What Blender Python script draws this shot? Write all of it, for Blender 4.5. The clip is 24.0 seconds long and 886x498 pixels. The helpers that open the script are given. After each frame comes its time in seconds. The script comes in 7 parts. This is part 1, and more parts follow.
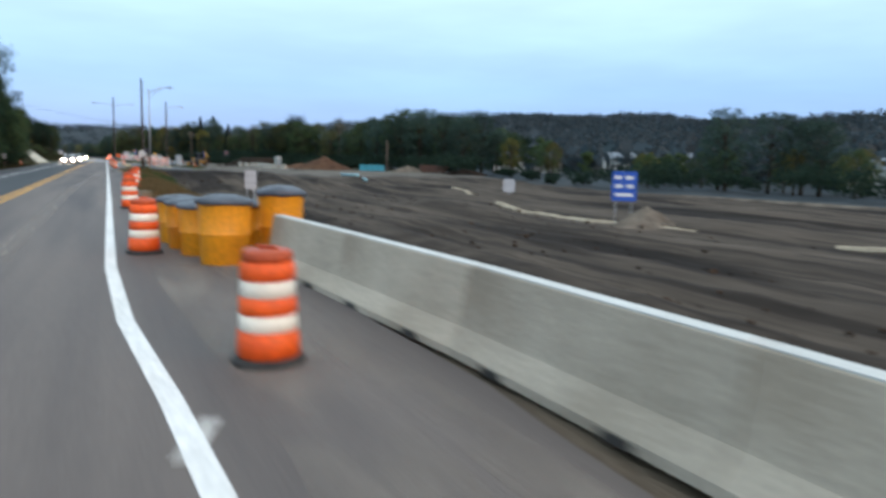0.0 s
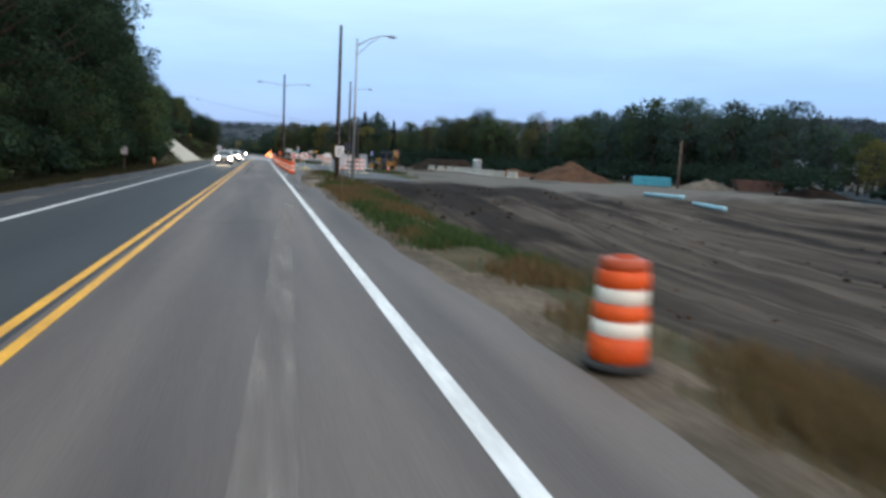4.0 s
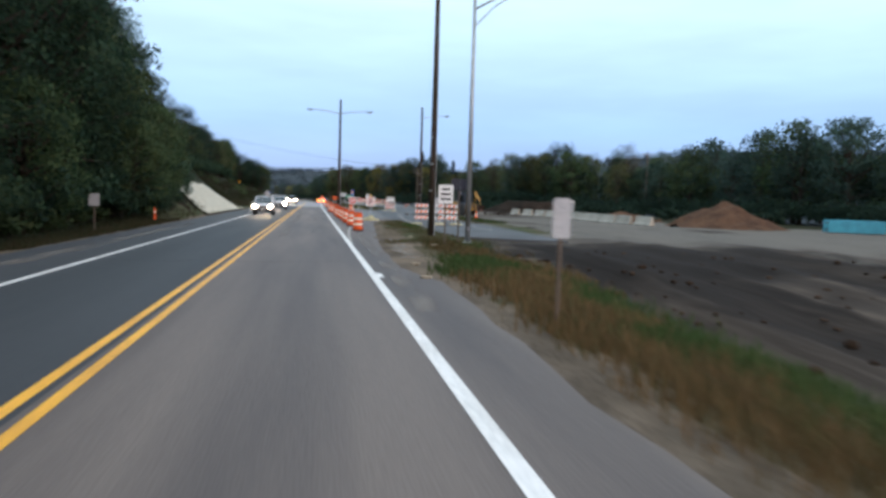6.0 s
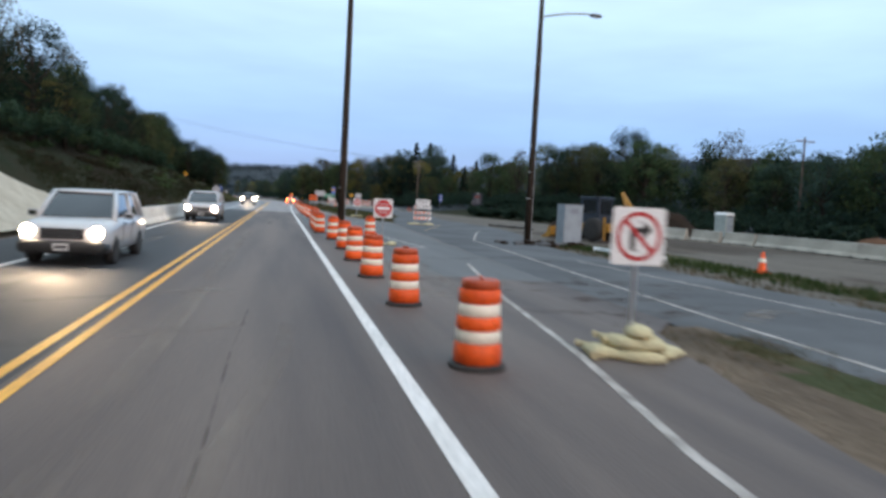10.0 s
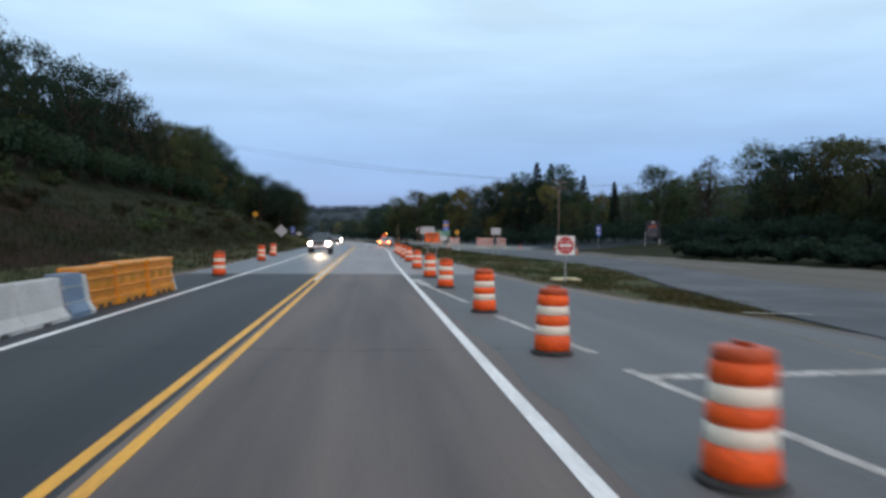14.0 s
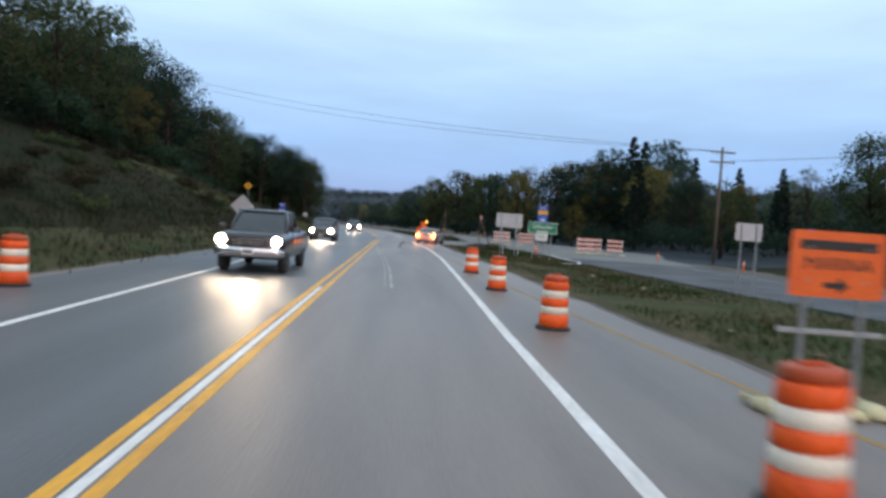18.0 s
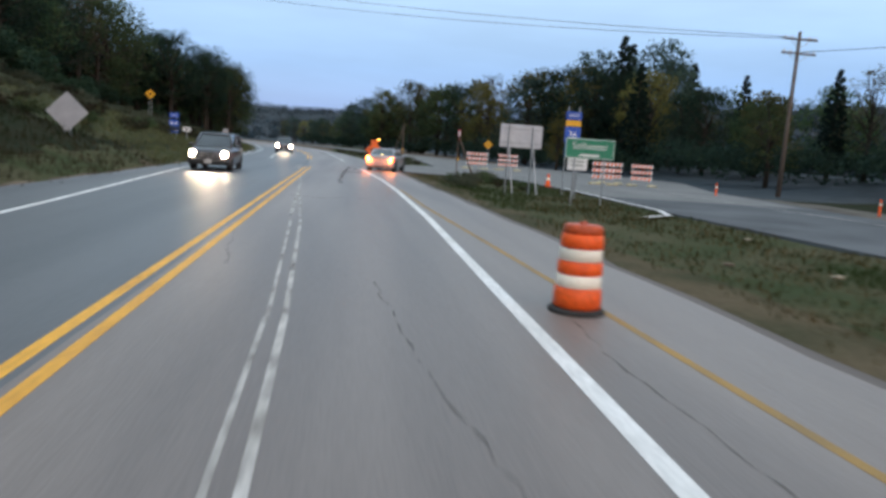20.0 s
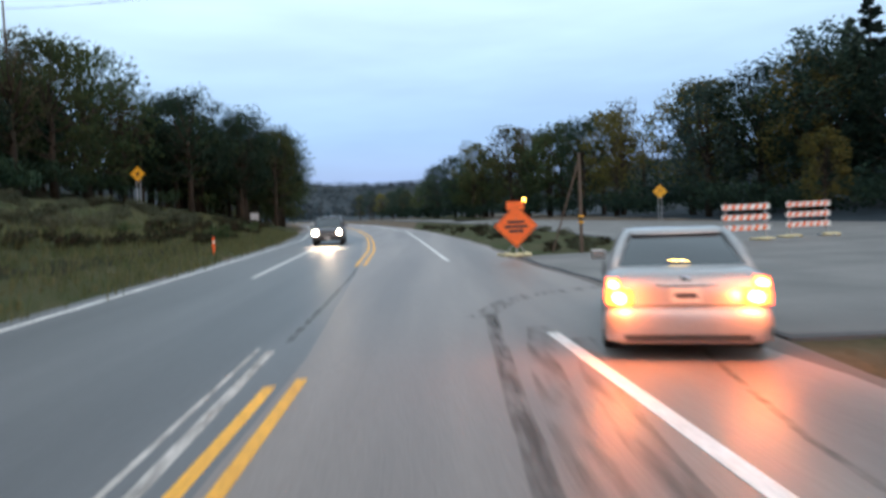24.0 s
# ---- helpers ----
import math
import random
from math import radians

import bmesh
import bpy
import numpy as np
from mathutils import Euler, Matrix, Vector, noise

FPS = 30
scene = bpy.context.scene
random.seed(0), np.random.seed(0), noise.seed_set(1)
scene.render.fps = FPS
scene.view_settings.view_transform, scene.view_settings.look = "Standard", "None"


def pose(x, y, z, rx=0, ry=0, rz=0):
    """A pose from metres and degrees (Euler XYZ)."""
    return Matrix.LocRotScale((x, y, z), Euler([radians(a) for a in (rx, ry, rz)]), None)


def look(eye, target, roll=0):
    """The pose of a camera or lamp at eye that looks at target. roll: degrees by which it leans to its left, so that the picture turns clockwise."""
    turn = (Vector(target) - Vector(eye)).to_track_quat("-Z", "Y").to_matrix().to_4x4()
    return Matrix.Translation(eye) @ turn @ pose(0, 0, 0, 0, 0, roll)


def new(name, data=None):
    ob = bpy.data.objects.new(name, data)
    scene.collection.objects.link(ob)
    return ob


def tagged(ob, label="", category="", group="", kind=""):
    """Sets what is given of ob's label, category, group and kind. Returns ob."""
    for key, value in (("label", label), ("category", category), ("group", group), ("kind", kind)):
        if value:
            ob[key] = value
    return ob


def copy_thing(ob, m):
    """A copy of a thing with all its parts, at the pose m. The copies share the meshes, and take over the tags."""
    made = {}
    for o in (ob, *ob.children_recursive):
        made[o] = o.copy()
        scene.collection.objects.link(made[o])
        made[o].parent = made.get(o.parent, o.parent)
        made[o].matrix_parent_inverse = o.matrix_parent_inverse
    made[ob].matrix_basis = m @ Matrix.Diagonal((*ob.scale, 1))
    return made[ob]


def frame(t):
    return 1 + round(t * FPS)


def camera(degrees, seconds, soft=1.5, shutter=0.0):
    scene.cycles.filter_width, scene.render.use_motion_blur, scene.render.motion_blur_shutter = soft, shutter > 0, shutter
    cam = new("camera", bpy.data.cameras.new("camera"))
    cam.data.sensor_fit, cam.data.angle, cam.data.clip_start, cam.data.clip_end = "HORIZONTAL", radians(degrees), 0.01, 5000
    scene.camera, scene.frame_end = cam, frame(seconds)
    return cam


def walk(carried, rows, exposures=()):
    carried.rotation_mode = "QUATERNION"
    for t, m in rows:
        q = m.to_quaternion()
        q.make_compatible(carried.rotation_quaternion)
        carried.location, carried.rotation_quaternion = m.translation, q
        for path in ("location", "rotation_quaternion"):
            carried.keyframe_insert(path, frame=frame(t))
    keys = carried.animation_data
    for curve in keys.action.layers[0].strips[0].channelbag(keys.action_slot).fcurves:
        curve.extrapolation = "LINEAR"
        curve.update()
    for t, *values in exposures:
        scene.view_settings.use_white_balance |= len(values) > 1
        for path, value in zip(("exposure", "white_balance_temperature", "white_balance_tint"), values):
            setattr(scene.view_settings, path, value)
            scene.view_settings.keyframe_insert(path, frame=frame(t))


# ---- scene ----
cam = camera(64.4, 24.0, soft=3.2, shutter=0.5)
# seconds, eye x y z in metres (x right of the centre line, y along the road), yaw, pitch, roll in degrees
ROWS = [
    (0.0, 3.530, -0.000, 1.738, -25.39, -6.96, -1.39),
    (0.5, 3.086, 5.362, 1.738, -21.92, -5.26, 0.26),
    (1.0, 2.664, 10.830, 1.764, -20.17, -5.00, 1.06),
    (1.5, 2.365, 16.180, 1.759, -20.01, -3.57, 1.40),
    (2.0, 2.201, 21.830, 1.748, -18.34, -3.38, 1.27),
    (2.5, 2.136, 27.682, 1.736, -17.29, -4.70, -0.73),
    (4.5, 2.162, 51.946, 1.764, -13.37, -7.26, -2.81),
    (5.0, 2.213, 57.697, 1.742, -12.14, -5.89, -2.21),
    (5.5, 2.226, 63.395, 1.764, -10.84, -3.99, -1.38),
    (6.0, 2.241, 69.069, 1.767, -10.39, -3.96, -1.70),
    (6.5, 2.274, 74.976, 1.730, -10.60, -4.43, -1.86),
    (7.0, 2.292, 80.988, 1.755, -10.31, -4.16, -2.02),
    (7.5, 2.289, 87.113, 1.729, -10.51, -3.33, -1.89),
    (8.0, 2.283, 93.275, 1.767, -10.87, -2.59, -1.72),
    (8.5, 2.285, 99.382, 1.759, -10.83, -2.87, -1.35),
    (9.0, 2.306, 105.330, 1.749, -11.34, -3.75, -2.11),
    (9.5, 2.329, 111.198, 1.764, -12.24, -3.87, -2.49),
    (10.0, 2.324, 117.019, 1.784, -12.96, -3.73, -3.04),
    (10.5, 2.354, 122.778, 1.792, -17.98, -1.87, -3.18),
    (12.5, 2.198, 144.984, 1.802, -28.48, 1.61, 0.71),
    (13.0, 2.126, 150.181, 1.798, -23.23, 0.59, 1.29),
    (13.5, 2.059, 155.588, 1.744, -11.77, -1.52, 0.23),
    (14.0, 2.006, 160.854, 1.735, -6.00, -1.06, -0.75),
    (14.5, 1.983, 166.248, 1.689, -7.58, -1.30, -3.05),
    (15.0, 1.987, 171.535, 1.741, -6.54, -0.86, -2.26),
    (15.5, 1.948, 176.849, 1.702, -5.95, -0.94, -2.83),
    (16.0, 1.947, 182.064, 1.734, -6.53, -1.37, -2.83),
    (16.5, 1.951, 187.273, 1.726, -6.05, -1.37, -3.40),
    (17.0, 1.871, 192.638, 1.780, -5.06, -1.16, -2.99),
    (17.5, 1.807, 198.073, 1.766, -3.53, -1.58, -4.06),
    (19.5, 2.011, 218.283, 1.696, -6.23, -5.27, -4.07),
    (20.0, 2.082, 222.908, 1.705, -7.92, -8.19, -3.94),
    (20.5, 2.180, 227.639, 1.747, -7.53, -8.44, -2.23),
    (21.0, 2.246, 232.429, 1.719, -7.40, -7.94, -2.19),
    (21.5, 2.284, 236.766, 1.717, -6.30, -6.87, -1.71),
    (22.0, 2.236, 241.382, 1.713, -6.68, -6.77, -1.91),
    (22.5, 2.117, 246.028, 1.750, -4.71, -5.79, -2.34),
    (23.0, 1.996, 250.436, 1.711, -2.12, -5.38, -1.38),
    (23.5, 1.827, 254.853, 1.725, -2.20, -5.70, -1.26),
    (24.0, 1.546, 259.470, 1.737, -1.34, -3.14, 2.46),
]
walk(cam, [(t, pose(x, y, z, 90 + pitch, roll, yaw)) for t, x, y, z, yaw, pitch, roll in ROWS],
     exposures=((0.0, 0.28, 6550, 19), (2.0, 0.08, 6500, 18), (5.0, 0.26, 6550, 21), (8.0, 0.2, 6550, 22), (10.0, 0.08, 6500, 22), (14.0, -0.20, 6450, 23), (17.0, -0.12, 6450, 23), (20.0, -0.02, 6550, 22), (24.0, 0.10, 6600, 22)))

# ---- world and light: dusk under a thin high overcast ----
world = bpy.data.worlds.new("dusk_sky")
scene.world = world
world.use_nodes = True
wn, wl = world.node_tree.nodes, world.node_tree.links
wn.clear()
w_out = wn.new("ShaderNodeOutputWorld")
w_bg = wn.new("ShaderNodeBackground")
w_sky = wn.new("ShaderNodeTexSky")
w_sky.sky_type, w_sky.sun_disc = "NISHITA", False
w_sky.sun_elevation, w_sky.sun_rotation = radians(4), radians(150)
w_co = wn.new("ShaderNodeTexCoord")
w_sep = wn.new("ShaderNodeSeparateXYZ")
wl.new(w_co.outputs["Generated"], w_sep.inputs[0])
w_ramp = wn.new("ShaderNodeValToRGB")
w_ramp.color_ramp.elements[0].position, w_ramp.color_ramp.elements[0].color = 0.0, (0.205, 0.39, 0.74, 1)
w_ramp.color_ramp.elements[1].position, w_ramp.color_ramp.elements[1].color = 0.75, (0.71, 1.01, 1.12, 1)
e = w_ramp.color_ramp.elements.new(0.1)
e.color = (0.285, 0.555, 0.93, 1)
e = w_ramp.color_ramp.elements.new(0.3)
e.color = (0.635, 0.95, 1.10, 1)
wl.new(w_sep.outputs["Z"], w_ramp.inputs[0])
# streaks of high cloud: noise drawn out along the horizon
w_map = wn.new("ShaderNodeMapping")
w_map.inputs["Scale"].default_value = (1.6, 1.6, 9.0)
wl.new(w_co.outputs["Generated"], w_map.inputs[0])
w_noise = wn.new("ShaderNodeTexNoise")
w_noise.inputs["Scale"].default_value, w_noise.inputs["Detail"].default_value = 2.2, 7
wl.new(w_map.outputs[0], w_noise.inputs[0])
w_cr = wn.new("ShaderNodeMapRange")
w_cr.inputs[1].default_value, w_cr.inputs[2].default_value, w_cr.inputs[3].default_value, w_cr.inputs[4].default_value = 0.35, 0.7, 0.91, 1.08
wl.new(w_noise.outputs["Fac"], w_cr.inputs[0])
w_mul = wn.new("ShaderNodeVectorMath")
w_mul.operation = "SCALE"
wl.new(w_ramp.outputs[0], w_mul.inputs[0])
wl.new(w_cr.outputs[0], w_mul.inputs["Scale"])
w_mix = wn.new("ShaderNodeMix")
w_mix.data_type = "RGBA"
w_mix.inputs[0].default_value = 0.04
wl.new(w_mul.outputs[0], w_mix.inputs[6])
wl.new(w_sky.outputs[0], w_mix.inputs[7])
wl.new(w_mix.outputs[2], w_bg.inputs[0])
w_bg.inputs[1].default_value = 1.0
wl.new(w_bg.outputs[0], w_out.inputs[0])
scene.view_settings.exposure = 0.0

sun = new("sun", bpy.data.lights.new("sun", "SUN"))
sun.data.energy, sun.data.angle, sun.data.color = 1.1, radians(60), (1.0, 0.70, 0.46)
sun.matrix_world = look((0, 0, 60), (-25, 80, 0))


# ---- materials ----
def material(name, one, two, scale=4.0, rough=0.7, metal=0.0, bump=0.2, fine=40.0, stretch=(1, 1, 1), island=0.0, coat=0.0, spread=(0.35, 0.65), grain=0.22):
    """Two tones mixed by a large noise, broken by a fine one that also gives the relief."""
    m = bpy.data.materials.new(name)
    m.use_nodes = True
    n, l = m.node_tree.nodes, m.node_tree.links
    b = n["Principled BSDF"]
    co = n.new("ShaderNodeTexCoord")
    mp = n.new("ShaderNodeMapping")
    mp.inputs["Scale"].default_value = stretch
    l.new(co.outputs["Object"], mp.inputs[0])
    big = n.new("ShaderNodeTexNoise")
    big.inputs["Scale"].default_value, big.inputs["Detail"].default_value = scale, 5
    small = n.new("ShaderNodeTexNoise")
    small.inputs["Scale"].default_value, small.inputs["Detail"].default_value = fine, 4
    l.new(mp.outputs[0], big.inputs[0])
    l.new(mp.outputs[0], small.inputs[0])
    rng = n.new("ShaderNodeMapRange")
    rng.inputs[1].default_value, rng.inputs[2].default_value = spread
    l.new(big.outputs["Fac"], rng.inputs[0])
    mix = n.new("ShaderNodeMix")
    mix.data_type = "RGBA"
    mix.inputs[6].default_value, mix.inputs[7].default_value = (*one, 1), (*two, 1)
    l.new(rng.outputs[0], mix.inputs[0])
    hsv = n.new("ShaderNodeHueSaturation")
    val = n.new("ShaderNodeMapRange")
    val.inputs[1].default_value, val.inputs[2].default_value, val.inputs[3].default_value, val.inputs[4].default_value = 0.25, 0.75, 1 - grain, 1 + grain
    l.new(small.outputs["Fac"], val.inputs[0])
    last = val.outputs[0]
    if island:
        geo = n.new("ShaderNodeNewGeometry")
        isl = n.new("ShaderNodeMapRange")
        isl.inputs[3].default_value, isl.inputs[4].default_value = 1 - island, 1 + island
        l.new(geo.outputs["Random Per Island"], isl.inputs[0])
        mul = n.new("ShaderNodeMath")
        mul.operation = "MULTIPLY"
        l.new(last, mul.inputs[0])
        l.new(isl.outputs[0], mul.inputs[1])
        last = mul.outputs[0]
    info = n.new("ShaderNodeObjectInfo")
    per = n.new("ShaderNodeMapRange")
    per.inputs[3].default_value, per.inputs[4].default_value = 0.9, 1.1
    l.new(info.outputs["Random"], per.inputs[0])
    mul2 = n.new("ShaderNodeMath")
    mul2.operation = "MULTIPLY"
    l.new(last, mul2.inputs[0])
    l.new(per.outputs[0], mul2.inputs[1])
    l.new(mul2.outputs[0], hsv.inputs["Value"])
    l.new(mix.outputs[2], hsv.inputs["Color"])
    l.new(hsv.outputs[0], b.inputs["Base Color"])
    b.inputs["Roughness"].default_value, b.inputs["Metallic"].default_value = rough, metal
    b.inputs["Coat Weight"].default_value = coat
    if rough >= 0.9:
        b.inputs["Specular IOR Level"].default_value = 0.05
    if bump:
        bp = n.new("ShaderNodeBump")
        bp.inputs["Strength"].default_value, bp.inputs["Distance"].default_value = bump, 0.05
        l.new(small.outputs["Fac"], bp.inputs["Height"])
        l.new(bp.outputs[0], b.inputs["Normal"])
    return m


def leaf_material(name, tones, rough=0.75):
    """Leaves: each island takes its own tone."""
    m = bpy.data.materials.new(name)
    m.use_nodes = True
    n, l = m.node_tree.nodes, m.node_tree.links
    b = n["Principled BSDF"]
    geo = n.new("ShaderNodeNewGeometry")
    ramp = n.new("ShaderNodeValToRGB")
    ramp.color_ramp.elements[0].color, ramp.color_ramp.elements[1].color = (*tones[0], 1), (*tones[-1], 1)
    for i, c in enumerate(tones[1:-1]):
        ramp.color_ramp.elements.new((i + 1) / (len(tones) - 1)).color = (*c, 1)
    l.new(geo.outputs["Random Per Island"], ramp.inputs[0])
    info = n.new("ShaderNodeObjectInfo")
    per = n.new("ShaderNodeMapRange")
    per.inputs[3].default_value, per.inputs[4].default_value = 0.7, 1.3
    l.new(info.outputs["Random"], per.inputs[0])
    hsv = n.new("ShaderNodeHueSaturation")
    l.new(per.outputs[0], hsv.inputs["Value"])
    turn = n.new("ShaderNodeMath")
    turn.operation = "PINGPONG"
    turn.inputs[1].default_value = 0.13
    l.new(info.outputs["Random"], turn.inputs[0])
    hue = n.new("ShaderNodeMapRange")
    hue.inputs[2].default_value, hue.inputs[3].default_value, hue.inputs[4].default_value = 0.13, 0.488, 0.525
    l.new(turn.outputs[0], hue.inputs[0])
    l.new(hue.outputs[0], hsv.inputs["Hue"])
    l.new(ramp.outputs[0], hsv.inputs["Color"])
    l.new(hsv.outputs[0], b.inputs["Base Color"])
    b.inputs["Roughness"].default_value = rough
    b.inputs["Specular IOR Level"].default_value = 0.06
    thin = n.new("ShaderNodeBsdfTranslucent")
    l.new(hsv.outputs[0], thin.inputs["Color"])
    both = n.new("ShaderNodeMixShader")
    both.inputs[0].default_value = 0.38
    l.new(b.outputs[0], both.inputs[1])
    l.new(thin.outputs[0], both.inputs[2])
    l.new(both.outputs[0], n["Material Output"].inputs["Surface"])
    return m


def glow(name, colour, strength):
    m = bpy.data.materials.new(name)
    m.use_nodes = True
    b = m.node_tree.nodes["Principled BSDF"]
    b.inputs["Base Color"].default_value = (*colour, 1)
    b.inputs["Emission Color"].default_value = (*colour, 1)
    b.inputs["Emission Strength"].default_value = strength
    return m


ASPHALT = material("asphalt", (0.176, 0.138, 0.119), (0.086, 0.067, 0.063), 0.55, 0.74, 0, 0.16, 30, (1.5, 0.09, 1), grain=0.09)
PALE_ASPHALT = material("pale_asphalt", (0.240, 0.196, 0.174), (0.152, 0.123, 0.111), 0.5, 0.48, 0, 0.16, 30, (1.5, 0.10, 1), grain=0.09)
MID_ASPHALT = material("dusty_asphalt", (0.126, 0.124, 0.124), (0.080, 0.079, 0.080), 0.5, 0.72, 0, 0.2, 30, (1.2, 0.10, 1), grain=0.11)
# unlit copies of the lane asphalt: missing head-lamp light darkens and cools the colour
UNLIT_ASPHALT = material("dark_asphalt", (0.041, 0.042, 0.047), (0.022, 0.024, 0.028), 0.5, 0.74, 0, 0.16, 30, (1.4, 0.08, 1), grain=0.09)
COOL_UNLIT_ASPHALT = material("cool_asphalt", (0.132, 0.131, 0.135), (0.090, 0.090, 0.094), 0.5, 0.48, 0, 0.16, 30, (1.5, 0.10, 1), grain=0.09)
CROSS_ASPHALT = material("crossing_asphalt", (0.205, 0.195, 0.186), (0.140, 0.134, 0.130), 0.4, 0.75, 0, 0.2, 34, grain=0.12)
OLD_ASPHALT = material("old_asphalt", (0.146, 0.152, 0.160), (0.098, 0.103, 0.110), 0.3, 0.9, 0, 0.2, 40, grain=0.12)


def worn(name, one, two, cover, scale=2.0, stretch=(1, 1, 1), rough=0.8, soft_edge=0.16):
    """A worn layer on the road: noise eats holes into it, so that the asphalt shows through."""
    m = material(name, one, two, scale, rough, 0, 0.15, 18, stretch)
    n, l = m.node_tree.nodes, m.node_tree.links
    co = n.new("ShaderNodeTexCoord")
    mp = n.new("ShaderNodeMapping")
    mp.inputs["Scale"].default_value = stretch
    l.new(co.outputs["Object"], mp.inputs[0])
    tex = n.new("ShaderNodeTexNoise")
    tex.inputs["Scale"].default_value, tex.inputs["Detail"].default_value = scale * 2.3, 7
    l.new(mp.outputs[0], tex.inputs[0])
    rng = n.new("ShaderNodeMapRange")
    rng.inputs[1].default_value, rng.inputs[2].default_value = 0.72 - 0.45 * cover, 0.72 - 0.45 * cover + soft_edge
    rng.inputs[3].default_value, rng.inputs[4].default_value = 0.0, min(1.0, 0.35 + 0.65 * cover)
    l.new(tex.outputs["Fac"], rng.inputs[0])
    l.new(rng.outputs[0], n["Principled BSDF"].inputs["Alpha"])
    return m


TAR = material("tar", (0.03, 0.027, 0.025), (0.05, 0.045, 0.04), 3, 0.6)


def field_soil():
    """Graded soil: brown tracks, damp black stretches in the ditch and by the apron, pale gravel beyond, all running into one another."""
    m = material("field_soil", (0.108, 0.085, 0.068), (0.040, 0.032, 0.027), 0.5, 0.95, 0, 1.0, 3.5, (1.0, 0.10, 1), spread=(0.34, 0.68))
    n, l = m.node_tree.nodes, m.node_tree.links
    b = n["Principled BSDF"]
    dirt = b.inputs["Base Color"].links[0].from_socket
    co = n.new("ShaderNodeTexCoord")
    sep = n.new("ShaderNodeSeparateXYZ")
    l.new(co.outputs["Object"], sep.inputs[0])

    def cloud(scale, stretch, detail=6):
        mp = n.new("ShaderNodeMapping")
        mp.inputs["Scale"].default_value = stretch
        l.new(co.outputs["Object"], mp.inputs[0])
        t = n.new("ShaderNodeTexNoise")
        t.inputs["Scale"].default_value, t.inputs["Detail"].default_value = scale, detail
        l.new(mp.outputs[0], t.inputs[0])
        return t.outputs["Fac"]

    def calc(kind, p, q):
        c = n.new("ShaderNodeMath")
        c.operation = kind
        for i, v in enumerate((p, q)):
            if isinstance(v, (int, float)):
                c.inputs[i].default_value = v
            else:
                l.new(v, c.inputs[i])
        return c.outputs[0]

    def ramp(v, lo, hi, a=0.0, z=1.0):
        r = n.new("ShaderNodeMapRange")
        r.interpolation_type = "SMOOTHSTEP"
        for i, q in enumerate((lo, hi, a, z)):
            r.inputs[1 + i].default_value = q
        l.new(v, r.inputs[0])
        return r.outputs[0]

    def blend(p, tone, mask):
        x = n.new("ShaderNodeMix")
        x.data_type = "RGBA"
        l.new(mask, x.inputs[0])
        l.new(p, x.inputs[6])
        if isinstance(tone, tuple):
            x.inputs[7].default_value = (*tone, 1)
        else:
            l.new(tone, x.inputs[7])
        return x.outputs[2]

    wob = calc("MULTIPLY", calc("SUBTRACT", cloud(0.35, (1, 1, 1)), 0.5), 9.0)
    px, py = calc("ADD", sep.outputs["X"], wob), calc("ADD", sep.outputs["Y"], calc("MULTIPLY", wob, 1.4))
    bands = ramp(cloud(1.0, (0.26, 0.024, 1)), 0.50, 0.60)
    tracks = ramp(cloud(1.0, (1.6, 0.02, 1), 3), 0.50, 0.62)
    ditch = calc("MULTIPLY", calc("MULTIPLY", ramp(sep.outputs["X"], 6.4, 7.4), ramp(px, 13.0, 19.0, 1.0, 0.0)), ramp(py, 48.0, 62.0, 1.0, 0.0))
    mud = calc("MULTIPLY", calc("MULTIPLY", ramp(py, 82.0, 90.0), ramp(py, 96.0, 104.0, 1.0, 0.0)), calc("MULTIPLY", ramp(px, 8.5, 10.5), ramp(px, 19.0, 27.0, 1.0, 0.0)))
    site = calc("MULTIPLY", calc("MULTIPLY", ramp(px, 18.5, 21.5), ramp(px, 30.0, 36.0, 1.0, 0.0)), calc("MULTIPLY", ramp(py, 147.0, 152.0), ramp(py, 166.0, 173.0, 1.0, 0.0)))
    dark = calc("MAXIMUM", calc("MULTIPLY", calc("MAXIMUM", bands, calc("MULTIPLY", tracks, 0.6)), 0.8), calc("MAXIMUM", ditch, calc("MULTIPLY", mud, 0.85)))
    gravel = calc("MULTIPLY", ramp(py, 98.0, 106.0), ramp(cloud(0.16, (1, 0.7, 1)), 0.30, 0.44))
    wet = blend((dirt), (0.014, 0.011, 0.010), dark)
    wet_site = blend(dirt, (0.030, 0.024, 0.020), tracks)
    stones = blend(wet, (0.168, 0.152, 0.134), ramp(cloud(14.0, (1, 1, 1)), 0.35, 0.65, 0.55, 0.95))
    last = blend(blend(wet, stones, gravel), wet_site, calc("MULTIPLY", site, 0.75))
    l.new(last, b.inputs["Base Color"])
    return m


FIELD = field_soil()
# distance haze is mixed into these blue-grey floor tones
HAZY_FLOOR = material("forest_floor", (0.044, 0.058, 0.070), (0.056, 0.062, 0.066), 0.05, 0.95, 0, 0.5, 0.6)
DARK_SOIL = material("dark_soil", (0.008, 0.006, 0.005), (0.031, 0.021, 0.016), 0.5, 0.95, 0, 1.0, 4)
SHOULDER = material("shoulder_gravel", (0.190, 0.145, 0.108), (0.095, 0.074, 0.056), 0.9, 0.95, 0, 1.0, 12, (1, 0.5, 1))
GRAVEL = material("gravel", (0.19, 0.155, 0.125), (0.10, 0.080, 0.064), 0.6, 0.95, 0, 0.8, 18)
VERGE = material("verge_soil", (0.115, 0.088, 0.055), (0.058, 0.056, 0.031), 0.5, 0.95, 0, 0.9, 9)
LAWN = material("median_turf", (0.084, 0.078, 0.044), (0.046, 0.060, 0.027), 0.5, 0.95, 0, 1.0, 9)
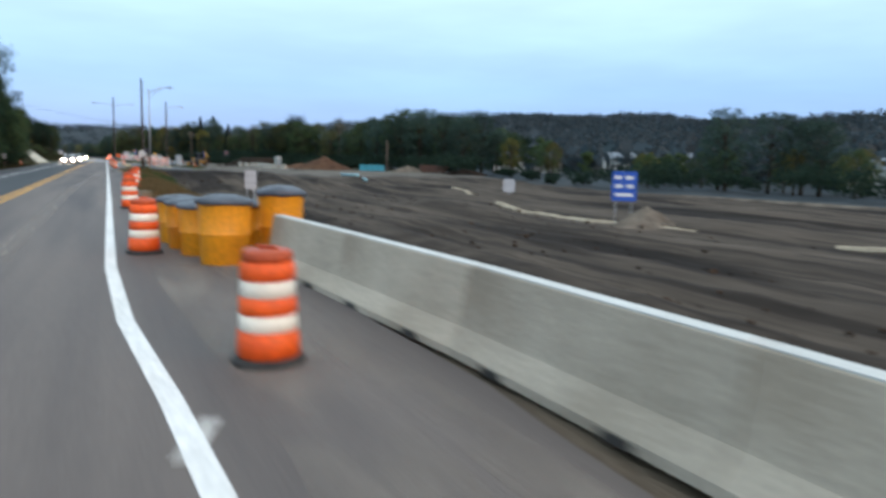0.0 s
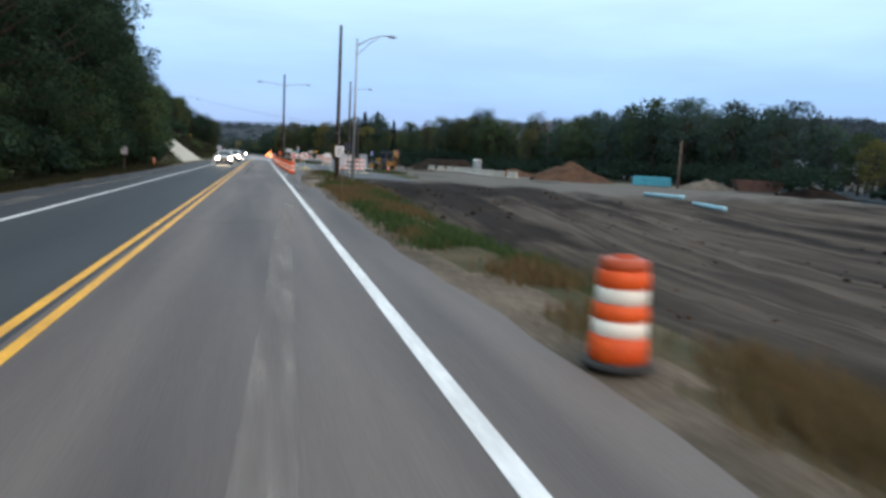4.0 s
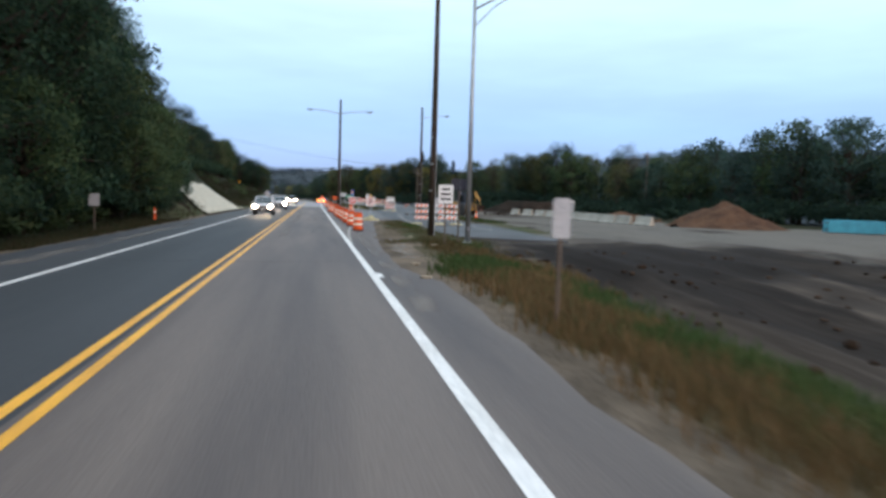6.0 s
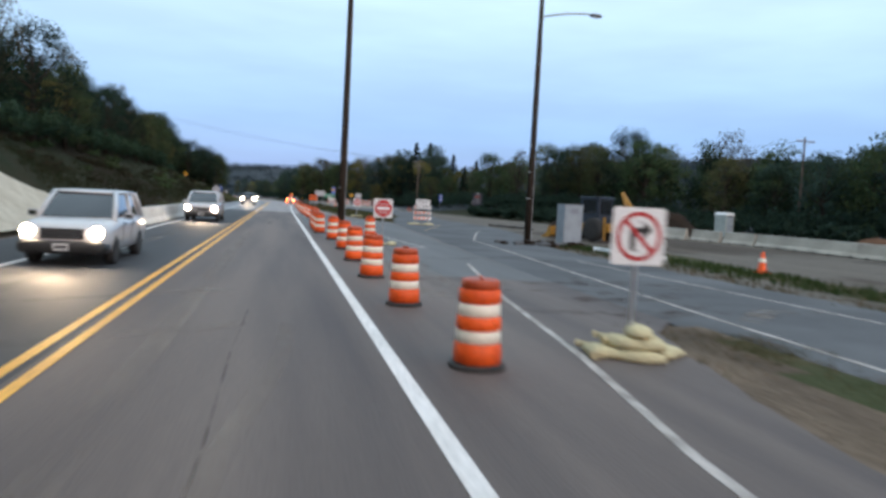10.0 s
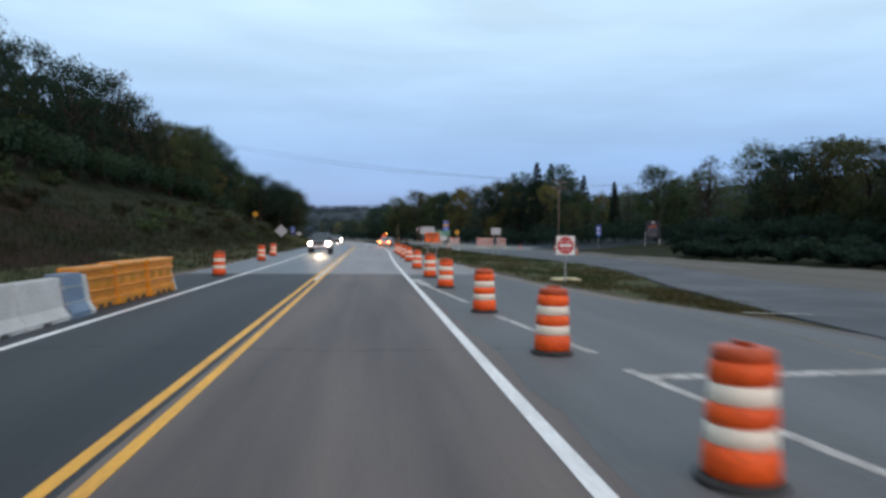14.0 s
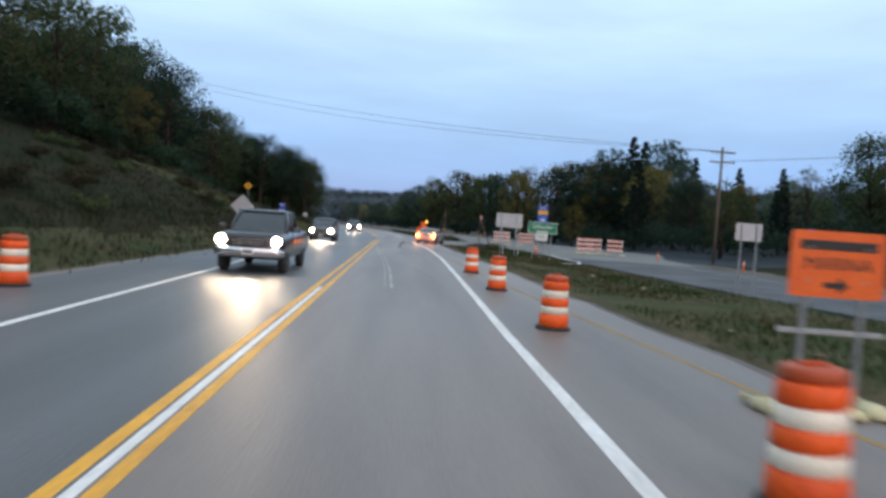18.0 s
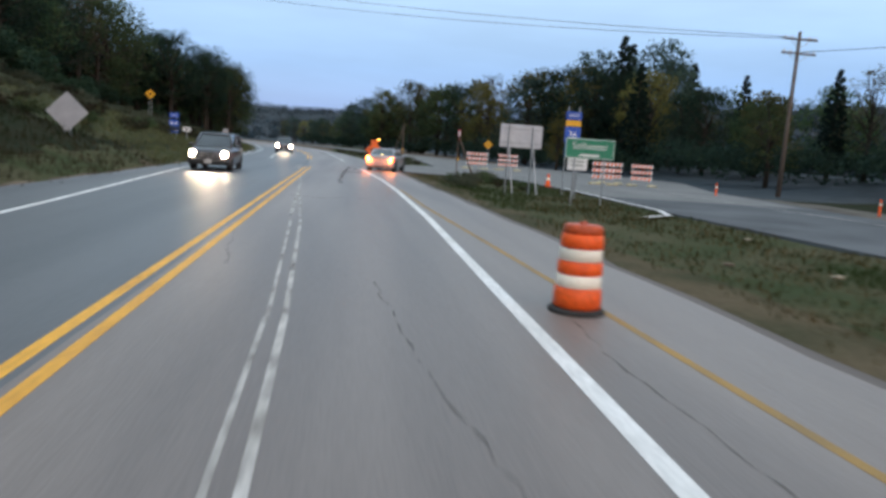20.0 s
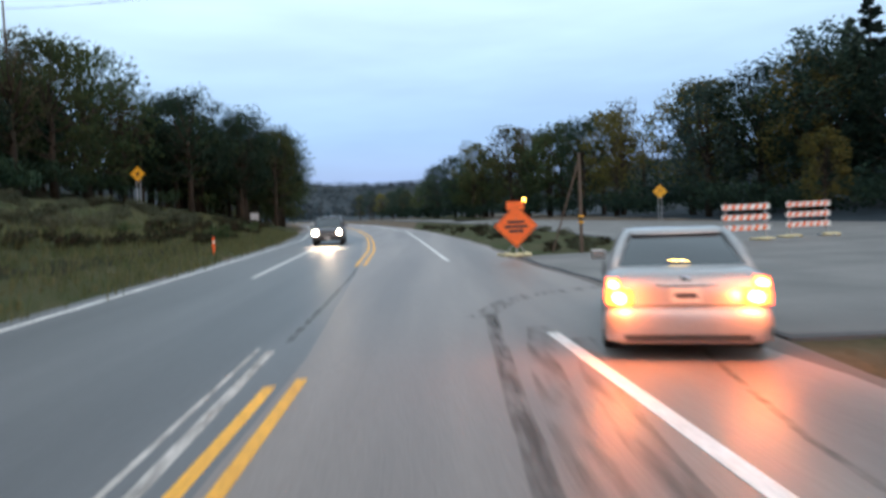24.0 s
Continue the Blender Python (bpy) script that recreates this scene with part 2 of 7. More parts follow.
ORANGE_SOIL = material("orange_soil", (0.21, 0.105, 0.048), (0.12, 0.088, 0.062), 0.6, 0.95, 0, 1.0, 6)
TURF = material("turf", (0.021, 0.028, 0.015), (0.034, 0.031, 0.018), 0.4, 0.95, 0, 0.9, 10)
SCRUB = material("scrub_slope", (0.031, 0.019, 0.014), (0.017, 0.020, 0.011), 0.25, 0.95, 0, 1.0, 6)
SAND = material("sand", (0.42, 0.35, 0.26), (0.30, 0.24, 0.175), 0.9, 0.95, 0, 0.7, 8)
RED_SOIL = material("red_soil", (0.135, 0.074, 0.046), (0.078, 0.044, 0.030), 0.8, 0.95, 0, 1.0, 5)
BROWN_SOIL = material("brown_soil", (0.036, 0.025, 0.019), (0.019, 0.014, 0.011), 0.8, 0.95, 0, 1.0, 5)
BLANKET = material("straw_blanket", (0.55, 0.50, 0.41), (0.44, 0.39, 0.31), 1.5, 0.95, 0, 0.6, 25)
WHITE_PAINT = worn("white_line_paint", (0.80, 0.77, 0.75), (0.66, 0.63, 0.60), 1.3, 1.6, (1, 0.5, 1), 0.6)
WORN_PAINT = worn("worn_line_paint", (0.52, 0.48, 0.45), (0.36, 0.33, 0.30), 1.3, 2.5, (1, 0.35, 1), soft_edge=0.42)
SKID = worn("tyre_smear", (0.075, 0.064, 0.058), (0.055, 0.047, 0.043), 0.66, 1.1, (2.2, 0.22, 1), soft_edge=0.5)
CRACK = worn("sealed_crack", (0.115, 0.094, 0.084), (0.085, 0.07, 0.063), 0.68, 2.0, soft_edge=0.3)
TAR_STRIP = worn("tar_strip", (0.112, 0.092, 0.085), (0.080, 0.066, 0.062), 0.86, 1.1, (2.4, 0.45, 1), soft_edge=0.5)
DUST = worn("dry_dust", (0.38, 0.315, 0.265), (0.26, 0.21, 0.175), 0.72, 0.8, (1.2, 0.3, 1), 0.72, 0.5)
MUD = worn("dried_mud", (0.13, 0.09, 0.065), (0.09, 0.062, 0.046), 0.6, 0.8, (1, 0.6, 1), 0.95, 0.45)
YELLOW_PAINT = worn("yellow_line_paint", (0.92, 0.44, 0.035), (0.74, 0.34, 0.035), 1.25, 1.6, (1, 0.5, 1), 0.6)
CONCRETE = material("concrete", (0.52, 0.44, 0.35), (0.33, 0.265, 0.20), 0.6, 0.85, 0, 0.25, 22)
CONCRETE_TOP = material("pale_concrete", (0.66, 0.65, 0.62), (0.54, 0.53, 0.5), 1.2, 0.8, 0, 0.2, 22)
SITE_CONCRETE = material("dusty_concrete", (0.50, 0.45, 0.38), (0.34, 0.30, 0.25), 0.5, 0.85, 0, 0.2, 22)
ORANGE = material("orange_plastic", (0.95, 0.115, 0.006), (0.82, 0.088, 0.006), 3, 0.55, 0, 0.05, 20)
DARK_ORANGE = material("dull_orange_plastic", (0.52, 0.075, 0.014), (0.42, 0.06, 0.014), 3, 0.5, 0, 0.05, 20)
# warm near-white tone stands in for head-lamp light the bands throw back
SHEETING = material("white_sheeting", (0.95, 0.86, 0.72), (0.88, 0.79, 0.66), 5, 0.35, 0, 0.03, 60)
RUBBER = material("rubber", (0.025, 0.024, 0.024), (0.04, 0.038, 0.036), 6, 0.85, 0, 0.2, 30)
BARREL_YELLOW = material("yellow_plastic", (0.80, 0.29, 0.006), (0.68, 0.235, 0.006), 1.5, 0.45, 0, 0.06, 14)
LID_GREY = material("grey_lid", (0.085, 0.095, 0.12), (0.055, 0.062, 0.08), 3, 0.45, 0, 0.3, 9)
WOOD_POLE = material("creosote_pole", (0.060, 0.045, 0.036), (0.035, 0.027, 0.022), 2, 0.9, 0, 0.5, 14, (6, 6, 0.5))
GREY_WOOD = material("grey_wood", (0.17, 0.13, 0.105), (0.11, 0.085, 0.07), 2, 0.9, 0, 0.4, 14, (6, 6, 0.5))
GALV = material("galvanised_steel", (0.42, 0.44, 0.46), (0.34, 0.36, 0.38), 4, 0.45, 0.6, 0.05, 30)
ALU = material("sign_back", (0.50, 0.51, 0.53), (0.42, 0.43, 0.46), 2, 0.5, 0.3, 0.03, 30)
LAMP_GREY = material("lamp_housing", (0.20, 0.22, 0.25), (0.16, 0.17, 0.2), 3, 0.5, 0.3, 0.05)
SIGN_WHITE = material("sign_white", (0.78, 0.78, 0.78), (0.70, 0.70, 0.70), 3, 0.45, 0, 0.02)
SIGN_RED = material("sign_red", (0.55, 0.03, 0.03), (0.48, 0.025, 0.025), 3, 0.45, 0, 0.02)
SIGN_BLUE = material("sign_blue", (0.02, 0.10, 0.48), (0.018, 0.085, 0.42), 3, 0.45, 0, 0.02)
SIGN_GREEN = material("sign_green", (0.01, 0.22, 0.12), (0.01, 0.18, 0.1), 3, 0.45, 0, 0.02)
SIGN_ORANGE = material("sign_orange", (0.92, 0.16, 0.02), (0.85, 0.13, 0.018), 3, 0.5, 0, 0.03)
SIGN_YELLOW = material("sign_yellow", (0.88, 0.44, 0.015), (0.8, 0.38, 0.012), 3, 0.45, 0, 0.02)
SIGN_BLACK = material("sign_black", (0.02, 0.02, 0.022), (0.03, 0.03, 0.03), 3, 0.5, 0, 0.02)
BOARD_DARK = material("dark_board", (0.018, 0.022, 0.042), (0.012, 0.015, 0.03), 3, 0.5, 0, 0.02)
SANDBAG = material("woven_sandbag", (0.62, 0.55, 0.33), (0.48, 0.42, 0.26), 4, 0.85, 0, 0.5, 30)
CABINET = material("cabinet_paint", (0.33, 0.38, 0.42), (0.27, 0.31, 0.35), 2, 0.5, 0.1, 0.03)
END_BLUE = material("blue_grey_plastic", (0.17, 0.24, 0.33), (0.13, 0.19, 0.27), 2, 0.5, 0, 0.05)
PIPE_BLUE = material("blue_pipe", (0.33, 0.58, 0.66), (0.26, 0.48, 0.56), 2, 0.4, 0, 0.03)
TEAL = material("teal_steel", (0.05, 0.36, 0.46), (0.04, 0.28, 0.37), 2, 0.5, 0, 0.05)
RUST = material("rusty_steel", (0.10, 0.05, 0.035), (0.06, 0.035, 0.03), 2, 0.8, 0.2, 0.2)
PORTA = material("toilet_plastic", (0.40, 0.44, 0.42), (0.34, 0.38, 0.36), 2, 0.5, 0, 0.03)
BACKHOE_YELLOW = material("machine_yellow", (0.42, 0.21, 0.03), (0.30, 0.15, 0.03), 2, 0.55, 0, 0.05)
BACKHOE_BLUE = material("machine_cab", (0.03, 0.045, 0.07), (0.025, 0.035, 0.055), 2, 0.5, 0, 0.05)
CAR_SILVER = material("silver_paint", (0.42, 0.40, 0.40), (0.38, 0.36, 0.36), 1, 0.3, 0.5, 0.0, 60, coat=0.5)
CAR_WHITE = material("pale_paint", (0.60, 0.60, 0.61), (0.55, 0.55, 0.56), 1, 0.3, 0.2, 0.0, 60, coat=0.5)
CAR_DARK = material("dark_paint", (0.035, 0.035, 0.045), (0.028, 0.028, 0.036), 1, 0.3, 0.3, 0.0, 60, coat=0.6)
CAR_GREY = material("grey_paint", (0.075, 0.075, 0.085), (0.06, 0.06, 0.07), 1, 0.3, 0.3, 0.0, 60, coat=0.5)
CAR_TRIM = material("black_trim", (0.02, 0.02, 0.02), (0.028, 0.028, 0.028), 3, 0.5, 0, 0.03)
CAR_GLASS = material("car_glass", (0.025, 0.03, 0.035), (0.02, 0.024, 0.03), 1, 0.06, 0, 0.0, coat=1.0)
CHROME = material("chrome", (0.6, 0.6, 0.62), (0.55, 0.55, 0.57), 3, 0.15, 1.0, 0.0)
PLATE = material("plate", (0.62, 0.62, 0.6), (0.56, 0.56, 0.55), 3, 0.5, 0, 0.02)
TAIL = glow("lit_tail_lamp", (1.0, 0.09, 0.012), 14.0)
TAIL_CORE = glow("lit_tail_bulb", (1.0, 0.62, 0.12), 26.0)
HEAD = glow("lit_head_lamp", (1.0, 0.83, 0.55), 160.0)
AMBER = glow("lit_amber_lamp", (1.0, 0.55, 0.08), 10.0)
BARK = material("bark", (0.075, 0.06, 0.047), (0.045, 0.036, 0.03), 2, 0.95, 0, 0.8, 10, (4, 4, 0.7))
LEAF_DARK = leaf_material("dark_leaves", [(0.026, 0.052, 0.034), (0.042, 0.078, 0.042), (0.036, 0.064, 0.042), (0.058, 0.088, 0.044)])
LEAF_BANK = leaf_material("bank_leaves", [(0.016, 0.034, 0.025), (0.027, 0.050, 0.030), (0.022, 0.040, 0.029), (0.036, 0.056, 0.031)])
# far trees: bluish haze lightens the leaf colour itself
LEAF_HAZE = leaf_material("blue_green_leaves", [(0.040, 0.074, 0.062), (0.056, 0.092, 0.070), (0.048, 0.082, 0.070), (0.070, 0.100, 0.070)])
LEAF_MID = leaf_material("green_leaves", [(0.044, 0.076, 0.040), (0.068, 0.104, 0.046), (0.094, 0.112, 0.048), (0.056, 0.086, 0.044)])
LEAF_GOLD = leaf_material("turning_leaves", [(0.105, 0.104, 0.038), (0.150, 0.126, 0.038), (0.185, 0.138, 0.040), (0.092, 0.094, 0.040)])
LEAF_BARE = leaf_material("thin_brown_leaves", [(0.11, 0.092, 0.062), (0.075, 0.068, 0.045), (0.14, 0.11, 0.072)])
LEAF_OLIVE = leaf_material("olive_leaves", [(0.062, 0.076, 0.034), (0.088, 0.098, 0.040), (0.108, 0.100, 0.044), (0.056, 0.072, 0.036)])
NEEDLE = leaf_material("needles", [(0.010, 0.020, 0.015), (0.018, 0.032, 0.022), (0.013, 0.022, 0.018)])
# the blue in these leaves is the haze over the hills
HAZY_WOODS = leaf_material("far_woods_leaves", [(0.052, 0.076, 0.098), (0.060, 0.082, 0.094), (0.078, 0.080, 0.082), (0.054, 0.078, 0.098)])
GRASS = leaf_material("grass_blades", [(0.042, 0.058, 0.022), (0.066, 0.066, 0.028), (0.13, 0.085, 0.042), (0.17, 0.100, 0.048), (0.046, 0.056, 0.022), (0.10, 0.066, 0.036)])
GRASS_TAN = leaf_material("dry_grass_blades", [(0.13, 0.082, 0.038), (0.16, 0.105, 0.050), (0.10, 0.080, 0.036), (0.18, 0.110, 0.050), (0.065, 0.068, 0.028)])
GRASS_GREEN = leaf_material("green_grass_blades", [(0.032, 0.058, 0.018), (0.050, 0.078, 0.024), (0.080, 0.084, 0.034), (0.040, 0.060, 0.020)])
FOOT_GRASS = leaf_material("foot_grass_blades", [(0.030, 0.044, 0.020), (0.044, 0.048, 0.023), (0.078, 0.055, 0.032), (0.034, 0.042, 0.020)])
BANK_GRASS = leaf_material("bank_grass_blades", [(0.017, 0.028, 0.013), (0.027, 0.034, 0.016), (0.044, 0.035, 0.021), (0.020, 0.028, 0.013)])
OPEN_GRASS = leaf_material("open_grass_blades", [(0.086, 0.104, 0.046), (0.118, 0.122, 0.056), (0.150, 0.126, 0.066), (0.074, 0.090, 0.044)])
WEED_LEAF = leaf_material("weed_leaves", [(0.072, 0.090, 0.060), (0.094, 0.104, 0.064), (0.112, 0.104, 0.070), (0.064, 0.080, 0.056)])
SCRUB_LEAF = leaf_material("scrub_leaves", [(0.058, 0.030, 0.023), (0.045, 0.044, 0.025), (0.030, 0.040, 0.022), (0.082, 0.050, 0.033)])


# ---- mesh helpers ----
def smooth(v, a, b):
    t = min(1.0, max(0.0, (v - a) / (b - a)))
    return t * t * (3 - 2 * t)


def centre(y):
    """The road's centre line: straight, then a long bend to the left."""
    return -max(y - 262.0, 0.0) ** 2 / 900.0


def height(x, y):
    """The lie of the land."""
    z = 0.0
    xc = centre(y)
    if x > 5.0:
        cut = 1 - smooth(y, 42, 58)
        drop = cut * (0.55 * smooth(x, 6.7, 7.7) + 0.45 * smooth(x, 7.7, 11.5)) + (1 - cut) * smooth(x, 6.4, 11.0)
        back = 20 * smooth(x, 20, 30)
        z -= 2.0 * drop * (1 - smooth(y, 62 + back, 98 + back)) * (1 - 0.45 * smooth(x, 22, 45))
        field = smooth(x, 7.5, 11) * (1 - smooth(x, 50, 62)) * (1 - smooth(y, 88, 112))
        if field > 0:
            z += field * (0.30 * noise.noise((x * 0.55, y * 0.05, 7.0)) + 0.14 * noise.noise((x * 1.3, y * 0.16, 1.0)) + 0.05 * noise.noise((x * 1.4, y * 0.9, 3.0)))
        z += 0.12 * math.sin(x * 0.9 + 0.3 * math.sin(y * 0.05)) * smooth(x, 11, 16) * (1 - smooth(y, 95, 130)) * (1 - smooth(x, 45, 60))
        z += 1.4 * smooth(x, 30, 50) * smooth(y, 205, 240)
    lat = xc - x
    if lat > 5.5:
        steep = smooth(y, 114, 124) * (1 - smooth(y, 146, 168))
        on = smooth(y, 112, 128) * (1 - 0.45 * smooth(y, 250, 300))
        run = max(0.0, lat - 6.4)
        base = 0.43 * min(run, 13) + 0.34 * max(0.0, min(run, 75) - 13)
        edge = min(run * 0.95, 5.0) + 0.30 * max(0.0, min(run, 75) - 5.2)
        z += on * (base * (1 - steep) + edge * steep) - 0.25 * smooth(lat, 6.0, 7.5) * (1 - smooth(y, 100, 115))
    z += (47.0 + 30.0 * smooth(y, 500, 1000)) * (1 - 0.7 * smooth(y, 1100, 1900)) * smooth(x, 190, 640) + 63.0 * smooth(y, 900, 1900) + 60.0 * smooth(-x, 150, 700) * smooth(y, 50, 400)
    if x > 150 or y > 900:
        z += 9.0 * noise.noise((x / 150.0, y / 150.0, 0.3)) * smooth(max(x, y - 800), 150, 400)
    return z


def part(name, bm, mat, parent=None, label="", shade=False):
    me = bpy.data.meshes.new(name)
    bm.normal_update()
    bm.to_mesh(me)
    bm.free()
    if shade:
        me.shade_smooth()
    me.materials.append(mat)
    ob = new(name, me)
    ob.parent = parent
    if label:
        ob["label"] = label
    return ob


def raw(name, verts, faces, mat, parent=None, label=""):
    me = bpy.data.meshes.new(name)
    me.from_pydata(verts, [], faces)
    me.materials.append(mat)
    ob = new(name, me)
    ob.parent = parent
    if label:
        ob["label"] = label
    return ob


def thing(name, label, category, group="", m=None):
    ob = tagged(new(name), label, category, group)
    if m is not None:
        ob.matrix_world = m
    return ob


def box(sx, sy, sz, at=(0, 0, 0), bevel=0.0, turn=None, bm=None):
    """A box centred on at; appended to bm if given."""
    own = bmesh.new()
    bmesh.ops.create_cube(own, size=1.0)
    bmesh.ops.scale(own, vec=(sx, sy, sz), verts=own.verts)
    if bevel:
        bmesh.ops.bevel(own, geom=own.edges[:], offset=bevel, segments=2, affect="EDGES", profile=0.6)
    if turn is not None:
        bmesh.ops.transform(own, matrix=turn, verts=own.verts)
    bmesh.ops.translate(own, vec=at, verts=own.verts)
    if bm is None:
        return own
    return join(bm, own)


def join(bm, other):
    me = bpy.data.meshes.new("join")
    other.to_mesh(me)
    other.free()
    bm.from_mesh(me)
    bpy.data.meshes.remove(me)
    return bm


def lathe(profile, n=24, bm=None, squash=1.0):
    """A body of revolution about z from (radius, height) pairs."""
    bm = bm or bmesh.new()
    rings = []
    for r, z in profile:
        rings.append([bm.verts.new((r * math.cos(2 * math.pi * i / n), r * squash * math.sin(2 * math.pi * i / n), z)) for i in range(n)])
    for a, b in zip(rings, rings[1:]):
        for i in range(n):
            bm.faces.new((a[i], a[(i + 1) % n], b[(i + 1) % n], b[i]))
    bm.faces.new(rings[0][::-1])
    bm.faces.new(rings[-1])
    return bm


def tube(points, radii, n=8, bm=None):
    """A tube along points; radii a number or one for each point."""
    bm = bm or bmesh.new()
    pts = [Vector(p) for p in points]
    if isinstance(radii, (int, float)):
        radii = [radii] * len(pts)
    rings = []
    for i, p in enumerate(pts):
        d = (pts[min(i + 1, len(pts) - 1)] - pts[max(i - 1, 0)]).normalized()
        u = d.orthogonal().normalized() if abs(d.z) > 0.9 else d.cross(Vector((0, 0, 1))).normalized()
        if abs(d.z) > 0.9:
            u = Vector((1, 0, 0)) - d * d.x
            u.normalize()
        v = d.cross(u)
        rings.append([bm.verts.new(p + radii[i] * (math.cos(2 * math.pi * k / n) * u + math.sin(2 * math.pi * k / n) * v)) for k in range(n)])
    for a, b in zip(rings, rings[1:]):
        for k in range(n):
            bm.faces.new((a[k], a[(k + 1) % n], b[(k + 1) % n], b[k]))
    bm.faces.new(rings[0][::-1])
    bm.faces.new(rings[-1])
    return bm


def slab(outline, thick, y=0.0, bm=None):
    """A flat plate in the xz plane, from an outline of (x, z), thick along y."""
    bm = bm or bmesh.new()
    a = [bm.verts.new((x, y - thick / 2, z)) for x, z in outline]
    b = [bm.verts.new((x, y + thick / 2, z)) for x, z in outline]
    bm.faces.new(a)
    bm.faces.new(b[::-1])
    for i in range(len(a)):
        j = (i + 1) % len(a)
        bm.faces.new((a[j], a[i], b[i], b[j]))
    return bm


def rounded(w, h, r=0.04, cx=0.0, cz=0.0, n=4):
    out = []
    for sx, sz, a0 in ((1, 1, 0), (-1, 1, 90), (-1, -1, 180), (1, -1, 270)):
        for k in range(n + 1):
            a = radians(a0 + 90 * k / n)
            out.append((cx + sx * (w / 2 - r) + r * math.cos(a), cz + sz * (h / 2 - r) + r * math.sin(a)))
    return out


def disc(r, cx=0.0, cz=0.0, n=28):
    return [(cx + r * math.cos(2 * math.pi * k / n), cz + r * math.sin(2 * math.pi * k / n)) for k in range(n)]


def words(name, text, size, mat, parent, at, label=""):
    """Lettering that stands in the xz plane and faces -y."""
    cu = bpy.data.curves.new(name, "FONT")
    cu.body, cu.size, cu.align_x, cu.align_y, cu.extrude = text, size, "CENTER", "CENTER", 0.002
    tmp = bpy.data.objects.new(name, cu)
    me = bpy.data.meshes.new_from_object(tmp)
    bpy.data.objects.remove(tmp)
    me.transform(Matrix.Translation(at) @ Matrix.Rotation(radians(90), 4, "X"))
    me.materials.append(mat)
    ob = new(name, me)
    ob.parent = parent
    if label:
        ob["label"] = label
    return ob


def at_line(points, y):
    for (x0, y0), (x1, y1) in zip(points, points[1:]):
        if y <= y1:
            return x0 + (x1 - x0) * max(0.0, (y - y0)) / (y1 - y0)
    return points[-1][0]


def ribbon(points, width, z, step=2.0):
    """A thin strip on the ground along points (x, y), with slightly uneven edges."""
    pts = [Vector(p) for p in points]
    fine = []
    for a, b in zip(pts, pts[1:]):
        k = max(1, int((b - a).length / step))
        fine += [a.lerp(b, i / k) for i in range(k)]
    fine.append(pts[-1])
    verts, faces = [], []
    for i, p in enumerate(fine):
        d = (fine[min(i + 1, len(fine) - 1)] - fine[max(i - 1, 0)]).normalized()
        s = Vector((d.y, -d.x)) * width / 2
        j = 0.012 * noise.noise((p.x, p.y * 0.7, width))
        for q, h in ((p - s * (1 + j), z), (p + s * (1 - j), z)):
            verts.append((q.x, q.y, h))
            verts.append((q.x, q.y, h - 0.003))
    for i in range(len(fine) - 1):
        a, b = 4 * i, 4 * i + 4
        faces += [(a, a + 2, b + 2, b), (a + 1, a, b, b + 1), (a + 2, a + 3, b + 3, b + 2)]
    faces += [(0, 1, 3, 2), (4 * len(fine) - 4, 4 * len(fine) - 2, 4 * len(fine) - 1, 4 * len(fine) - 3)]
    return verts, faces


def marking(points, width, mat, label, z=0.006):
    v, f = ribbon(points, width, z)
    return tagged(raw("road_marking", v, f, mat), label, "road marking", kind="structure")


def sheet(name, outline, mat, label, category, z=0.0, thick=0.10, kind="structure", ragged=0.18):
    """A paved area from its outline, with a broken edge."""
    bm = bmesh.new()
    pts = []
    for (x0, y0), (x1, y1) in zip(outline, outline[1:] + outline[:1]):
        k = max(1, int(math.hypot(x1 - x0, y1 - y0) / 1.2))
        for i in range(k):
            x, y = x0 + (x1 - x0) * i / k, y0 + (y1 - y0) * i / k
            q = noise.noise((x * 0.8, y * 0.8, 1.7)) * ragged
            pts.append((x + q, y + q))
    face = bm.faces.new([bm.verts.new((x, y, z)) for x, y in pts])
    face.normal_update()
    if face.normal.z < 0:
        face.normal_flip()
    got = bmesh.ops.extrude_face_region(bm, geom=[face])
    bmesh.ops.translate(bm, vec=(0, 0, -thick), verts=[v for v in got["geom"] if isinstance(v, bmesh.types.BMVert)])
    bmesh.ops.recalc_face_normals(bm, faces=bm.faces)
    bmesh.ops.triangulate(bm, faces=bm.faces[:])
    return tagged(part(name, bm, mat), label, category, kind=kind)


# ---- ground: one sheet out to the horizon ----
EDGE = [(6.2, -40), (6.2, 12), (5.0, 17), (4.4, 30), (4.5, 38), (4.9, 50), (4.7, 62), (4.8, 75), (5.0, 84), (4.5, 88), (4.7, 95), (5.2, 103), (5.7, 109), (6.15, 115), (6.65, 121.3), (7.0, 123), (7.6, 125.2), (8.0, 126.6), (8.8, 127.6)]
MEDIAN_L = [(11.2, 173), (9.6, 180), (8.4, 188), (7.9, 197), (7.3, 209), (6.8, 225), (6.5, 240), (5.9, 256), (5.7, 266)]
MEDIAN_R = [(11.4, 173), (13.0, 185), (15.6, 197), (16.2, 206), (15.6, 215), (14.4, 230), (13.5, 246), (13.6, 258), (12.8, 266)]


def wood_foot(y):
    """Where the dark ground at the foot of the far trees begins."""
    return at_line([(46, 172), (38, 183), (33, 197), (30.5, 215), (29, 240), (28.5, 262)], y)


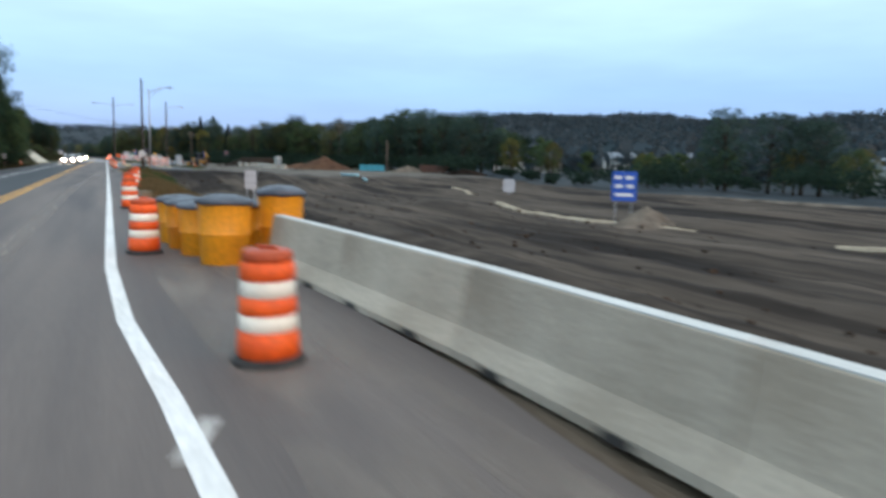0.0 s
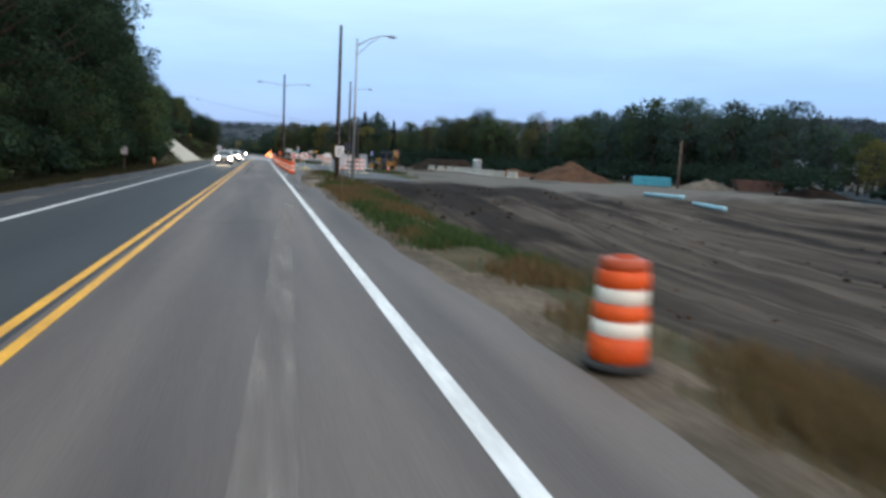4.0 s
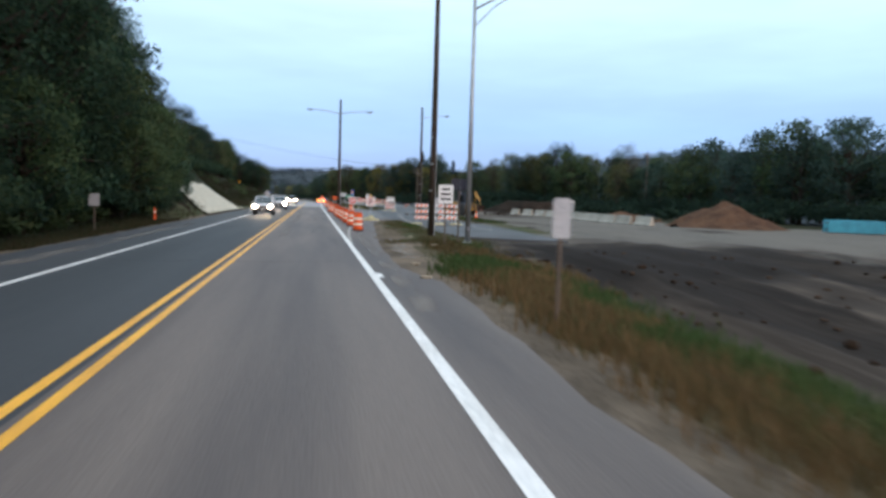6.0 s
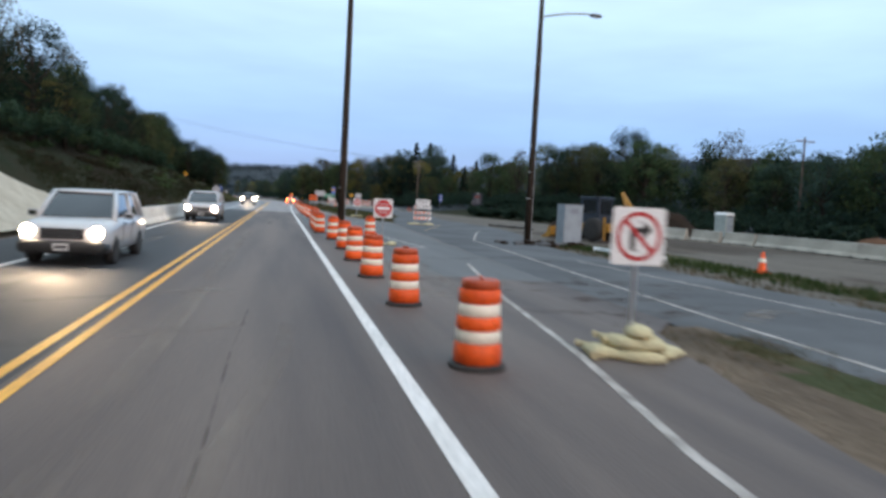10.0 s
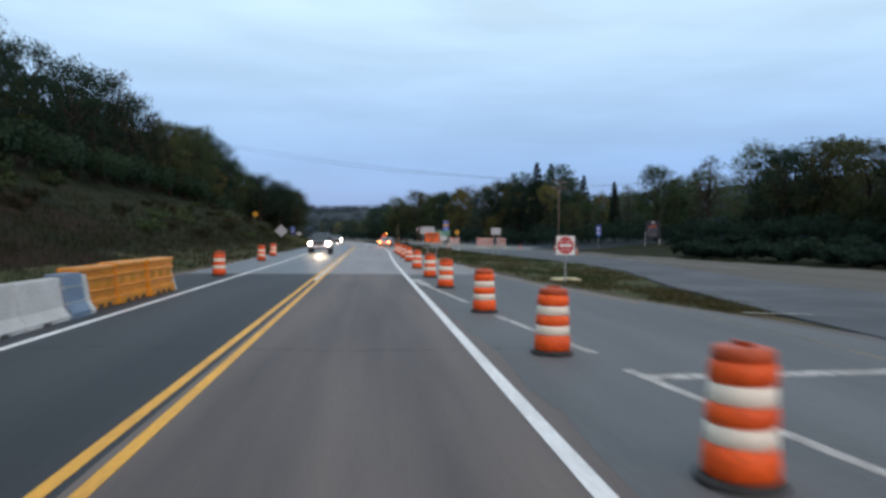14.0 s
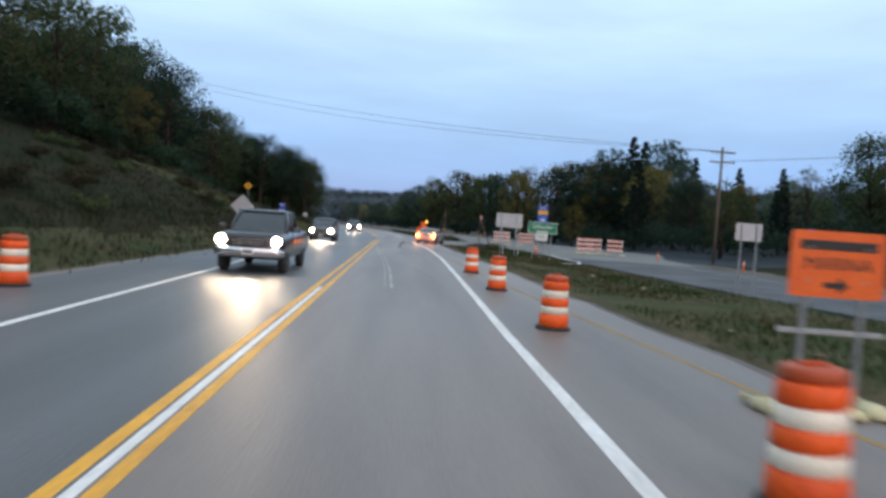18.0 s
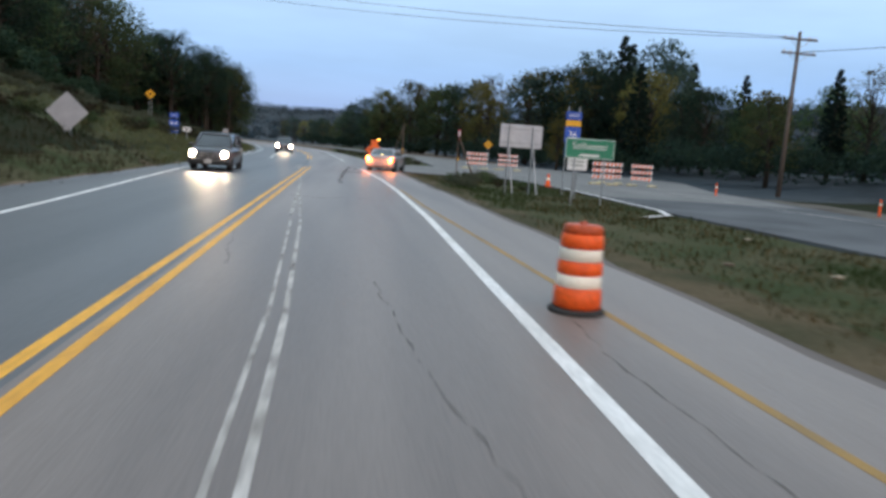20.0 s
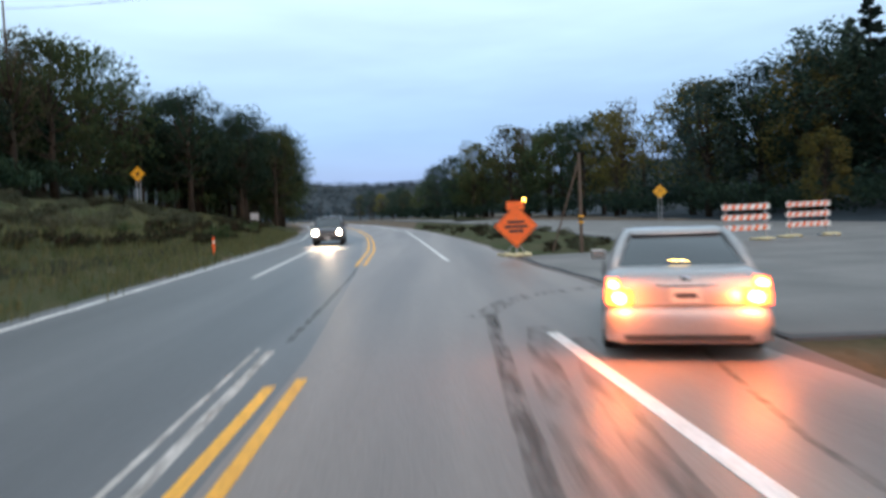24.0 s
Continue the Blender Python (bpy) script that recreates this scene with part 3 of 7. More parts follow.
def ground_kind(x, y):
    """0 field soil, 1 turf, 2 verge, 3 scrub, 4 gravel, 5 dark soil, 6 haze-tinted forest floor, 7 shoulder, 8 lawn, 9
    orange soil.
    """
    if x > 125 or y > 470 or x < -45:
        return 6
    j = 0.9 * noise.noise((x * 0.35, y * 0.35, 4.0))
    lat = centre(y) - x
    if x < 0:
        if y > 116 and lat > (7.5 if y < 190 else 9.0) + j:
            if y > 256 and lat < 24 + 3 * j:
                return 8
            return 3 if noise.noise((x * 0.08, y * 0.05, 2.0)) > -0.05 and y < 200 else 1
        return (1 if lat > 8.2 + j else 8) if lat > 6.5 + j * 0.6 else 7
    e = at_line(EDGE, y)
    if y < 128:
        if 14 < y < 38 and e + 0.25 + 0.4 * j < x < 6.9 + 0.3 * j:
            return 9
        if y > 99 and e + (1.5 if y < 112 else 0.9) + 0.9 * j < x < 9.3:
            return 8
        if x < e + 0.9 + 0.5 * j + (0.5 if y > 85 else 0):
            return 7
        if x < min(e + (3.4 if y > 22 else 1.0) + 1.2 * j, 6.8 + 0.5 * j if y < 48 else 99):
            return 2
        if y > 70 and x < e + 4.6 + j:
            return 1
    elif y > 172 and at_line(MEDIAN_L, y) < x < at_line(MEDIAN_R, y) and y < 268:
        return 2 if x < at_line(MEDIAN_L, y) + 1.1 + 0.9 * j else 8
    elif y > 262:
        return 6 if x > 26 + 2 * j else 8 if x < 12 else 4
    if 172 < y < 262 and 66 > x > wood_foot(y) + 1.5 * j:
        return 1
    if 100.5 + 2.5 * j < y < 262 and 9 < x < (38 if y < 172 else 42 - 0.12 * (y - 172)) + 2 * j:
        if 108 < y < 152 and abs(x - 15.6 - 0.12 * (y - 112)) < 1.1 + 0.5 * j:
            return 8 if noise.noise((x * 0.3, y * 0.3, 5.0)) > -0.2 else 2
        return 0
    if 172 < y < 300 and 66 > x > wood_foot(y) + 1.5 * j:
        return 1
    if y > 130 and x > 42 + 3 * j:
        return 1 if y < 300 and x < 66 else 6
    if x > 61 + 4 * j:
        return 6
    return 0


def spread(a, b, n, power):
    return [a + (b - a) * (i / n) ** power for i in range(n + 1)]


gx = [-x for x in spread(60, 3500, 16, 2.4)][::-1] + list(np.arange(-58, -14, 2.0)) + list(np.arange(-14, 26, 0.5)) + list(np.arange(26, 62, 1.0)) + list(np.arange(62, 112, 3.0)) + spread(112, 3500, 22, 2.2)
gy = [-y for y in spread(30, 3500, 10, 2.4)][::-1] + list(np.arange(-29, 340, 1.0)) + spread(340, 4500, 40, 2.0)
verts = []
for y in gy:
    for x in gx:
        z = height(x, y)
        near = -60 < x < 115 and -30 < y < 360
        paved = -6.0 + centre(y) < x < at_line(EDGE, y) - 0.15 if y < 126 else -6.2 + centre(y) < x < 26 + 1.2 * centre(y) and y < 440
        if 8.9 < x < 15.0 and 100 < y < 127:
            paved = True
        if paved and not (y > 172 and at_line(MEDIAN_L, y) < x < at_line(MEDIAN_R, y)):
            z = -0.12
        elif near:
            z += (0.3 if (y > 126 and 0 < x < 42) or (98 < y < 127 and 0 < x < 18) else 1.0) * (0.10 * noise.noise((x * 0.7, y * 0.5, 0)) + 0.22 * noise.noise((x * 0.16, y * 0.1, 5)) * smooth(abs(x), 6, 14)) - 0.05
        if 99 < y < 127.5 and at_line(EDGE, y) - 0.1 < x < 9.2:
            z = 0.012 + 0.02 * noise.noise((x * 1.1, y * 0.8, 2.0))
        verts.append((x, y, z))
nx = len(gx)
faces, kinds = [], []
for j in range(len(gy) - 1):
    for i in range(nx - 1):
        a = j * nx + i
        faces.append((a, a + 1, a + nx + 1, a + nx))
        kinds.append(ground_kind((gx[i] + gx[i + 1]) / 2, (gy[j] + gy[j + 1]) / 2))
ground = raw("ground", verts, faces, FIELD)
for m in (TURF, VERGE, SCRUB, GRAVEL, DARK_SOIL, HAZY_FLOOR, SHOULDER, LAWN, ORANGE_SOIL):
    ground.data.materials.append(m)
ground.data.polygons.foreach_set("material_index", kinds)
ground.data.shade_smooth()
tagged(ground, "churned brown soil, grassy verges and a scrubby bank", "ground", kind="structure")

# ---- paved areas ----
left_edge = [(centre(y) - (5.9 if y < 215 else 6.3), y) for y in range(-40, 700, 10)]
right_far = [(centre(y) + 5.4, y) for y in range(284, 700, 10)]
sheet("road", [(p[0], p[1]) for p in EDGE] + [(8.95, 135), (9.75, 150), (10.6, 165)] + MEDIAN_L + [(5.9, 268), (5.2, 276), (4.6, 284)] + right_far + left_edge[::-1],
      ASPHALT, "worn two-lane asphalt road with patched wheel tracks", "road")
sheet("side_road", [(9.3, 103), (14.2, 101), (15.2, 118), (14.6, 135), (14.4, 146), (15.4, 153), (17.0, 158), (18.4, 164), (19.4, 172), (19.5, 182), (19.2, 190), (20.6, 200), (22.6, 212), (23.8, 226), (24.2, 250), (27, 268), (33, 284),
                    (28, 300), (20, 330), (10, 372), (-2, 420), (-20, 470), (-24, 468), (-8, 418), (2, 372), (9.0, 330), (10.6, 300), (10.0, 285), (4.7, 284), (5.3, 276), (6.0, 268)]
      + [(13.0, 267.5)] + [(x - 0.05, y) for x, y in MEDIAN_R[::-1]] + [(10.7, 166), (9.7, 150), (8.9, 135), (8.65, 126), (8.9, 115)],
      OLD_ASPHALT, "pale old asphalt of a closed side road, cracked and dusty", "side road", z=-0.004)

sheet("side_road", [(24.0, 254), (26.8, 268), (32.8, 284), (27.8, 300), (19.8, 330), (9.8, 372), (-2, 420), (-8, 418), (2.2, 372), (9.2, 330), (10.8, 300), (10.2, 285.2), (4.8, 284.2), (5.4, 276), (6.1, 268.2), (13.1, 267.6), (13.7, 258), (14.2, 254)],
      CROSS_ASPHALT, "pale dusty asphalt of the crossing", "side road", z=0.0, thick=0.05)
sheet("road", [(-5.75, 192), (3.75, 192.3), (8.0, 192.6), (7.7, 197), (7.1, 209), (6.6, 225), (6.3, 240), (5.7, 256), (5.5, 266), (5.0, 276), (4.3, 284)] + [(centre(y) + 5.2, y) for y in range(290, 420, 10)] + [(centre(y) - 6.2, y) for y in range(410, 212, -10)],
      PALE_ASPHALT, "paler worn asphalt beyond a straight seam", "road", z=0.002, thick=0.05)

sheet("road", [(3.75, 192.2), (3.85, 176), (3.9, 158), (4.4, 146), (5.6, 134), (8.9, 133), (9.6, 150), (10.4, 164), (10.9, 172), (9.4, 180), (8.2, 188), (7.95, 192.5)],
      MID_ASPHALT, "dusty asphalt of the closed turning lane", "road", z=0.0015, thick=0.05)

# oncoming lane darkened by colour, as the head lamps light only the near lane
sheet("road", [(-5.8, -40), (0.0, -40), (0.0, 60), (0.0, 130), (0.0, 191.9), (-5.7, 191.7), (-5.8, 100)],
      UNLIT_ASPHALT, "oncoming lane asphalt, darkened where head lamps do not reach", "road", z=0.0012, thick=0.05, ragged=0.02)

# cooler colour stands for the lane that head-lamp light misses
sheet("road", [(-5.7, 192.1), (0.0, 192.1), (0.0, 230), (0.0, 268), (-0.75, 283), (-2.9, 308), (-7.6, 334), (-12.2, 336), (-8.6, 311), (-6.8, 284), (-6.3, 268), (-6.2, 240), (-5.9, 215)],
      COOL_UNLIT_ASPHALT, "oncoming lane asphalt, cooled in colour beyond the head lamps", "road", z=0.003, thick=0.05, ragged=0.02)

# ---- markings ----
RIGHT_LINE = [(4.35, -30), (4.1, 2), (3.9, 5.2), (3.66, 8), (3.54, 12), (3.55, 19), (3.58, 30), (3.62, 80), (3.6, 150), (3.6, 200), (3.75, 215), (4.0, 228), (4.18, 240), (4.12, 249), (3.95, 256), (3.6, 262), (3.2, 269)]
marking(RIGHT_LINE, 0.17, WHITE_PAINT, "bright white edge line, freshly painted")
marking([(-3.3, -30), (-3.3, 205), (-3.5, 225), (-4.1, 239), (-4.9, 252), (-5.6, 266), (-6.3, 284), (-7.6, 311), (-11.5, 340), (-18, 375), (-30, 420)], 0.14, WHITE_PAINT, "white edge line along the shoulder")
marking([(2.2, 283.5), (1.3, 298), (-0.3, 322), (-4.9, 350), (-14.5, 395), (-36, 460)], 0.15, WHITE_PAINT, "white edge line round the bend")
for dx in (-0.14, 0.14):
    marking([(dx, -30), (dx, 266.8 + dx)], 0.125, YELLOW_PAINT, "yellow centre line, one of a pair")
    marking([(dx - 0.75, 283)] + [(centre(y) + dx - 0.1, y) for y in range(292, 430, 8)], 0.12, YELLOW_PAINT, "yellow centre line round the bend")
marking([(0.0, 187.6), (0.0, 221)], 0.09, WHITE_PAINT, "old white line between the yellow ones", z=0.005)
marking([(3.68, 96), (3.9, 103), (4.5, 113), (5.4, 121.6), (6.0, 125), (6.7, 130.5), (7.9, 137.5)], 0.11, WORN_PAINT, "worn white line of a turning lane", z=0.005)
for line in ([(7.9, 144.0), (7.1, 152.5), (6.8, 155.0), (6.5, 158.4), (6.07, 161.5), (5.86, 165.7), (5.41, 169.8)], [(5.39, 171.1), (4.81, 176.0)], [(4.6, 179.0), (3.75, 188.0)]):
    marking(line, 0.16, WORN_PAINT, "worn white lane line, broken", z=0.005)
marking([(9.6, 170.5), (9.72, 172.4), (9.62, 175.5), (9.71, 180.0), (9.2, 184.0)], 0.09, worn("faint_yellow_paint", (0.40, 0.30, 0.17), (0.30, 0.23, 0.14), 0.9, 2.0, (1, 0.5, 1), soft_edge=0.4), "faint yellow edge line of the closed lane", z=0.005)
marking([(10.6, 176.2), (11.6, 176.1), (12.05, 175.9)], 0.12, WORN_PAINT, "thin white kerb line at the tip of the median", z=0.06)
marking([(5.55, 169.3), (9.6, 169.6)], 0.32, WORN_PAINT, "worn white stop line", z=0.005)
marking([(15.0, 173), (11.3, 160.5)], 0.10, worn("faded_yellow_paint", (0.50, 0.34, 0.17), (0.38, 0.26, 0.14), 1.25, 2.0, (1, 0.5, 1), soft_edge=0.4), "thin yellow line on the side road", z=0.002)
marking([(15.6, 163), (14.8, 161), (11.9, 151.3), (9.9, 128), (9.0, 112)], 0.10, WORN_PAINT, "thin white line of the side road", z=0.002)
marking([(13.4, 112), (13.2, 128), (12.6, 140)], 0.10, WORN_PAINT, "faded white line of the side road", z=0.002)
marking([(9.2, 179), (8.1, 187), (7.5, 193), (7.1, 201), (6.5, 208), (6.0, 215), (5.3, 225), (4.85, 235), (4.45, 243), (4.3, 250)], 0.10, material("dull_yellow_paint", (0.40, 0.22, 0.05), (0.28, 0.17, 0.06), 1.2, 0.7), "thin faded yellow edge line", z=0.005)
marking([(-3.6, 280), (-4.5, 297)], 0.14, WHITE_PAINT, "short white lane line beyond the crossing")
marking([(13.55, 258.5), (13.25, 250), (13.2, 246.5), (12.6, 244.4), (11.3, 243.2)], 0.22, WHITE_PAINT, "pale kerb line along the closed road", z=0.05)
marking([(24.5, 200), (22.0, 240), (21.0, 262)], 0.12, WORN_PAINT, "faded white line of the closed road", z=0.002)
# milled-off stripes and tar joints
marking([(1.85, 8), (1.9, 30), (1.95, 44), (2.4, 55), (2.65, 63), (3.1, 71)], 0.36, worn("milled_stripe", (0.38, 0.32, 0.285), (0.30, 0.25, 0.22), 0.9, 1.6, (1.5, 0.12, 1), soft_edge=0.5), "pale stripe of ground-off paint", z=0.003)
for a, b, w in (((1.58, 222), (1.42, 229.6), 0.045), ((1.44, 229.6), (1.05, 238), 0.045), ((1.76, 222), (1.60, 229.6), 0.07), ((1.60, 229.6), (1.25, 238), 0.06), ((1.0, 238.6), (0.5, 250.5), 0.08), ((1.2, 238.6), (0.8, 245), 0.06), ((0.48, 250.8), (0.28, 254), 0.06), ((0.28, 254), (0.22, 255.5), 0.05), ((-0.36, 262.5), (-0.56, 268.6), 0.12), ((-0.62, 263.5), (-0.76, 268.8), 0.06)):
    marking([a, b], w, WORN_PAINT, "remains of an old white line", z=0.004)
joint = [(2.0 + 0.0015 * (y - 252) ** 2 + 0.07 * noise.noise((y * 0.6, 3.0, 1.0)), y) for y in np.arange(252.0, 271.0, 0.7).tolist()]
marking(joint, 0.20, TAR_STRIP, "dark tar-sealed joint, patchy and breaking up", z=0.004)
marking([(x + 0.09 * noise.noise((y, 7.0, 2.0)), y) for x, y in joint[5:]], 0.09, SKID, "dark core of the sealed joint", z=0.0055)
marking([(2.5, 262), (2.6, 265), (2.8, 267.5), (3.1, 269.5)], 0.34, SKID, "smeared dark tyre marks before the crossing", z=0.005)
marking([(2.95, 262), (3.05, 264.5), (3.2, 266.5), (3.5, 268.5)], 0.30, SKID, "smeared dark tyre marks before the crossing", z=0.004)
marking([(-0.45, 269.2), (-0.5, 273), (-0.66, 280), (-0.9, 284)], 0.10, CRACK, "dark joint where the centre line breaks off", z=0.004)
marking([(4.1, 262.5), (4.2, 264.4), (4.6, 267), (5.0, 269)], 0.07, CRACK, "dark sealed joint at the edge of the lane", z=0.003)
marking([(2.3, 270.6), (2.9, 272.3), (3.5, 273.2), (4.9, 274.0), (6.4, 274.2)], 0.42, SKID, "dark curved tyre mark", z=0.004)
for pts, w in (([(8.0, 129.9), (9.0, 130.4), (10.1, 130.2), (11.4, 131.3)], 0.6), ([(8.6, 127.9), (9.8, 128.6), (11.5, 128.3)], 0.45), ([(9.4, 132.6), (10.8, 133.2), (12.8, 132.6)], 0.5), ([(7.6, 126.9), (8.6, 128.7), (9.4, 131.4), (9.9, 134.5)], 0.4)):
    marking(pts, w, MUD, "wet mud tracked across the side road", z=0.004)
marking([(10.4, 127.6), (11.6, 128.9), (12.9, 129.0)], 0.5, DUST, "pale dried puddle on the side road", z=0.003)
for a in (133.0, 139.5, 147.0):
    pts = [(4.8 + 1.3 * k, a + 1.2 * noise.noise((k * 0.7, a, 3.0))) for k in range(6)]
    marking(pts, 0.55, MUD, "streak of dried mud across the lane", z=0.004)
crack_rnd = random.Random(3)
for pts, w in (([(2.55, 231.5), (2.68, 229.2), (2.81, 227.7), (3.02, 226.5), (3.1, 224.5)], 0.02), ([(4.56, 230.5), (4.5, 229.2), (4.46, 227.9), (4.5, 227.0), (4.6, 225)], 0.02), ([(0.03, 236.5), (0.3, 235.2), (0.45, 233.5), (0.72, 232.0)], 0.02),
               ([(1.45, 191.6), (1.54, 189.6), (1.62, 187.1), (1.5, 184)], 0.02), ([(0.3, 244.5), (1.3, 243.9), (2.4, 244.6), (3.6, 244.2)], 0.02), ([(-5.6, 205), (-3.0, 205.6), (-0.5, 205.1), (2.0, 205.5), (3.5, 205.2)], 0.02),
               ([(0.4, 64), (1.2, 63.7), (2.2, 64.3), (3.4, 64.0)], 0.02), ([(-5.5, 88), (-3, 88.4), (0, 88.1), (3.4, 88.5)], 0.02), ([(-5.5, 171.5), (-2, 171.9), (2, 171.4), (6, 171.8)], 0.02), ([(-5.5, 110), (-2, 110.5), (2, 110.1), (4, 110.3)], 0.02)):
    fine = []
    for (x0, y0), (x1, y1) in zip(pts, pts[1:]):
        k = max(2, int(math.hypot(x1 - x0, y1 - y0) / 0.25))
        fine += [(x0 + (x1 - x0) * i / k + crack_rnd.uniform(-0.045, 0.045), y0 + (y1 - y0) * i / k + crack_rnd.uniform(-0.045, 0.045)) for i in range(k)]
    marking(fine, w, CRACK, "thin jagged crack in the asphalt", z=0.004)
# dust and wear on the lanes
for pts, w in (([(4.6, -6), (4.9, 4), (4.5, 12)], 0.9), ([(5.6, -8), (5.7, 3), (5.3, 12)], 0.5), ([(3.95, 184), (3.85, 187), (3.95, 190)], 0.28), ([(5.2, 90), (5.5, 100), (5.6, 108)], 0.8), ([(4.1, 80), (4.3, 95), (4.6, 105)], 0.4),
               ([(-2.1, 128), (-2.0, 140), (-1.9, 148)], 0.35), ([(-4.6, 140), (-4.7, 160), (-4.6, 176)], 1.0), ([(0.95, 100), (1.0, 125), (0.9, 150)], 0.3), ([(5.4, 130), (6.2, 142), (6.6, 155)], 1.2), ([(-4.7, 60), (-4.7, 85), (-4.7, 112)], 0.6),):
    marking(pts, w, DUST, "streak of pale dust on the asphalt", z=0.0045)
for pts, w in (([(-5.4, 127.2), (-1.6, 128.4), (1.5, 130.4)], 0.30), ([(-4.5, 123.6), (-0.6, 125.4), (1.9, 126.9)], 0.36), ([(1.93, 190.8), (1.9, 191.7)], 0.42), ([(1.9, 121), (2.0, 122), (2.4, 124.9), (2.5, 127)], 0.22), ([(1.75, 160.5), (1.8, 164)], 0.3), ([(2.2, 104), (2.25, 106)], 0.25)):
    marking(pts, w, DUST, "pale scuffed streak across the lane", z=0.0046)
marking([(3.92, 188.2), (3.94, 186.6), (4.02, 184.6)], 0.26, DUST, "broad patch of scraped white paint", z=0.0043)
marking([(6.4, 128.4), (8.0, 128.3), (9.5, 128.7), (11.0, 129.8)], 0.40, MUD, "broken muddy joint across the turning lane", z=0.0046)
marking([(6.9, 131.2), (9.5, 131.6), (12.5, 132.4)], 0.22, MUD, "broken muddy joint across the turning lane", z=0.0046)
marking([(1.8, 119), (1.86, 122), (1.84, 125), (1.9, 128)], 0.03, CRACK, "thin crack in the asphalt", z=0.004)
marking([(3.84, 188.6), (3.92, 187.2), (4.06, 185.0)], 0.34, WORN_PAINT, "broad scraped patch of white paint", z=0.0049)
marking([(3.77, 84.75), (3.76, 85.6)], 0.13, WHITE_PAINT, "short stub of white paint beside the line", z=0.005)
marking([(3.86, 4.1), (4.12, 4.75)], 0.14, WORN_PAINT, "stub of an old painted dash", z=0.005)


# ---- trees ----
tops = {}


def leaf_cloud(rng, centres, radii, per, size, flat=0.75, middle=None):
    """Small leaves scattered in clumps round the branch ends: vertices, faces, and normals that follow the clump's round shape."""
    c = np.repeat(np.array(centres), per, axis=0)
    r = np.repeat(np.array(radii), per)[:, None]
    n = len(c)
    d = rng.normal(size=(n, 3))
    d /= np.linalg.norm(d, axis=1)[:, None]
    p = c + d * r * (rng.random((n, 1)) ** 0.45) * np.array([1, 1, flat])
    u = rng.normal(size=(n, 3))
    u /= np.linalg.norm(u, axis=1)[:, None]
    v = np.cross(u, rng.normal(size=(n, 3)))
    v /= np.linalg.norm(v, axis=1)[:, None]
    out = p - c
    if middle is not None:
        whole = p - np.array(middle)
        out = out / (np.linalg.norm(out, axis=1)[:, None] + 1e-6) + 0.9 * whole / (np.linalg.norm(whole, axis=1)[:, None] + 1e-6)
    out /= np.linalg.norm(out, axis=1)[:, None] + 1e-6
    face = np.cross(u, v)
    face /= np.linalg.norm(face, axis=1)[:, None] + 1e-6
    side = np.sign((face * out).sum(1))[:, None]
    v = v * np.where(side == 0, 1, side)
    bent = out + 0.35 * face * side
    bent /= np.linalg.norm(bent, axis=1)[:, None] + 1e-6
    s = size * (0.5 + rng.random((n, 1)))
    corners = np.stack([p - u * s, p - v * s * 0.55, p + u * s, p + v * s * 0.55], 1).reshape(-1, 3)
    return corners, np.repeat(bent, 4, axis=0)


def foliage(name, cloud, mat, parent=None, wood=None):
    """One mesh of leaves, with the trunks of a joined row where wood is given."""
    corners, bent = cloud
    n = len(corners) // 4
    v, f = corners.tolist(), np.arange(4 * n).reshape(-1, 4).tolist()
    bent = bent.tolist()
    if wood is not None:
        wood.verts.index_update()
        wood.normal_update()
        base = len(v)
        v += [w.co[:] for w in wood.verts]
        bent += [w.normal[:] for w in wood.verts]
        f += [[base + w.index for w in q.verts] for q in wood.faces]
        wood.free()
    ob = raw(name, v, f, mat, parent)
    if wood is not None:
        ob.data.materials.append(BARK)
        ob.data.polygons.foreach_set("material_index", [0] * n + [1] * (len(f) - n))
    ob.data.shade_smooth()
    ob.data.normals_split_custom_set_from_vertices(bent)
    return ob


def deciduous(name, label, leaf, seed, tall, wide, clumps, per, size, low=0.25, thin=1.0, lean=0.0, clump=0.31):
    rnd, rng = random.Random(seed), np.random.default_rng(seed)
    tree = thing(name, label, "tree")
    bm = bmesh.new()
    top = Vector((lean, 0, tall * 0.72))
    trunk_pts = [Vector((0, 0, -0.6)), Vector((0.05, 0.02, tall * 0.2)), Vector((lean * 0.5 + rnd.uniform(-0.2, 0.2), rnd.uniform(-0.2, 0.2), tall * 0.45)), top]
    r0 = tall * 0.022
    tube(trunk_pts, [r0 * 1.35, r0, r0 * 0.7, r0 * 0.2], 8, bm)
    centres, radii = [], []
    for k in range(clumps):
        f = (k + 0.5) / clumps
        a = k * 2.4 + rnd.uniform(-0.4, 0.4)
        h = low + (1 - low) * (f ** 0.85)
        env = wide * math.sin(math.pi * min(0.97, 0.18 + 0.78 * ((h - low) / (1 - low)))) ** 0.7
        rad = env * rnd.uniform(0.45, 1.0)
        end = Vector((lean * h + rad * math.cos(a), rad * math.sin(a), tall * min(h, 0.95) + rnd.uniform(-0.4, 0.4)))
        centres.append(end)
        radii.append(rnd.uniform(0.7, 1.4) * wide * clump)
        if k % 2 == 0:
            s = trunk_pts[1].lerp(top, min(0.95, max(0.05, h - 0.22)))
            mid = s.lerp(end, 0.5) + Vector((0, 0, -0.06 * rad))
            tube([s, mid, end], [r0 * 0.4, r0 * 0.25, r0 * 0.06], 5, bm)
    part("trunk", bm, BARK, tree, shade=True)
    foliage("crown", leaf_cloud(rng, centres, radii, int(per * thin), size, 0.75, (lean * 0.5, 0, tall * 0.45)), leaf, tree)
    tops[tree.name] = max(c[2] + 0.7 * r for c, r in zip(centres, radii))
    return tree


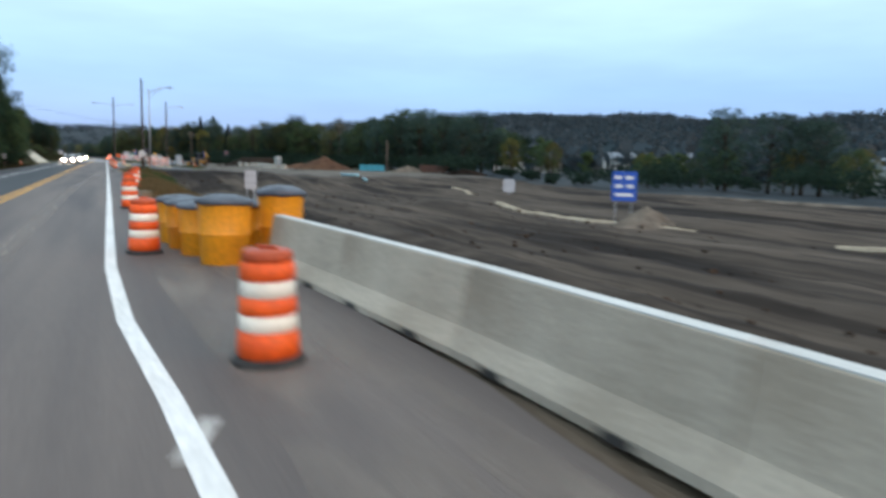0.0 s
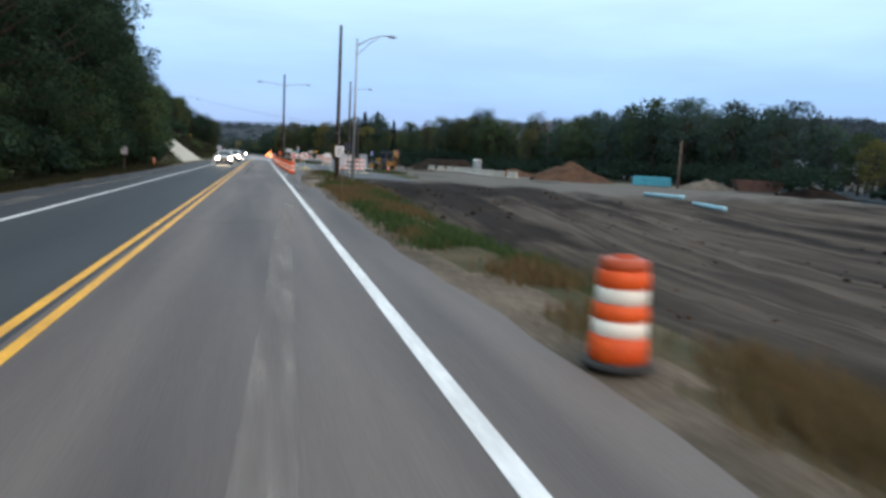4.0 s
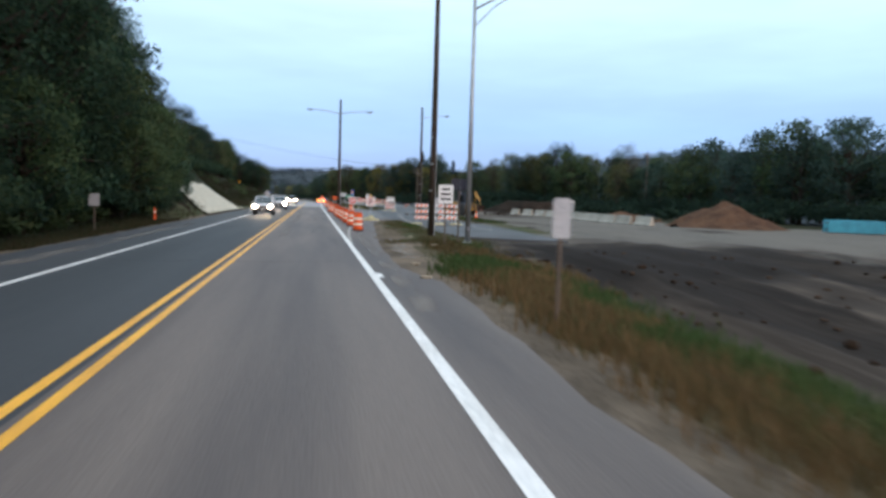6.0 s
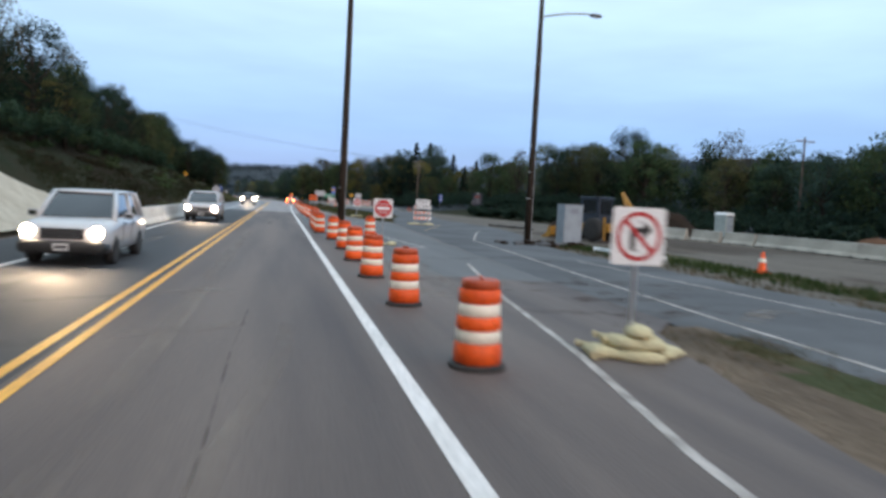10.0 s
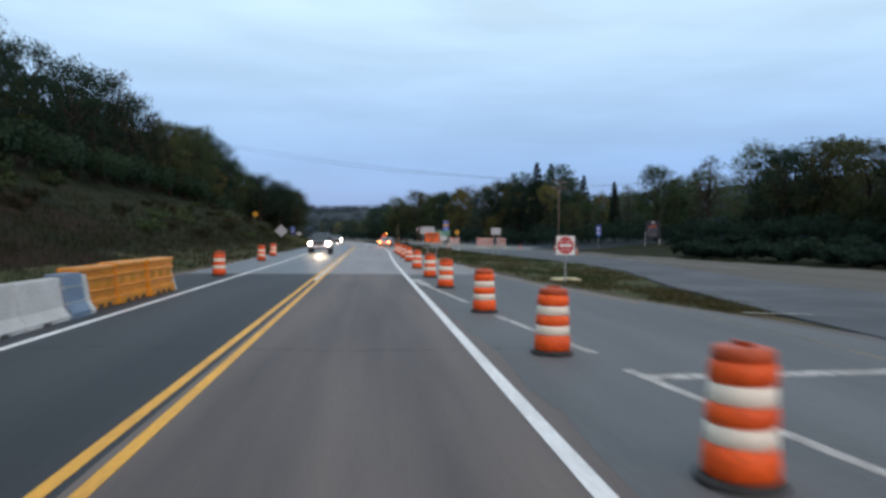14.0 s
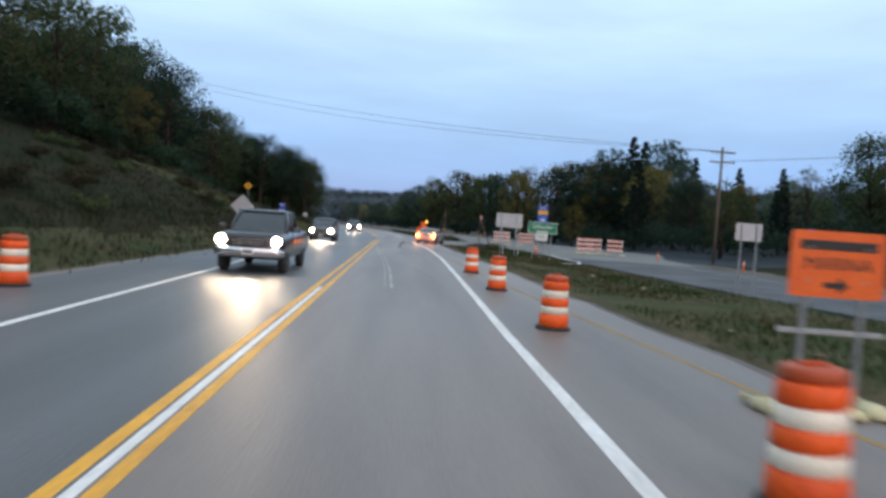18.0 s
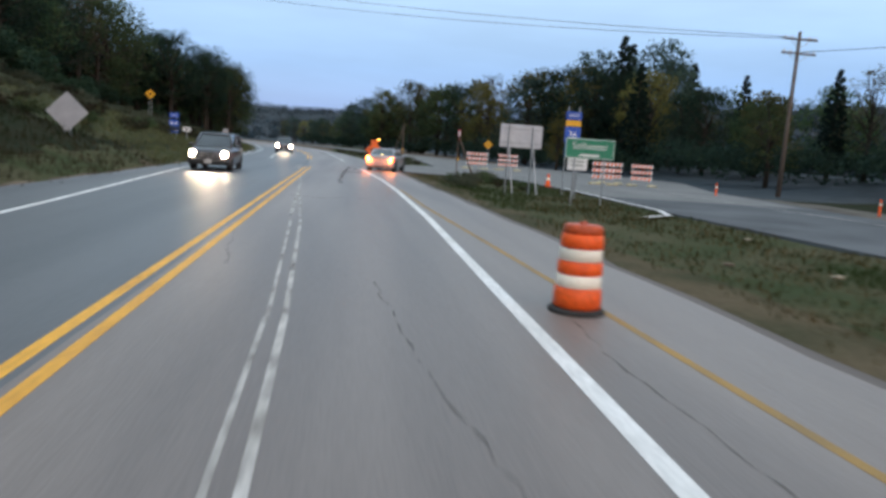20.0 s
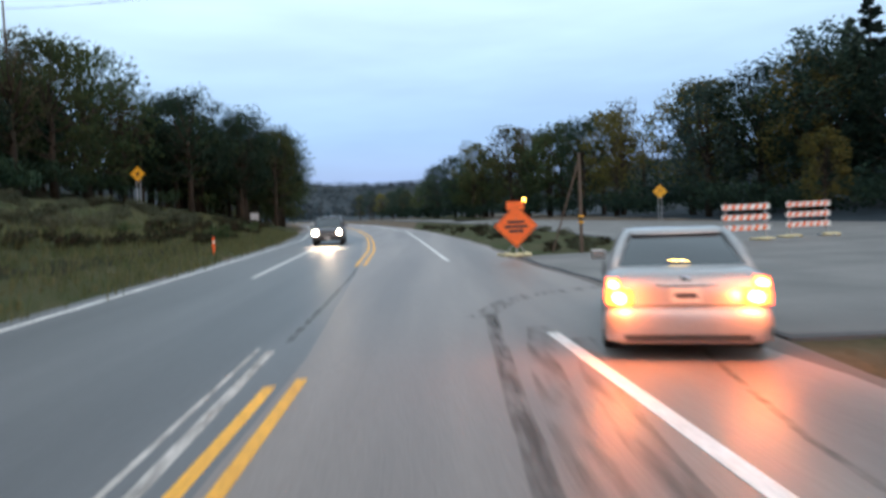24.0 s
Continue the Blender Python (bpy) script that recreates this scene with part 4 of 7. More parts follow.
def conifer(name, label, seed, tall, wide, per, size):
    rnd, rng = random.Random(seed), np.random.default_rng(seed)
    tree = thing(name, label, "tree")
    bm = bmesh.new()
    tube([(0, 0, -0.5), (0, 0, tall * 0.5), (0, 0, tall)], [tall * 0.016, tall * 0.01, 0.02], 7, bm)
    centres, radii = [], []
    n = int(tall * 2.6)
    for k in range(n):
        f = k / n
        h = 0.12 + 0.88 * f
        for q in range(5 if f < 0.7 else 3):
            a = k * 1.9 + q * 1.3 + rnd.uniform(-0.3, 0.3)
            rad = wide * (1 - f) ** 0.85 * rnd.uniform(0.35, 1.0) + 0.1
            centres.append((rad * math.cos(a), rad * math.sin(a), tall * h - 0.12 * rad))
            radii.append(0.26 * wide * (1 - f) + 0.16)
            if q == 0 and k % 2 == 0:
                tube([(0, 0, tall * h + 0.1), centres[-1]], [0.035, 0.012], 4, bm)
    part("trunk", bm, BARK, tree, shade=True)
    foliage("crown", leaf_cloud(rng, centres, radii, per, size, 0.45, (0, 0, tall * 0.3)), NEEDLE, tree)
    tops[tree.name] = tall
    return tree


def bush(label, leaf, seed, tall, wide, per, size):
    rnd, rng = random.Random(seed), np.random.default_rng(seed)
    b = thing("bush", label, "bush")
    bm = bmesh.new()
    centres, radii = [], []
    for k in range(9):
        a, rad = k * 2.4, wide * (k / 9) ** 0.5
        end = (rad * math.cos(a), rad * math.sin(a), tall * rnd.uniform(0.3, 0.8))
        tube([(0.05 * math.cos(a), 0.05 * math.sin(a), -0.2), (end[0] * 0.4, end[1] * 0.4, end[2] * 0.6), end], [0.035, 0.025, 0.01], 4, bm)
        centres.append(end)
        radii.append(0.42 * wide)
    part("stem", bm, BARK, b)
    foliage("foliage", leaf_cloud(rng, centres, radii, per, size, 0.8, (0, 0, 0)), leaf, b)
    return b


OAK = "broad dark green tree at the edge of the woods"
GREEN = "leafy green tree in the tree line"
GOLD = "tree with leaves turning yellow in the tree line"
BARE = "thin pale tree with sparse brown leaves"
FIR = "tall dark spruce standing above the tree line"
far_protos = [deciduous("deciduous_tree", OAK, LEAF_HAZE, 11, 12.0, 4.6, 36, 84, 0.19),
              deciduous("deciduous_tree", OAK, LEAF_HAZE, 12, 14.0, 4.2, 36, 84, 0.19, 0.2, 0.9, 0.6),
              deciduous("deciduous_tree", GREEN, LEAF_MID, 13, 10.5, 4.2, 36, 80, 0.18, 0.12),
              deciduous("deciduous_tree", GREEN, LEAF_OLIVE, 14, 12.5, 3.8, 34, 84, 0.18, 0.2, 0.9, -0.5),
              deciduous("deciduous_tree", GOLD, LEAF_GOLD, 15, 11.5, 3.7, 32, 90, 0.17, 0.2, 0.9),
              deciduous("deciduous_tree", BARE, LEAF_BARE, 16, 12.5, 3.2, 40, 34, 0.15, 0.3, 0.8),
              conifer("conifer_tree", FIR, 17, 16.0, 3.0, 20, 0.24)]
fine_protos = [deciduous("deciduous_tree", OAK, LEAF_BANK, 41, 13.0, 4.4, 40, 150, 0.13),
               deciduous("deciduous_tree", GREEN, LEAF_MID, 42, 11.0, 4.2, 40, 150, 0.13, 0.1),
               deciduous("deciduous_tree", GOLD, LEAF_GOLD, 43, 11.5, 3.7, 36, 140, 0.125, 0.2, 0.9),
               deciduous("deciduous_tree", BARE, LEAF_BARE, 44, 12.5, 3.2, 44, 48, 0.12, 0.3, 0.9),
               deciduous("deciduous_tree", GREEN, LEAF_OLIVE, 45, 12.0, 3.9, 40, 140, 0.13, 0.15, 0.9, 0.4)]
near_protos = [deciduous("deciduous_tree", "tall dense green tree beside the road", LEAF_DARK, 21, 15.0, 5.4, 92, 190, 0.11, 0.06, clump=0.22),
               deciduous("deciduous_tree", "tall dense green tree beside the road", LEAF_DARK, 22, 17.0, 5.2, 96, 190, 0.11, 0.08, 1.0, 0.5, clump=0.22),
               deciduous("deciduous_tree", "green roadside tree with some yellowing leaves", LEAF_MID, 23, 10.0, 4.4, 70, 180, 0.105, 0.05, clump=0.23)]
bush_protos = [bush("low green bush growing on the slope", LEAF_MID, 31, 1.8, 1.3, 60, 0.13), bush("low brown autumn scrub bush", SCRUB_LEAF, 32, 1.3, 1.2, 60, 0.11), bush("dense dark green bush under the trees", LEAF_DARK, 33, 3.2, 2.6, 150, 0.15), bush("grey-green weeds and brush growing on the bank", WEED_LEAF, 34, 1.5, 1.7, 110, 0.09)]
placed = set()


def plant(proto, x, y, scale, group):
    rnd = random.Random(int(x * 131 + y * 977))
    m = Matrix.Translation((x, y, height(x, y) - 0.1)) @ Matrix.Rotation(rnd.uniform(0, 6.28), 4, "Z")
    if proto.name not in placed:
        placed.add(proto.name)
        proto.matrix_basis = m
        ob = proto
    else:
        ob = copy_thing(proto, m)
    ob.scale = (scale * rnd.uniform(0.92, 1.1),) * 2 + (scale,)
    ob["group"] = group
    return ob


# trees hidden behind the first rows: joined by the colour of their leaves
back_rows = {"dark": [], "green": []}
low_rows = []


def plant_behind(x, y, tall, colour):
    back_rows[colour].append((x, y, tall))


rnd = random.Random(7)
# dense trees beside the road before the bank
for x, y, k, s in ((-13.5, 62, 0, 0.9), (-12.0, 70, 1, 1.0), (-17.5, 66, 1, 1.15), (-13.0, 77, 0, 1.0), (-18.5, 75, 0, 1.2), (-12.6, 84, 1, 1.0), (-18.0, 86, 1, 1.2), (-13.2, 91, 0, 1.02), (-19, 95, 0, 1.2),
                   (-13.0, 98, 1, 1.1), (-13.6, 105, 0, 1.3), (-11.8, 109, 1, 1.1), (-19, 106, 1, 1.45), (-14.0, 113, 1, 1.2), (-10.6, 80, 2, 0.62), (-10.4, 93, 2, 0.66), (-10.8, 104, 2, 0.7), (-12.5, 118, 2, 1.15), (-15.5, 121, 0, 0.98), (-18, 114, 1, 0.95),
                   (-8.9, 122.5, 2, 0.62), (-9.0, 116.5, 2, 0.6), (-12.0, 127, 2, 0.78), (-14.5, 130, 0, 0.72), (-17.5, 126, 1, 0.9), (-17, 134, 0, 0.8), (-24, 82, 0, 1.2), (-25, 96, 1, 1.2), (-24, 110, 0, 1.15), (-24, 68, 1, 1.2), (-14, 50, 0, 0.9), (-15, 38, 1, 0.9), (-19, 52, 1, 1.1), (-21, 30, 0, 1.0)):
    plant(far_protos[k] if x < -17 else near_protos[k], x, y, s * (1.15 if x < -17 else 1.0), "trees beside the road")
# woods on the bank
BANK_TOPS = [(15.0, 120), (17.5, 165), (15.5, 180), (15.2, 195), (15.4, 214), (16.4, 226), (15.2, 236), (15.6, 252), (17.0, 275), (18.6, 300), (20.0, 330), (14.5, 350), (14.0, 500)]


def bank_line(y):
    """How far left of the centre line the woods on the bank begin."""
    return at_line([(18.0, 120), (18.0, 150), (19.5, 200), (20.5, 245), (23.0, 275), (26.0, 300), (26.5, 330), (10.0, 350), (7.6, 362), (7.6, 520)], y)


def grown(proto, x, y, top):
    """The scale at which a tree that stands at (x, y) reaches up to top."""
    return (top - height(x, y)) / tops[proto.name]


for i in range(150):
    y = 120 + 290 * ((i * 0.618) % 1.0) + rnd.uniform(-2, 2)
    row = i % 4
    lat = bank_line(y) + row * 5.2 + rnd.uniform(-1.2, 1.8)
    x = centre(y) - lat
    top = at_line(BANK_TOPS, y) * rnd.uniform(0.86, 1.02) + 0.9 * row
    if row > 1:
        plant_behind(x, y, top - height(x, y) - 0.6, rnd.choice(("dark", "dark", "green")))
        continue
    k = rnd.choice((0, 0, 0, 1, 4, 1, 0)) if y < 290 else rnd.choice((0, 1, 4, 4, 3))
    if row == 1 and y > 330:
        far = far_protos[rnd.choice((0, 2, 3, 4))]
        plant(far, x, y, grown(far, x, y, top), "woods on the bank")
    else:
        plant(fine_protos[k], x, y, grown(fine_protos[k], x, y, top), "woods on the bank")
for x, y, top in ((-21.5, 229, 17.0), (-20.5, 200, 16.8), (-22.5, 244, 15.6), (-19.5, 178, 16.6)):
    plant(fine_protos[3], x, y, grown(fine_protos[3], x, y, top), "woods on the bank")
for x, y, top in ((-25.0, 340, 17.2), (-28.0, 344, 17.4), (-21.0, 348, 16.2), (-31.0, 349, 18.2), (-23.0, 352, 15.8), (-19.0, 358, 14.8)):
    plant(fine_protos[0], x, y, grown(fine_protos[0], x, y, top), "woods on the bank")
for x, y, top in ((-21.0, 208, 12.0), (-19.0, 190, 11.5), (-17.5, 150, 9.5), (-20, 262, 11.5)):
    plant(fine_protos[2], x, y, grown(fine_protos[2], x, y, top), "woods on the bank")
for i in range(16):
    y = 415 + 6.5 * i
    x = centre(y) - 8 - 5 * (i % 3) - rnd.uniform(0, 3)
    plant(far_protos[(0, 2, 4, 3)[i % 4]], x, y, rnd.uniform(0.7, 0.95), "woods round the bend")


def tree_line(y):
    return at_line([(84, -40), (80, 60), (66, 130), (64, 195), (60, 222), (54, 250), (47, 272), (42, 300), (36, 330), (22, 370), (2, 420), (-30, 500)], y)


# how high the far trees reach, stretch by stretch
LINE_TOPS = [(4.6, -40), (4.8, 86), (5.6, 104), (8.0, 118), (12.0, 127), (13.4, 137), (14.2, 150), (14.4, 160), (11.0, 166), (13.4, 174), (13.6, 184), (9.8, 190), (11.2, 203), (14.8, 209), (16.0, 225), (16.2, 242), (15.4, 254), (14.6, 268), (12.6, 277),
             (11.3, 284), (9.6, 290), (11.8, 297), (12.6, 305), (16.0, 314), (16.6, 330), (16.8, 350), (16.6, 372), (15.6, 395), (12.0, 410), (8.5, 440), (8.5, 500)]
for i in range(210):
    y = -30 + 500 * ((i * 0.618) % 1.0) + rnd.uniform(-2, 2)
    row = i % 3
    x = tree_line(y) + row * 6.0 + rnd.uniform(-1.8, 2.2)
    top = at_line(LINE_TOPS, y) * rnd.uniform(0.84, 1.03)
    if y < 118:
        k = rnd.choice((2, 4, 2, 3, 4, 3))
        if 88 < y < 107 and row < 2:
            continue
    elif y < 205:
        k = rnd.choice((0, 0, 1, 2, 0))
    elif y < 285:
        k = rnd.choice((2, 3, 5, 3, 5, 0))
    elif y < 335:
        k = rnd.choice((0, 3, 4, 0, 2, 1))
    else:
        k = rnd.choice((4, 3, 3, 5, 2, 0))
    if row == 2:
        plant_behind(x, y, 0.9 * (top - height(x, y)), "dark" if k < 2 else "green")
        continue
    fine = {0: 0, 1: 0, 2: 1, 3: 4, 4: 2, 5: 3}
    proto = fine_protos[fine[k]] if row == 0 and y > 195 and y < 370 else far_protos[k]
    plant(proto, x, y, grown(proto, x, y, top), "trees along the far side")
for x, y, s, k in ((40.3, 320, 1.15, 6), (47.4, 334.5, 1.2, 6), (52, 322, 0.95, 6), (58, 318, 0.85, 6), (35.5, 302, 0.8, 6), (45, 281, 0.62, 6), (44, 316, 1.2, 1), (37, 322, 1.15, 1), (30, 330, 1.1, 0), (4, 412, 0.95, 0), (12, 398, 0.6, 2), (78.5, 69.5, 0.78, 1), (80.5, 57, 0.74, 0), (79.5, 63.5, 0.72, 1), (7.5, 405, 1.05, 0), (27.0, 304.0, 0.52, 4), (36.0, 276.0, 0.6, 3), (81.0, 73.0, 0.75, 0), (82.5, 61.0, 0.76, 0)):
    plant(far_protos[k], x, y, s, "trees along the far side")
for i in range(44):
    y = 128 + 3.1 * i
    plant_behind(tree_line(y) + rnd.uniform(0, 10), y, rnd.uniform(8, 12) * (0.7 if y > 235 else 1.0), ("dark", "green")[i % 2])
for i in range(46):
    y = -26 + 3.3 * i
    low_rows.append((tree_line(y) - rnd.uniform(3, 12), y, rnd.uniform(0.8, 1.4) * (0.42 if 86 < y < 108 else 1.0)))
for i in range(30):
    y = 132 + 4.0 * i
    low_rows.append((tree_line(y) - rnd.uniform(3, 7), y, rnd.uniform(0.7, 1.2)))
for i in range(26):
    y = 236 + 4.2 * i
    low_rows.append((tree_line(y) - rnd.uniform(4, 11), y, rnd.uniform(0.9, 1.5)))
for i in range(35):
    y = 134 + 3.2 * i
    low_rows.append(((44 if y < 200 else 43 - 0.1 * (y - 200)) + rnd.uniform(1.0, 4.5), y, rnd.uniform(0.35, 0.6)))
for i in range(44):
    y = 178 + 52 * ((i * 0.618) % 1.0)
    low_rows.append((wood_foot(y) + rnd.uniform(2.0, 7.0), y, rnd.uniform(0.3, 0.52)))
# undergrowth along the foot of both woods
for i in range(80):
    y = 118 + 4.4 * i
    if y < 440:
        low_rows.append((tree_line(y) - 2.2 + rnd.uniform(-1.2, 1.2), y, rnd.uniform(0.7, 1.2)))
for i in range(34):
    plant(bush_protos[0 if i % 3 else 2], -9.6 - rnd.uniform(0, 1.8), 56 + 1.95 * i, rnd.uniform(0.6, 1.0), "undergrowth beside the road")
for x, y, s in ((-7.9, 117.5, 0.5), (-8.0, 121, 0.5), (-8.1, 124.5, 0.52), (-8.3, 128, 0.5), (-9.2, 130.5, 0.6), (-9.4, 119.5, 0.75), (-9.7, 124, 0.8), (-10.4, 129, 0.8), (-9.2, 114, 0.7), (-11.0, 132, 0.7)):
    plant(bush_protos[2], x, y, s, "undergrowth beside the road")
for i in range(120):
    y = 122 + 1.75 * i
    lat = 9.5 + rnd.uniform(0, 8.5)
    if y > 275:
        lat = 8.5 + rnd.uniform(0, 4)
    if not (119 < y < 154 and lat < 11.3):
        plant(bush_protos[1 if rnd.random() < 0.75 else 0], centre(y) - lat, y, rnd.uniform(0.35, 0.7), "scrub on the bank")
for i in range(90):
    y = 258 + 66 * ((i * 0.618) % 1.0)
    x = centre(y) - rnd.uniform(12.5, 23.0)
    plant(bush_protos[3 if i % 4 else 1], x, y, rnd.uniform(0.3, 0.55), "weeds on the bank")
for i in range(16):
    plant(bush_protos[(3, 1, 0)[i % 3]], rnd.uniform(7.2, 12.0), 255 + 0.7 * i, rnd.uniform(0.2, 0.42), "weeds on the median")
for i in range(48):
    y = 250 + 2.2 * i
    plant_behind(centre(y) - bank_line(y) - rnd.uniform(3, 11), y, (0.88 * at_line(BANK_TOPS, y) - height(centre(y) - bank_line(y) - 6, y)) * rnd.uniform(0.75, 0.98), "dark")
for i in range(44):
    y = 286.5 + 44 * ((i * 0.618) % 1.0)
    a, b = centre(y) + 6.3, 9.6
    plant(bush_protos[1 if i % 4 else 3], a + (b - a) * rnd.random(), y, rnd.uniform(0.22, 0.42), "weeds beyond the crossing")
for i in range(26):
    y = 150 + 7.5 * i
    plant(bush_protos[2], centre(y) - bank_line(y) + 1.5 - rnd.uniform(0, 2), y, rnd.uniform(0.6, 1.0), "undergrowth on the bank")
for i in range(44):
    y = 118 + 4.6 * i
    plant(bush_protos[2], centre(y) - bank_line(y) - rnd.uniform(-1.5, 1.5), y, rnd.uniform(0.6, 1.0), "undergrowth on the bank")
for b in bush_protos + far_protos + fine_protos + near_protos:
    if b.name not in placed:
        plant(b, -40, 150 + len(b.name), 0.8, "woods on the bank")

for i in range(46):
    y = 256 + 3.0 * i
    plant_behind(centre(y) - bank_line(y) - rnd.uniform(6, 20), y, rnd.uniform(9, 12), ("dark", "green", "dark")[i % 3])
# the joined back rows: a trunk and clumps of leaves each
rng = np.random.default_rng(6)
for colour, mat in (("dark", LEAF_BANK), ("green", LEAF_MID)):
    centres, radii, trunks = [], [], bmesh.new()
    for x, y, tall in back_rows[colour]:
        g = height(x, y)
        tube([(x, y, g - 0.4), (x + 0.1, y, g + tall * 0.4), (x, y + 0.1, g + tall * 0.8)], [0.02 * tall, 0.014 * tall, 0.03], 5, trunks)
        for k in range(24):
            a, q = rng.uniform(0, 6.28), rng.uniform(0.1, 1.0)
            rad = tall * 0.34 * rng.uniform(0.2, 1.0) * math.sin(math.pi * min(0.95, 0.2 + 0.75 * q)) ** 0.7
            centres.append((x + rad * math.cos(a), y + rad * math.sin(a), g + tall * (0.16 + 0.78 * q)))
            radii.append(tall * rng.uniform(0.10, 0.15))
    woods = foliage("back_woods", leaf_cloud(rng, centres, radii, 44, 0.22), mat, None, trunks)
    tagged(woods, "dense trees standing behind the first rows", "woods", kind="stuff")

# the undergrowth along the foot of the far trees, joined
centres, radii = [], []
for x, y, s in low_rows:
    g = height(x, y)
    for k in range(9):
        a, rad = k * 2.4 + x, 2.6 * s * (k / 9) ** 0.5
        centres.append((x + rad * math.cos(a), y + rad * math.sin(a), g + 3.2 * s * rng.uniform(0.3, 0.8)))
        radii.append(1.05 * s)
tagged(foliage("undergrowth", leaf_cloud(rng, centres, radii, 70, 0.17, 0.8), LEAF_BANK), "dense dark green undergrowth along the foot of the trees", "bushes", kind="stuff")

# far woods on the hills, haze in their leaf tones: too many to count
rng = np.random.default_rng(5)
centres, radii = [], []
for i in range(8200):
    if i % 3 == 0:
        x, y = rng.uniform(-900, 900), rng.uniform(490, 1950)
    elif i % 3 == 1:
        x, y = rng.uniform(150, 680), rng.uniform(-60, 1000)
    else:
        x, y = rng.uniform(95, 420), rng.uniform(-60, 620)
    if x < tree_line(min(y, 500)) + 18 and y < 500:
        continue
    h = height(x, y)
    far = math.hypot(x, y)
    centres.append((x, y, h + 3.0))
    radii.append(rng.uniform(3.5, 6.0) * (1 + far / 1400))
hill_woods = foliage("far_woods", leaf_cloud(rng, centres, radii, 40, 1.4, 0.75), HAZY_WOODS)
tagged(hill_woods, "distant autumn woods on the hills, haze tinted into the leaves", "woods", kind="stuff")


# ---- grass ----
def grass(name, label, mat, spots, tall, rng, blades=7, wide=0.022, reach=0.16):
    """Tufts of bent blades at the given spots (x, y)."""
    p = np.array([(x, y, height(x, y)) for x, y in spots])
    n = len(p) * blades
    p = np.repeat(p, blades, axis=0) + rng.normal(size=(n, 3)) * (reach, reach, 0)
    p[:, 2] -= 0.06
    a = rng.random(n) * 6.283
    h = tall * (0.45 + 0.9 * rng.random(n))
    out = rng.random(n)[:, None] * h[:, None] * 0.55
    way = np.stack([np.cos(a), np.sin(a), 0 * a], 1)
    side = np.stack([-np.sin(a), np.cos(a), 0 * a], 1) * wide
    up = np.stack([0 * a, 0 * a, h], 1)
    v = np.stack([p - side, p + side, p + up * 0.6 + way * out * 0.35 + side * 0.7, p + up * 0.6 + way * out * 0.35 - side * 0.7, p + up + way * out], 1).reshape(-1, 3)
    k = np.arange(n) * 5
    quads = np.stack([k, k + 1, k + 2, k + 3], 1).tolist()
    tris = np.stack([k + 3, k + 2, k + 4], 1).tolist()
    return tagged(raw(name, v.tolist(), quads + tris, mat), label, "grass", kind="stuff")


rng = np.random.default_rng(9)
spots = []
for i in range(15000):
    y = rng.uniform(24, 126)
    e = at_line(EDGE, y)
    x = e + (0.75 if y < 87 else 1.6 if y < 93 else 2.2) + abs(rng.normal()) * (2.2 if y < 95 else 1.2)
    if noise.noise((x * 0.5, y * 0.3, 6)) + 0.55 * noise.noise((x * 0.2, y * 0.11, 2)) > (-0.02 if y < 36 else -0.08 if y < 48 else -0.22 if y < 90 else 0.05) and x < (min(e + 4.2, 7.4) if y < 46 else e + 5.0 if y < 90 else min(e + 4.2, 8.6)):
        spots.append((x, y))
def tan_patch(x, y):
    return y < 30 or noise.noise((x * 0.28, y * 0.09, 12.0)) + (0.35 if y < 55 else 0.0) + 0.5 * noise.noise((x * 0.8, y * 0.3, 2.0)) - 0.07 * (x - 6.3) > 0.05


grass("verge_grass", "long dry tan grass on the verge", GRASS_TAN, [q for q in spots if tan_patch(*q)], 0.27, rng, 7, 0.014, 0.26)
grass("verge_grass", "green grass between the dry patches of the verge", GRASS_GREEN, [q for q in spots if not tan_patch(*q)], 0.25, rng, 7, 0.014, 0.26)
spots = [(x, y) for x, y in ((rng.uniform(9, 16), rng.uniform(124, 150)) for _ in range(900)) if 14.6 < x or (x < 9.5 and y < 126)]
spots += [(min(at_line(EDGE, y) + 2.0 + abs(rng.normal()) * 1.2, rng.uniform(7.4, 8.8) if y > 101 else 99), y) for y in rng.uniform(84, 125, 3000) if (y < 104 or rng.random() < 0.2) and noise.noise((y * 0.5, 4.0, 2.0)) > -0.25]
grass("verge_grass", "short dry and green grass beside the poles", GRASS, spots, 0.13, rng, 7, 0.014, 0.25)
spots = [(rng.uniform(at_line(EDGE, y) + 0.6, 9.1), y) for y in rng.uniform(97, 126.5, 4600)]
grass("verge_grass", "short trodden grass and weeds on the dusty verge", GRASS, [q for q in spots if noise.noise((q[0] * 0.7, q[1] * 0.4, 3.0)) > -0.12], 0.10, rng, 7, 0.012, 0.3)
spots = []
for i in range(4600):
    y = rng.uniform(176, 267)
    a, b = at_line(MEDIAN_L, y) + 0.8, at_line(MEDIAN_R, y) - 0.2
    if b > a:
        x = rng.uniform(a, b)
        if noise.noise((x * 0.4, y * 0.2, 8)) > -0.25:
            spots.append((x, y))
grass("median_grass", "rough tan grass on the median", GRASS, [q for q in spots if noise.noise((q[0] * 0.3, q[1] * 0.1, 12.0)) > -0.08], 0.12, rng, 7, 0.014, 0.3)
grass("median_grass", "rough green grass on the median", GRASS_GREEN, [q for q in spots if noise.noise((q[0] * 0.3, q[1] * 0.1, 12.0)) <= -0.08], 0.15, rng, 7, 0.014, 0.3)
spots = [(x, y) for x, y in ((rng.uniform(14.5, 22), rng.uniform(128, 150)) for _ in range(1300)) if abs(x - 16.5 - (150 - y) * 0.06) < 1.2]
